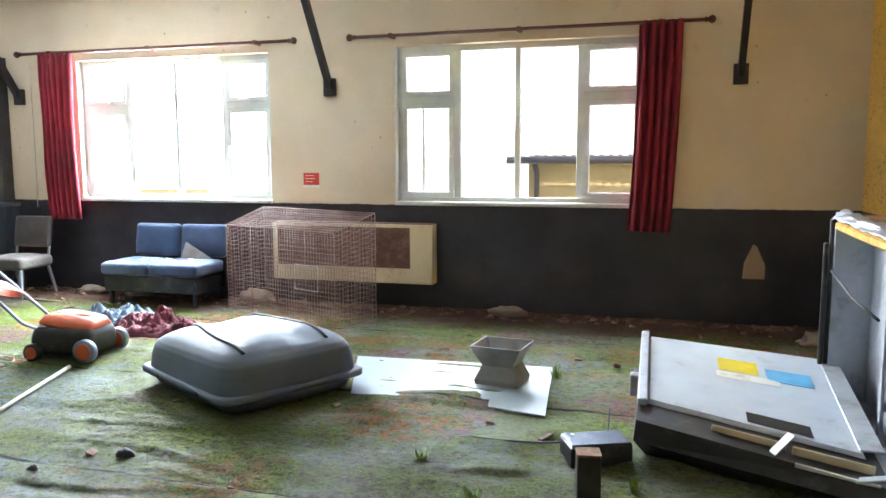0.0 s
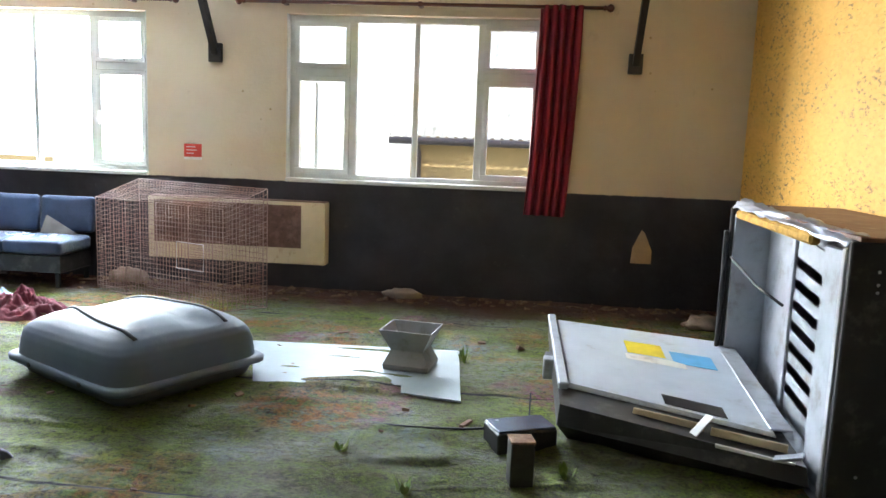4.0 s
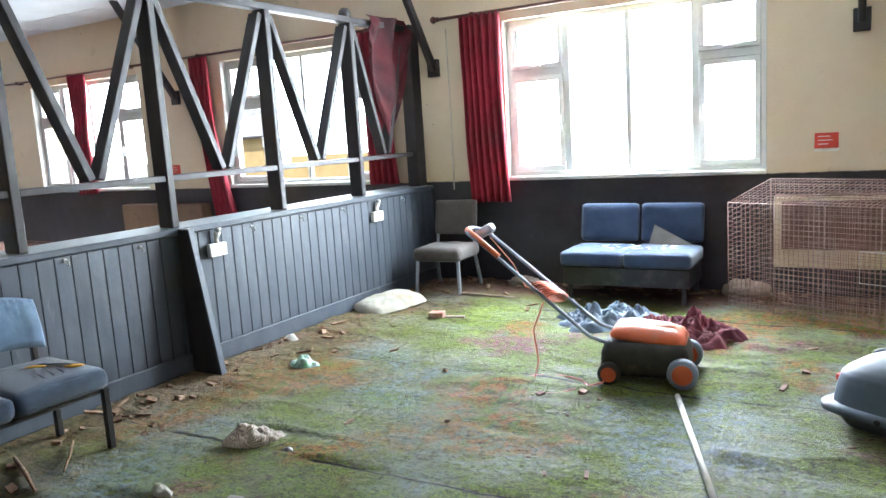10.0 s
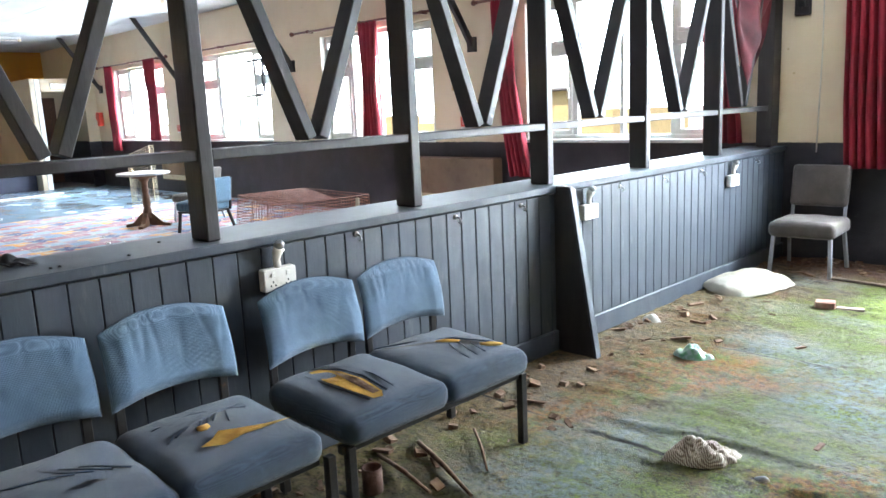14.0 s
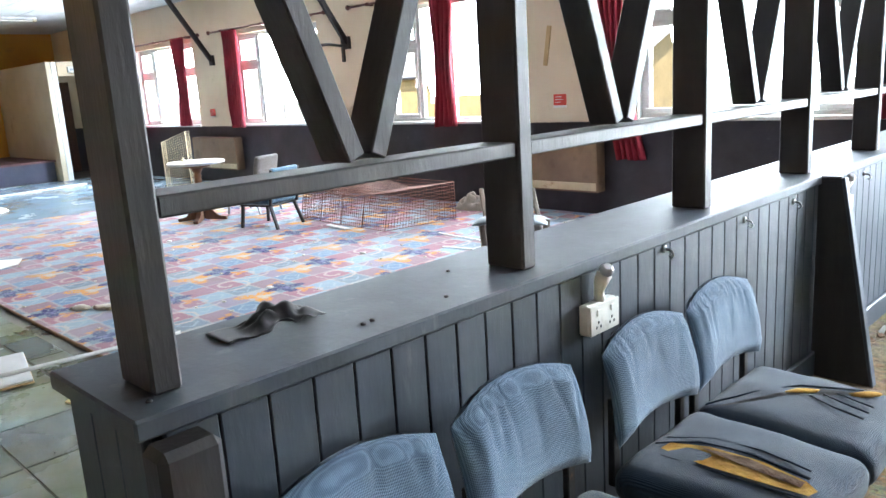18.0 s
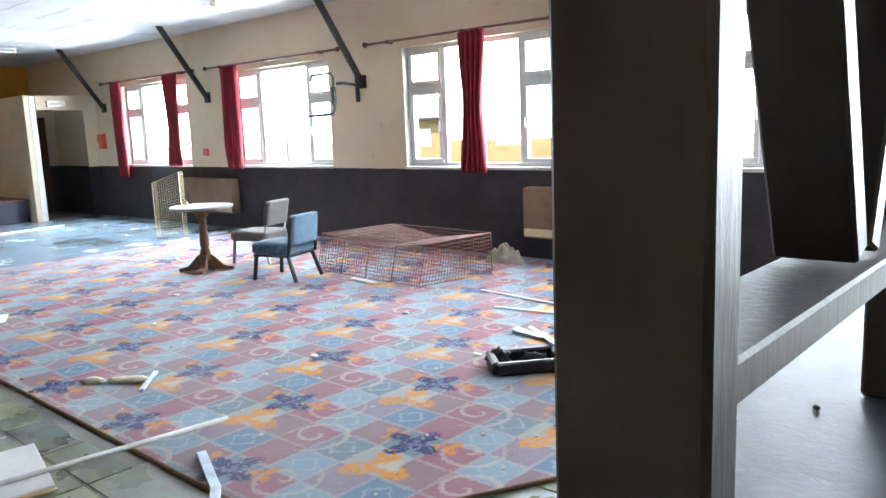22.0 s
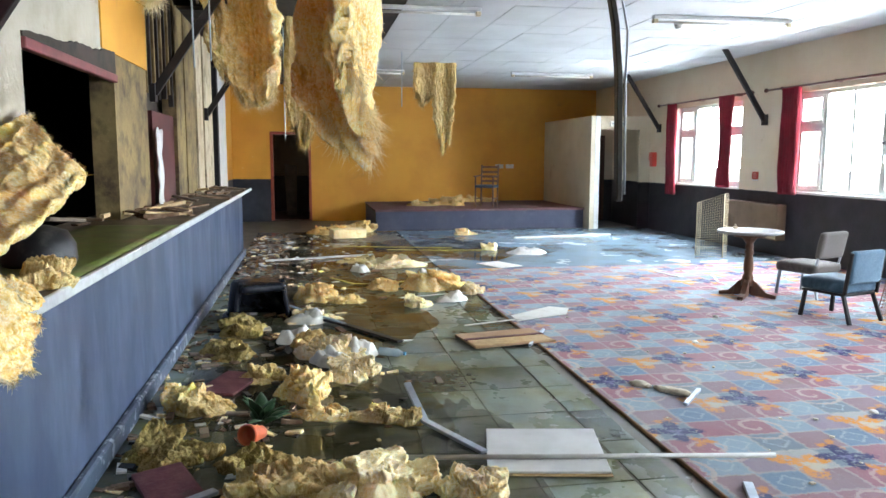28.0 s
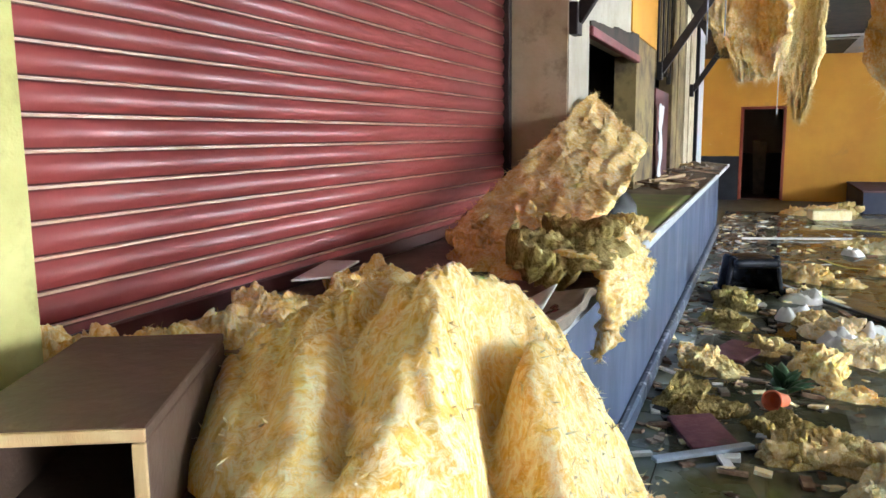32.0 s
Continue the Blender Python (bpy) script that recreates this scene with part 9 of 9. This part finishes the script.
# ---- wet floor: clumps, boards, strips, litter ----
for a in ((-10.94, -0.72, 0.17, 0.15, 0.17, 70.0, "insulation", 20), (-10.86, -0.60, 0.16, 0.16, 0.10, 71.0, "insulation_wet", 0), (-11.10, -0.02, 0.30, 0.16, 0.15, 72.0, "insulation", 10), (-10.62, 0.10, 0.22, 0.09, 0.06, 73.0, "insulation", 70),
          (-10.50, 0.50, 0.24, 0.09, 0.07, 74.0, "insulation_wet", 70), (-12.0, 0.15, 0.28, 0.20, 0.17, 75.0, "insulation_pale", 40), (-11.45, 0.30, 0.20, 0.15, 0.12, 76.0, "insulation_pale", 0), (-12.35, 0.05, 0.22, 0.16, 0.10, 77.0, "insulation_wet", 0),
          (-9.62, -0.05, 0.20, 0.30, 0.14, 78.0, "insulation_wet", 10), (-9.55, 0.38, 0.22, 0.26, 0.17, 79.0, "insulation_pale", 30), (-9.42, 0.80, 0.13, 0.16, 0.12, 80.0, "insulation_pale", 0), (-9.95, -0.25, 0.14, 0.2, 0.07, 81.0, "insulation_moss", 0),
          (-14.95, 1.45, 0.30, 0.36, 0.26, 82.0, "insulation", 20), (-14.55, 1.85, 0.16, 0.13, 0.13, 83.0, "insulation_pale", 0), (-15.0, 0.9, 0.24, 0.2, 0.09, 84.0, "insulation", 0), (-14.45, 0.10, 0.30, 0.20, 0.18, 85.0, "insulation", 30),
          (-14.2, 0.45, 0.12, 0.20, 0.08, 86.0, "insulation_wet", 0), (-16.8, 1.15, 0.30, 0.45, 0.14, 87.0, "insulation_pale", 0), (-17.3, 0.75, 0.25, 0.3, 0.08, 88.0, "insulation_wet", 0), (-13.45, 0.05, 0.30, 0.13, 0.08, 89.0, "insulation_pale", 60),
          (-10.15, -0.70, 0.20, 0.22, 0.12, 90.0, "insulation_moss", 0), (-12.3, -0.60, 0.35, 0.2, 0.09, 91.0, "insulation_moss", 10), (-13.0, -0.55, 0.30, 0.22, 0.14, 92.0, "insulation_moss", 0), (-21.5, 0.55, 0.35, 0.5, 0.20, 93.0, "insulation", 0),
          (-21.9, 1.15, 0.3, 0.2, 0.26, 94.0, "insulation_wet", 0), (-20.9, 3.05, 0.2, 0.22, 0.09, 95.0, "insulation_pale", 0), (-18.4, 3.0, 0.14, 0.12, 0.13, 96.0, "insulation_pale", 0), (-13.9, 1.15, 0.16, 0.14, 0.10, 97.0, "insulation_pale", 0),
          (-9.2, 0.15, 0.2, 0.18, 0.10, 98.0, "insulation_pale", 0), (-11.5, -0.3, 0.2, 0.16, 0.06, 99.0, "insulation_wet", 0)):
    wool_clump(*a[:6], a[6], a[7])
solo("foam_block", box(-0.2, 0.2, -0.32, 0.32, 0.0, 0.17, 0.03, seg=2), "insulation_pale", "dirty cream foam block on the wet floor", "foam", pose(-20.7, 0.75, 0.0, 0, 0, 10))
wool_clump(-23.4, 3.1, 0.25, 0.40, 0.20, 101.0, "insulation", 0, 0.441, "heap of glass wool on the stage")
wool_clump(-23.2, 2.55, 0.25, 0.35, 0.08, 102.0, "insulation_wet", 0, 0.441, "heap of glass wool on the stage")
wool_clump(-24.4, 4.0, 0.12, 0.6, 0.16, 103.0, "insulation", 0, 0.441, "glass wool along the back of the stage")
wool_clump(-23.0, 3.35, 0.12, 0.14, 0.32, 104.0, "insulation", 0, 0.441, "upright tuft of glass wool on the stage")
bd = thing("white_board", "white painted board lying on the slate tiles", "board", pose(-9.856, 1.247, 0.010, 1.0, 0, -12.3))
part("sheet", box(-0.292, 0.292, -0.302, 0.302, 0.0, 0.014, 0.003), "white_paint", bd)
part("backing", box(-0.285, 0.315, -0.300, 0.306, -0.006, -0.001, 0.001), "pale_wood", bd)
M["pipe_grey"] = mat("pipe_grey", (0.46, 0.45, 0.43), 0.4, col2=(0.38, 0.36, 0.33), scale=8)
solo("white_tube", tube([(-9.88, 0.26, 0.03), (-9.52, 2.36, 0.045)], 0.013, seg=10), "pipe_grey", "long thin white plastic pipe on the floor", "pipe")
metal_strip([(-11.02, 0.67, 0.05), (-10.36, 0.69, 0.025), (-9.88, 0.93, 0.015)], 0.045)
metal_strip([(-13.4, 0.04, 0.03), (-12.9, 0.42, 0.02), (-12.30, 0.77, 0.02)], 0.06, "dark metal ceiling channel on the wet floor", "black_metal")
metal_strip([(-9.27, -0.80, 0.03), (-9.60, -0.39, 0.03)], 0.05)
metal_strip([(-17.4, -0.6, 0.03), (-17.85, 1.0, 0.03)], 0.03, "long white pipe lying in the water", "white_plastic", 0.03)
metal_strip([(-20.0, 3.85, 0.02), (-20.3, 5.9, 0.02)], 0.03, "long white pipe lying on the blue floor", "white_plastic", 0.03)
metal_strip([(-14.2, 1.0, 0.03), (-14.4, 1.75, 0.03)], 0.03, "thin pale strip on the wet floor", "white_plastic", 0.008)
metal_strip([(-13.9, -0.2, 0.05), (-13.3, 0.1, 0.06), (-13.0, 0.35, 0.03)], 0.04, "thin bent pale strip on the wet floor", "strip_metal", 0.01)
metal_strip([(-12.52, 2.08, 0.02), (-12.0, 1.80, 0.02)], 0.025)
rb = thing("red_board", "brown board with a dark red strip, lying at the carpet edge", "board", pose(-12.28, 1.66, 0.012, 0, 0, 10))
part("sheet", box(-0.24, 0.24, -0.36, 0.36, 0.0, 0.014, 0.002), "cardboard", rb)
part("strip", box(-0.03, 0.02, -0.36, 0.36, 0.0145, 0.022, 0.001), "dark_red_paint", rb)
part("overlap", box(0.03, 0.22, -0.35, 0.33, 0.0145, 0.02, 0.001), "pale_wood", rb)
solo("white_sheet", ngon_prism([(-12.90, 1.95), (-13.15, 1.95), (-13.52, 2.45), (-13.40, 2.62), (-13.12, 2.50)], "z", 0.016, 0.021), "white_plastic", "torn white plastic sheet on the carpet", "sheet")
metal_strip([(-12.80, 1.42, 0.02), (-12.95, 2.0, 0.03)], 0.025, "thin white strip at the carpet edge", "white_plastic", 0.008)
solo("white_sheet", box(-0.28, 0.28, -0.2, 0.2, 0, 0.01, 0.002), "white_plastic", "white ceiling board scrap on the wet floor", "sheet", pose(-16.6, 2.7, 0.006, 0, 0, 25))
solo("white_sheet", heap_cloth(0.3, 0.35, 0.05, 4.4, 26, 14), "white_plastic", "crumpled white plastic on the wet floor", "sheet", pose(-17.9, 3.5, 0.004))
for i, (x, y) in enumerate(((-12.0, 0.42), (-11.75, 0.20), (-13.25, 0.0), (-14.1, 1.55), (-12.6, -0.1), (-16.4, 0.7), (-15.8, 1.6))):
    solo("plastic_sheet", heap_cloth(0.20, 0.13, 0.07, 9.0 + i, 26, 16), "white_plastic", "crumpled white plastic wrapping", "plastic", pose(x, y, 0.004, 0, 0, 40 * i), "plastic wrapping")
M["bottle_blue"] = mat("bottle_blue", (0.45, 0.62, 0.80), 0.15, col2=(0.55, 0.70, 0.85), scale=20)
bo = thing("water_bottle", "empty clear blue plastic water bottle on the wet floor", "bottle", pose(-11.90, 0.66, 0.036, 0, 90, 60))
part("body", lathe([(0.02, -0.11), (0.033, -0.10), (0.033, -0.02), (0.030, 0.0), (0.033, 0.02), (0.033, 0.05), (0.012, 0.09), (0.012, 0.10)], 16), "bottle_blue", bo)
part("cap", lathe([(0.014, 0.101), (0.014, 0.118)], 12), "blue_sticker", bo)
M["leaf_green"] = mat("leaf_green", (0.03, 0.085, 0.035), 0.4, col2=(0.05, 0.12, 0.05), scale=18)
pl = thing("plastic_plant", "fallen artificial plant with dark green leaves in an orange pot", "plant", pose(-10.28, -0.26, 0.005))
part("pot", lathe([(0.035, -0.07), (0.052, 0.05), (0.058, 0.05), (0.058, 0.075), (0.048, 0.075), (0.045, 0.0)], 16, m=pose(0.05, 0.0, 0.055, 78, 0, 60)), "mower_orange", pl, "small orange plastic pot")
rnd = random.Random(19)
for i in range(14):
    a, el, ln = rnd.uniform(0, 360), rnd.uniform(15, 75), rnd.uniform(0.14, 0.24)
    lf = sheet(lambda u, v: Vector((ln * u, (v - 0.5) * 0.085 * math.sin(math.pi * min(1, u * 0.95 + 0.05)), 0.03 * math.sin(2 * u) - 0.05 * u * u - 0.015 * abs(v - 0.5))), 8, 4, 0.002)
    part("leaf", lf, "leaf_green", pl).matrix_basis = pose(-0.10, 0.03, 0.05, 0, -el, a)
M["pink_board"] = mat("pink_board", (0.13, 0.03, 0.04), 0.6, col2=(0.20, 0.07, 0.075), scale=9, dirt=(0.05, 0.035, 0.025), dirt_scale=6, bump=0.4, bump_scale=40)
solo("pink_slab", box(-0.19, 0.19, -0.12, 0.12, 0, 0.03, 0.012, seg=2), "pink_board", "sodden dark pink board on the floor", "board", pose(-9.72, -0.62, 0.004, 2, 3, 25))
solo("pink_slab", box(-0.25, 0.25, -0.14, 0.14, 0, 0.02, 0.006), "pink_board", "sodden dark pink board on the floor", "board", pose(-11.35, -0.50, 0.004, 0, 0, -20))
# overturned black tub chair by the bar
tc = thing("tub_chair", "overturned black vinyl tub chair in the water by the bar", "chair", pose(-13.55, -0.42, 0.0, 0, 0, 15))
M["vinyl_black"] = mat("vinyl_black", (0.009, 0.011, 0.016), 0.25, col2=(0.016, 0.019, 0.028), scale=5, bump=0.1, bump_scale=12)


def tub(u, v):
    a = radians(-120 + 240 * u)
    r = 0.34 - 0.06 * v
    return Vector((r * math.cos(a), r * 1.05 * math.sin(a), 0.03 + 0.46 * v * (1 - 0.10 * math.cos(a))))


part("back_shell", sheet(tub, 36, 12, 0.05), "vinyl_black", tc)
part("seat", cushion(0.50, 0.50, 0.12, 0.05, 0.01, 3.0), "vinyl_black", tc).matrix_basis = pose(0.0, 0, 0.36)
part("arm_roll", tube([(0.34 * math.cos(radians(a)) * 1.02, 0.36 * math.sin(radians(a)), 0.04) for a in range(-120, 121, 12)], 0.045), "vinyl_black", tc)
tc.matrix_world = pose(-13.52, -0.45, 0.0, 0, 0, 200) @ Matrix.Diagonal((0.85, 0.85, 0.75, 1))
# yellow tape
M["tape_yellow"] = mat("tape_yellow", (0.72, 0.58, 0.10), 0.4)
for pts in (((-15.8, 0.3, 0.012), (-15.3, 0.55, 0.012), (-15.1, 0.9, 0.03), (-15.4, 1.3, 0.02)), ((-18.6, 1.3, 0.012), (-18.4, 2.1, 0.012), (-18.3, 2.9, 0.012)), ((-19.2, 0.6, 0.012), (-18.9, 1.6, 0.012), (-18.7, 2.4, 0.012))):
    metal_strip(list(pts), 0.04, "loose yellow tape on the wet floor", "tape_yellow", 0.006)
# joined small litter on the wet side of the hall
rnd = random.Random(77)
for mt, n, lab in (("debris_brown", 420, "brown crumbs of rotten ceiling board in the water"), ("insulation_pale", 200, "pale shreds of glass wool in the water"), ("white_plastic", 90, "white scraps and shards in the water"), ("grey_wood", 150, "grey splinters in the water"), ("black_plastic", 90, "dark scraps in the water")):
    bm = bmesh.new()
    for i in range(n):
        y = -0.98 + abs(rnd.gauss(0, 0.75))
        x = rnd.uniform(-21.0, -8.2)
        if y > 1.75:
            continue
        s = rnd.uniform(0.008, 0.045)
        box(-s * rnd.uniform(0.6, 2.6), s, -s * 0.6, s * 0.6, 0, s * rnd.uniform(0.15, 0.6), m=pose(x, y, 0.0, rnd.uniform(-12, 12), rnd.uniform(-12, 12), rnd.uniform(0, 360)), bm=bm)
    solo("wet_litter", bm, mt, lab, "litter", kind="stuff")
# carpet crumbs
bm = bmesh.new()
for i in range(260):
    x, y = rnd.uniform(-16, -7), rnd.uniform(1.9, 7.1)
    s = rnd.uniform(0.004, 0.014)
    box(-s, s, -s * 0.7, s * 0.7, 0, s * 0.6, m=pose(x, y, 0.011, 0, 0, rnd.uniform(0, 360)), bm=bm)
solo("carpet_crumbs", bm, "polystyrene", "small pale crumbs scattered over the carpet", "crumbs", kind="stuff")
for sx, sy, h_ in ((-6.85, 5.9, 0.1), (-7.3, 6.6, 0.12), (-8.2, 6.9, 0.1), (-7.7, 6.2, 0.08)):
    solo("rubbish_heap", heap_cloth(0.22, 0.16, h_, sx * 3, 24, 16), "debris_brown", "brown rubbish heap by the wall", "rubbish", pose(sx, sy, 0.008), "rubbish by the wall")
solo("carpet_roll", tube([(-8.4, 6.3, 0.09), (-7.9, 6.5, 0.09)], 0.08, seg=16), "cardboard", "short roll of brown carpet", "roll")

# stage chair
ch = thing("dining_chair", "brown wooden ladder back chair with arms on the stage", "chair", pose(-22.55, 3.90, 0.441, 0, 0, 60))
part("seat", cushion(0.44, 0.42, 0.06, 0.025, 0.01, 2.0), "seat_cloth", ch).matrix_basis = pose(0, 0, 0.42)
for sx in (-1, 1):
    part("leg", bar_between((sx * 0.20, -0.18, 0.0), (sx * 0.20, -0.18, 0.66), 0.032, 0.032, 0.004), "table_wood", ch)
    part("leg", bar_between((sx * 0.19, 0.20, 0.0), (sx * 0.19, 0.26, 0.92), 0.032, 0.036, 0.004), "table_wood", ch)
    part("arm", bar_between((sx * 0.215, -0.22, 0.67), (sx * 0.20, 0.24, 0.68), 0.045, 0.025, 0.006), "table_wood", ch)
    part("stretcher", bar_between((sx * 0.20, -0.17, 0.18), (sx * 0.19, 0.20, 0.18), 0.02, 0.02, 0.003), "table_wood", ch)
for z in (0.56, 0.66, 0.76, 0.87):
    part("back_slat", bar_between((-0.185, 0.235 + 0.06 * (z - 0.5), z), (0.185, 0.235 + 0.06 * (z - 0.5), z), 0.018, 0.05, 0.004), "table_wood", ch)

# carpet edge strip
M["edge_brown"] = mat("edge_brown", (0.20, 0.10, 0.035), 0.7, col2=(0.13, 0.065, 0.03), scale=9)
structure("trim_carpet_edge", sheet(lambda u, v: Vector((-16.3 + 7.98 * u, 1.885 + 0.03 * v, 0.002 + 0.012 * math.sin(math.pi * v))), 60, 4), "edge_brown", "brown worn binding along the carpet edge")
structure("trim_carpet_end", sheet(lambda u, v: Vector((carpet_end(1.93 + 3.2 * u) - 0.012 + 0.026 * v, 1.93 + 3.2 * u, 0.004 + 0.013 * math.sin(math.pi * v))), 60, 4), "edge_brown", "frayed brown end of the carpet")


# puddles of brown water
def puddle(cx, cy, rx, ry, seed, z=0.0035):
    n = 90
    bm = bmesh.new()
    c = bm.verts.new((cx, cy, z))
    ring = []
    for i in range(n):
        a = 2 * math.pi * i / n
        k = 1 + 0.30 * nz3((math.cos(a) * 1.5, math.sin(a) * 1.5, 0), 1, seed) + 0.15 * nz3((math.cos(a) * 5, math.sin(a) * 5, 0), 1, seed + 3)
        y = max(-0.94, min(cy + ry * k * math.sin(a), 1.80 if cx > -16.3 else 9))
        ring.append(bm.verts.new((cx + rx * k * math.cos(a), y, z)))
    for i in range(n):
        bm.faces.new((c, ring[i], ring[(i + 1) % n]))
    return bm


def water_material():
    """Shallow brown water: clear in places, murky in others."""
    k = Nodes("puddle")
    col = k.mix(k.ramp(k.noise(1.1, 6), 0.4, 0.65), (0.055, 0.045, 0.014), (0.085, 0.075, 0.03))
    k.l.new(k.ramp(k.noise(1.6, 6, 0.6), 0.35, 0.65, 0.25, 0.85), k.b.inputs["Alpha"])
    k.bump(k.noise(6.0, 2), 0.02, 0.004)
    return k.out(col, 0.03)


M["puddle"] = water_material()
for i, (cx, cy, rx, ry) in enumerate(((-10.6, -0.05, 1.9, 0.75), (-13.6, 0.3, 2.2, 0.85), (-17.8, 0.6, 2.6, 1.0), (-18.6, 2.5, 1.5, 0.8), (-9.9, 0.9, 0.9, 0.28))):
    structure("water_%d" % (i + 1), puddle(cx, cy, rx, ry, i * 3.7, 0.0035 + 0.0006 * i), "puddle", "shallow brown water on the floor")

# ---- slate tiles ----
tile_me = finish("tile", box(-0.2485, 0.2485, -0.234, 0.234, -0.012, 0.0, 0.003), "slate")
half_me = finish("tile", box(-0.2485, 0.2485, -0.106, 0.106, -0.012, 0.0, 0.003), "slate")
tile_floor = [o for o in bpy.data.objects if o.name == "floor_wet"][0]
rnd = random.Random(6)
for i in range(-11, 9):
    for j in range(0, 7):
        x = -10.97 + 0.504 * i + 0.252
        y = 1.58 - 0.475 * j + 0.2375 if j else 1.70
        o = new("tile", tile_me if j else half_me)
        o.parent = tile_floor
        if j:
            y = 1.58 - 0.475 * (j - 1) - 0.2375
        o.matrix_basis = pose(x, y, rnd.uniform(-0.002, -0.0005), rnd.uniform(-0.1, 0.1), rnd.uniform(-0.1, 0.1), 0)
for i in range(4):
    for j in range(7):
        x, y = -8.45 + 0.504 * i + 0.252, 1.83 + 0.475 * j + 0.2375
        if x < carpet_end(y) - 0.9:
            continue
        o = new("tile", tile_me)
        o.parent = tile_floor
        o.matrix_basis = pose(x, y, rnd.uniform(-0.001, 0.001), 0, 0, 0)
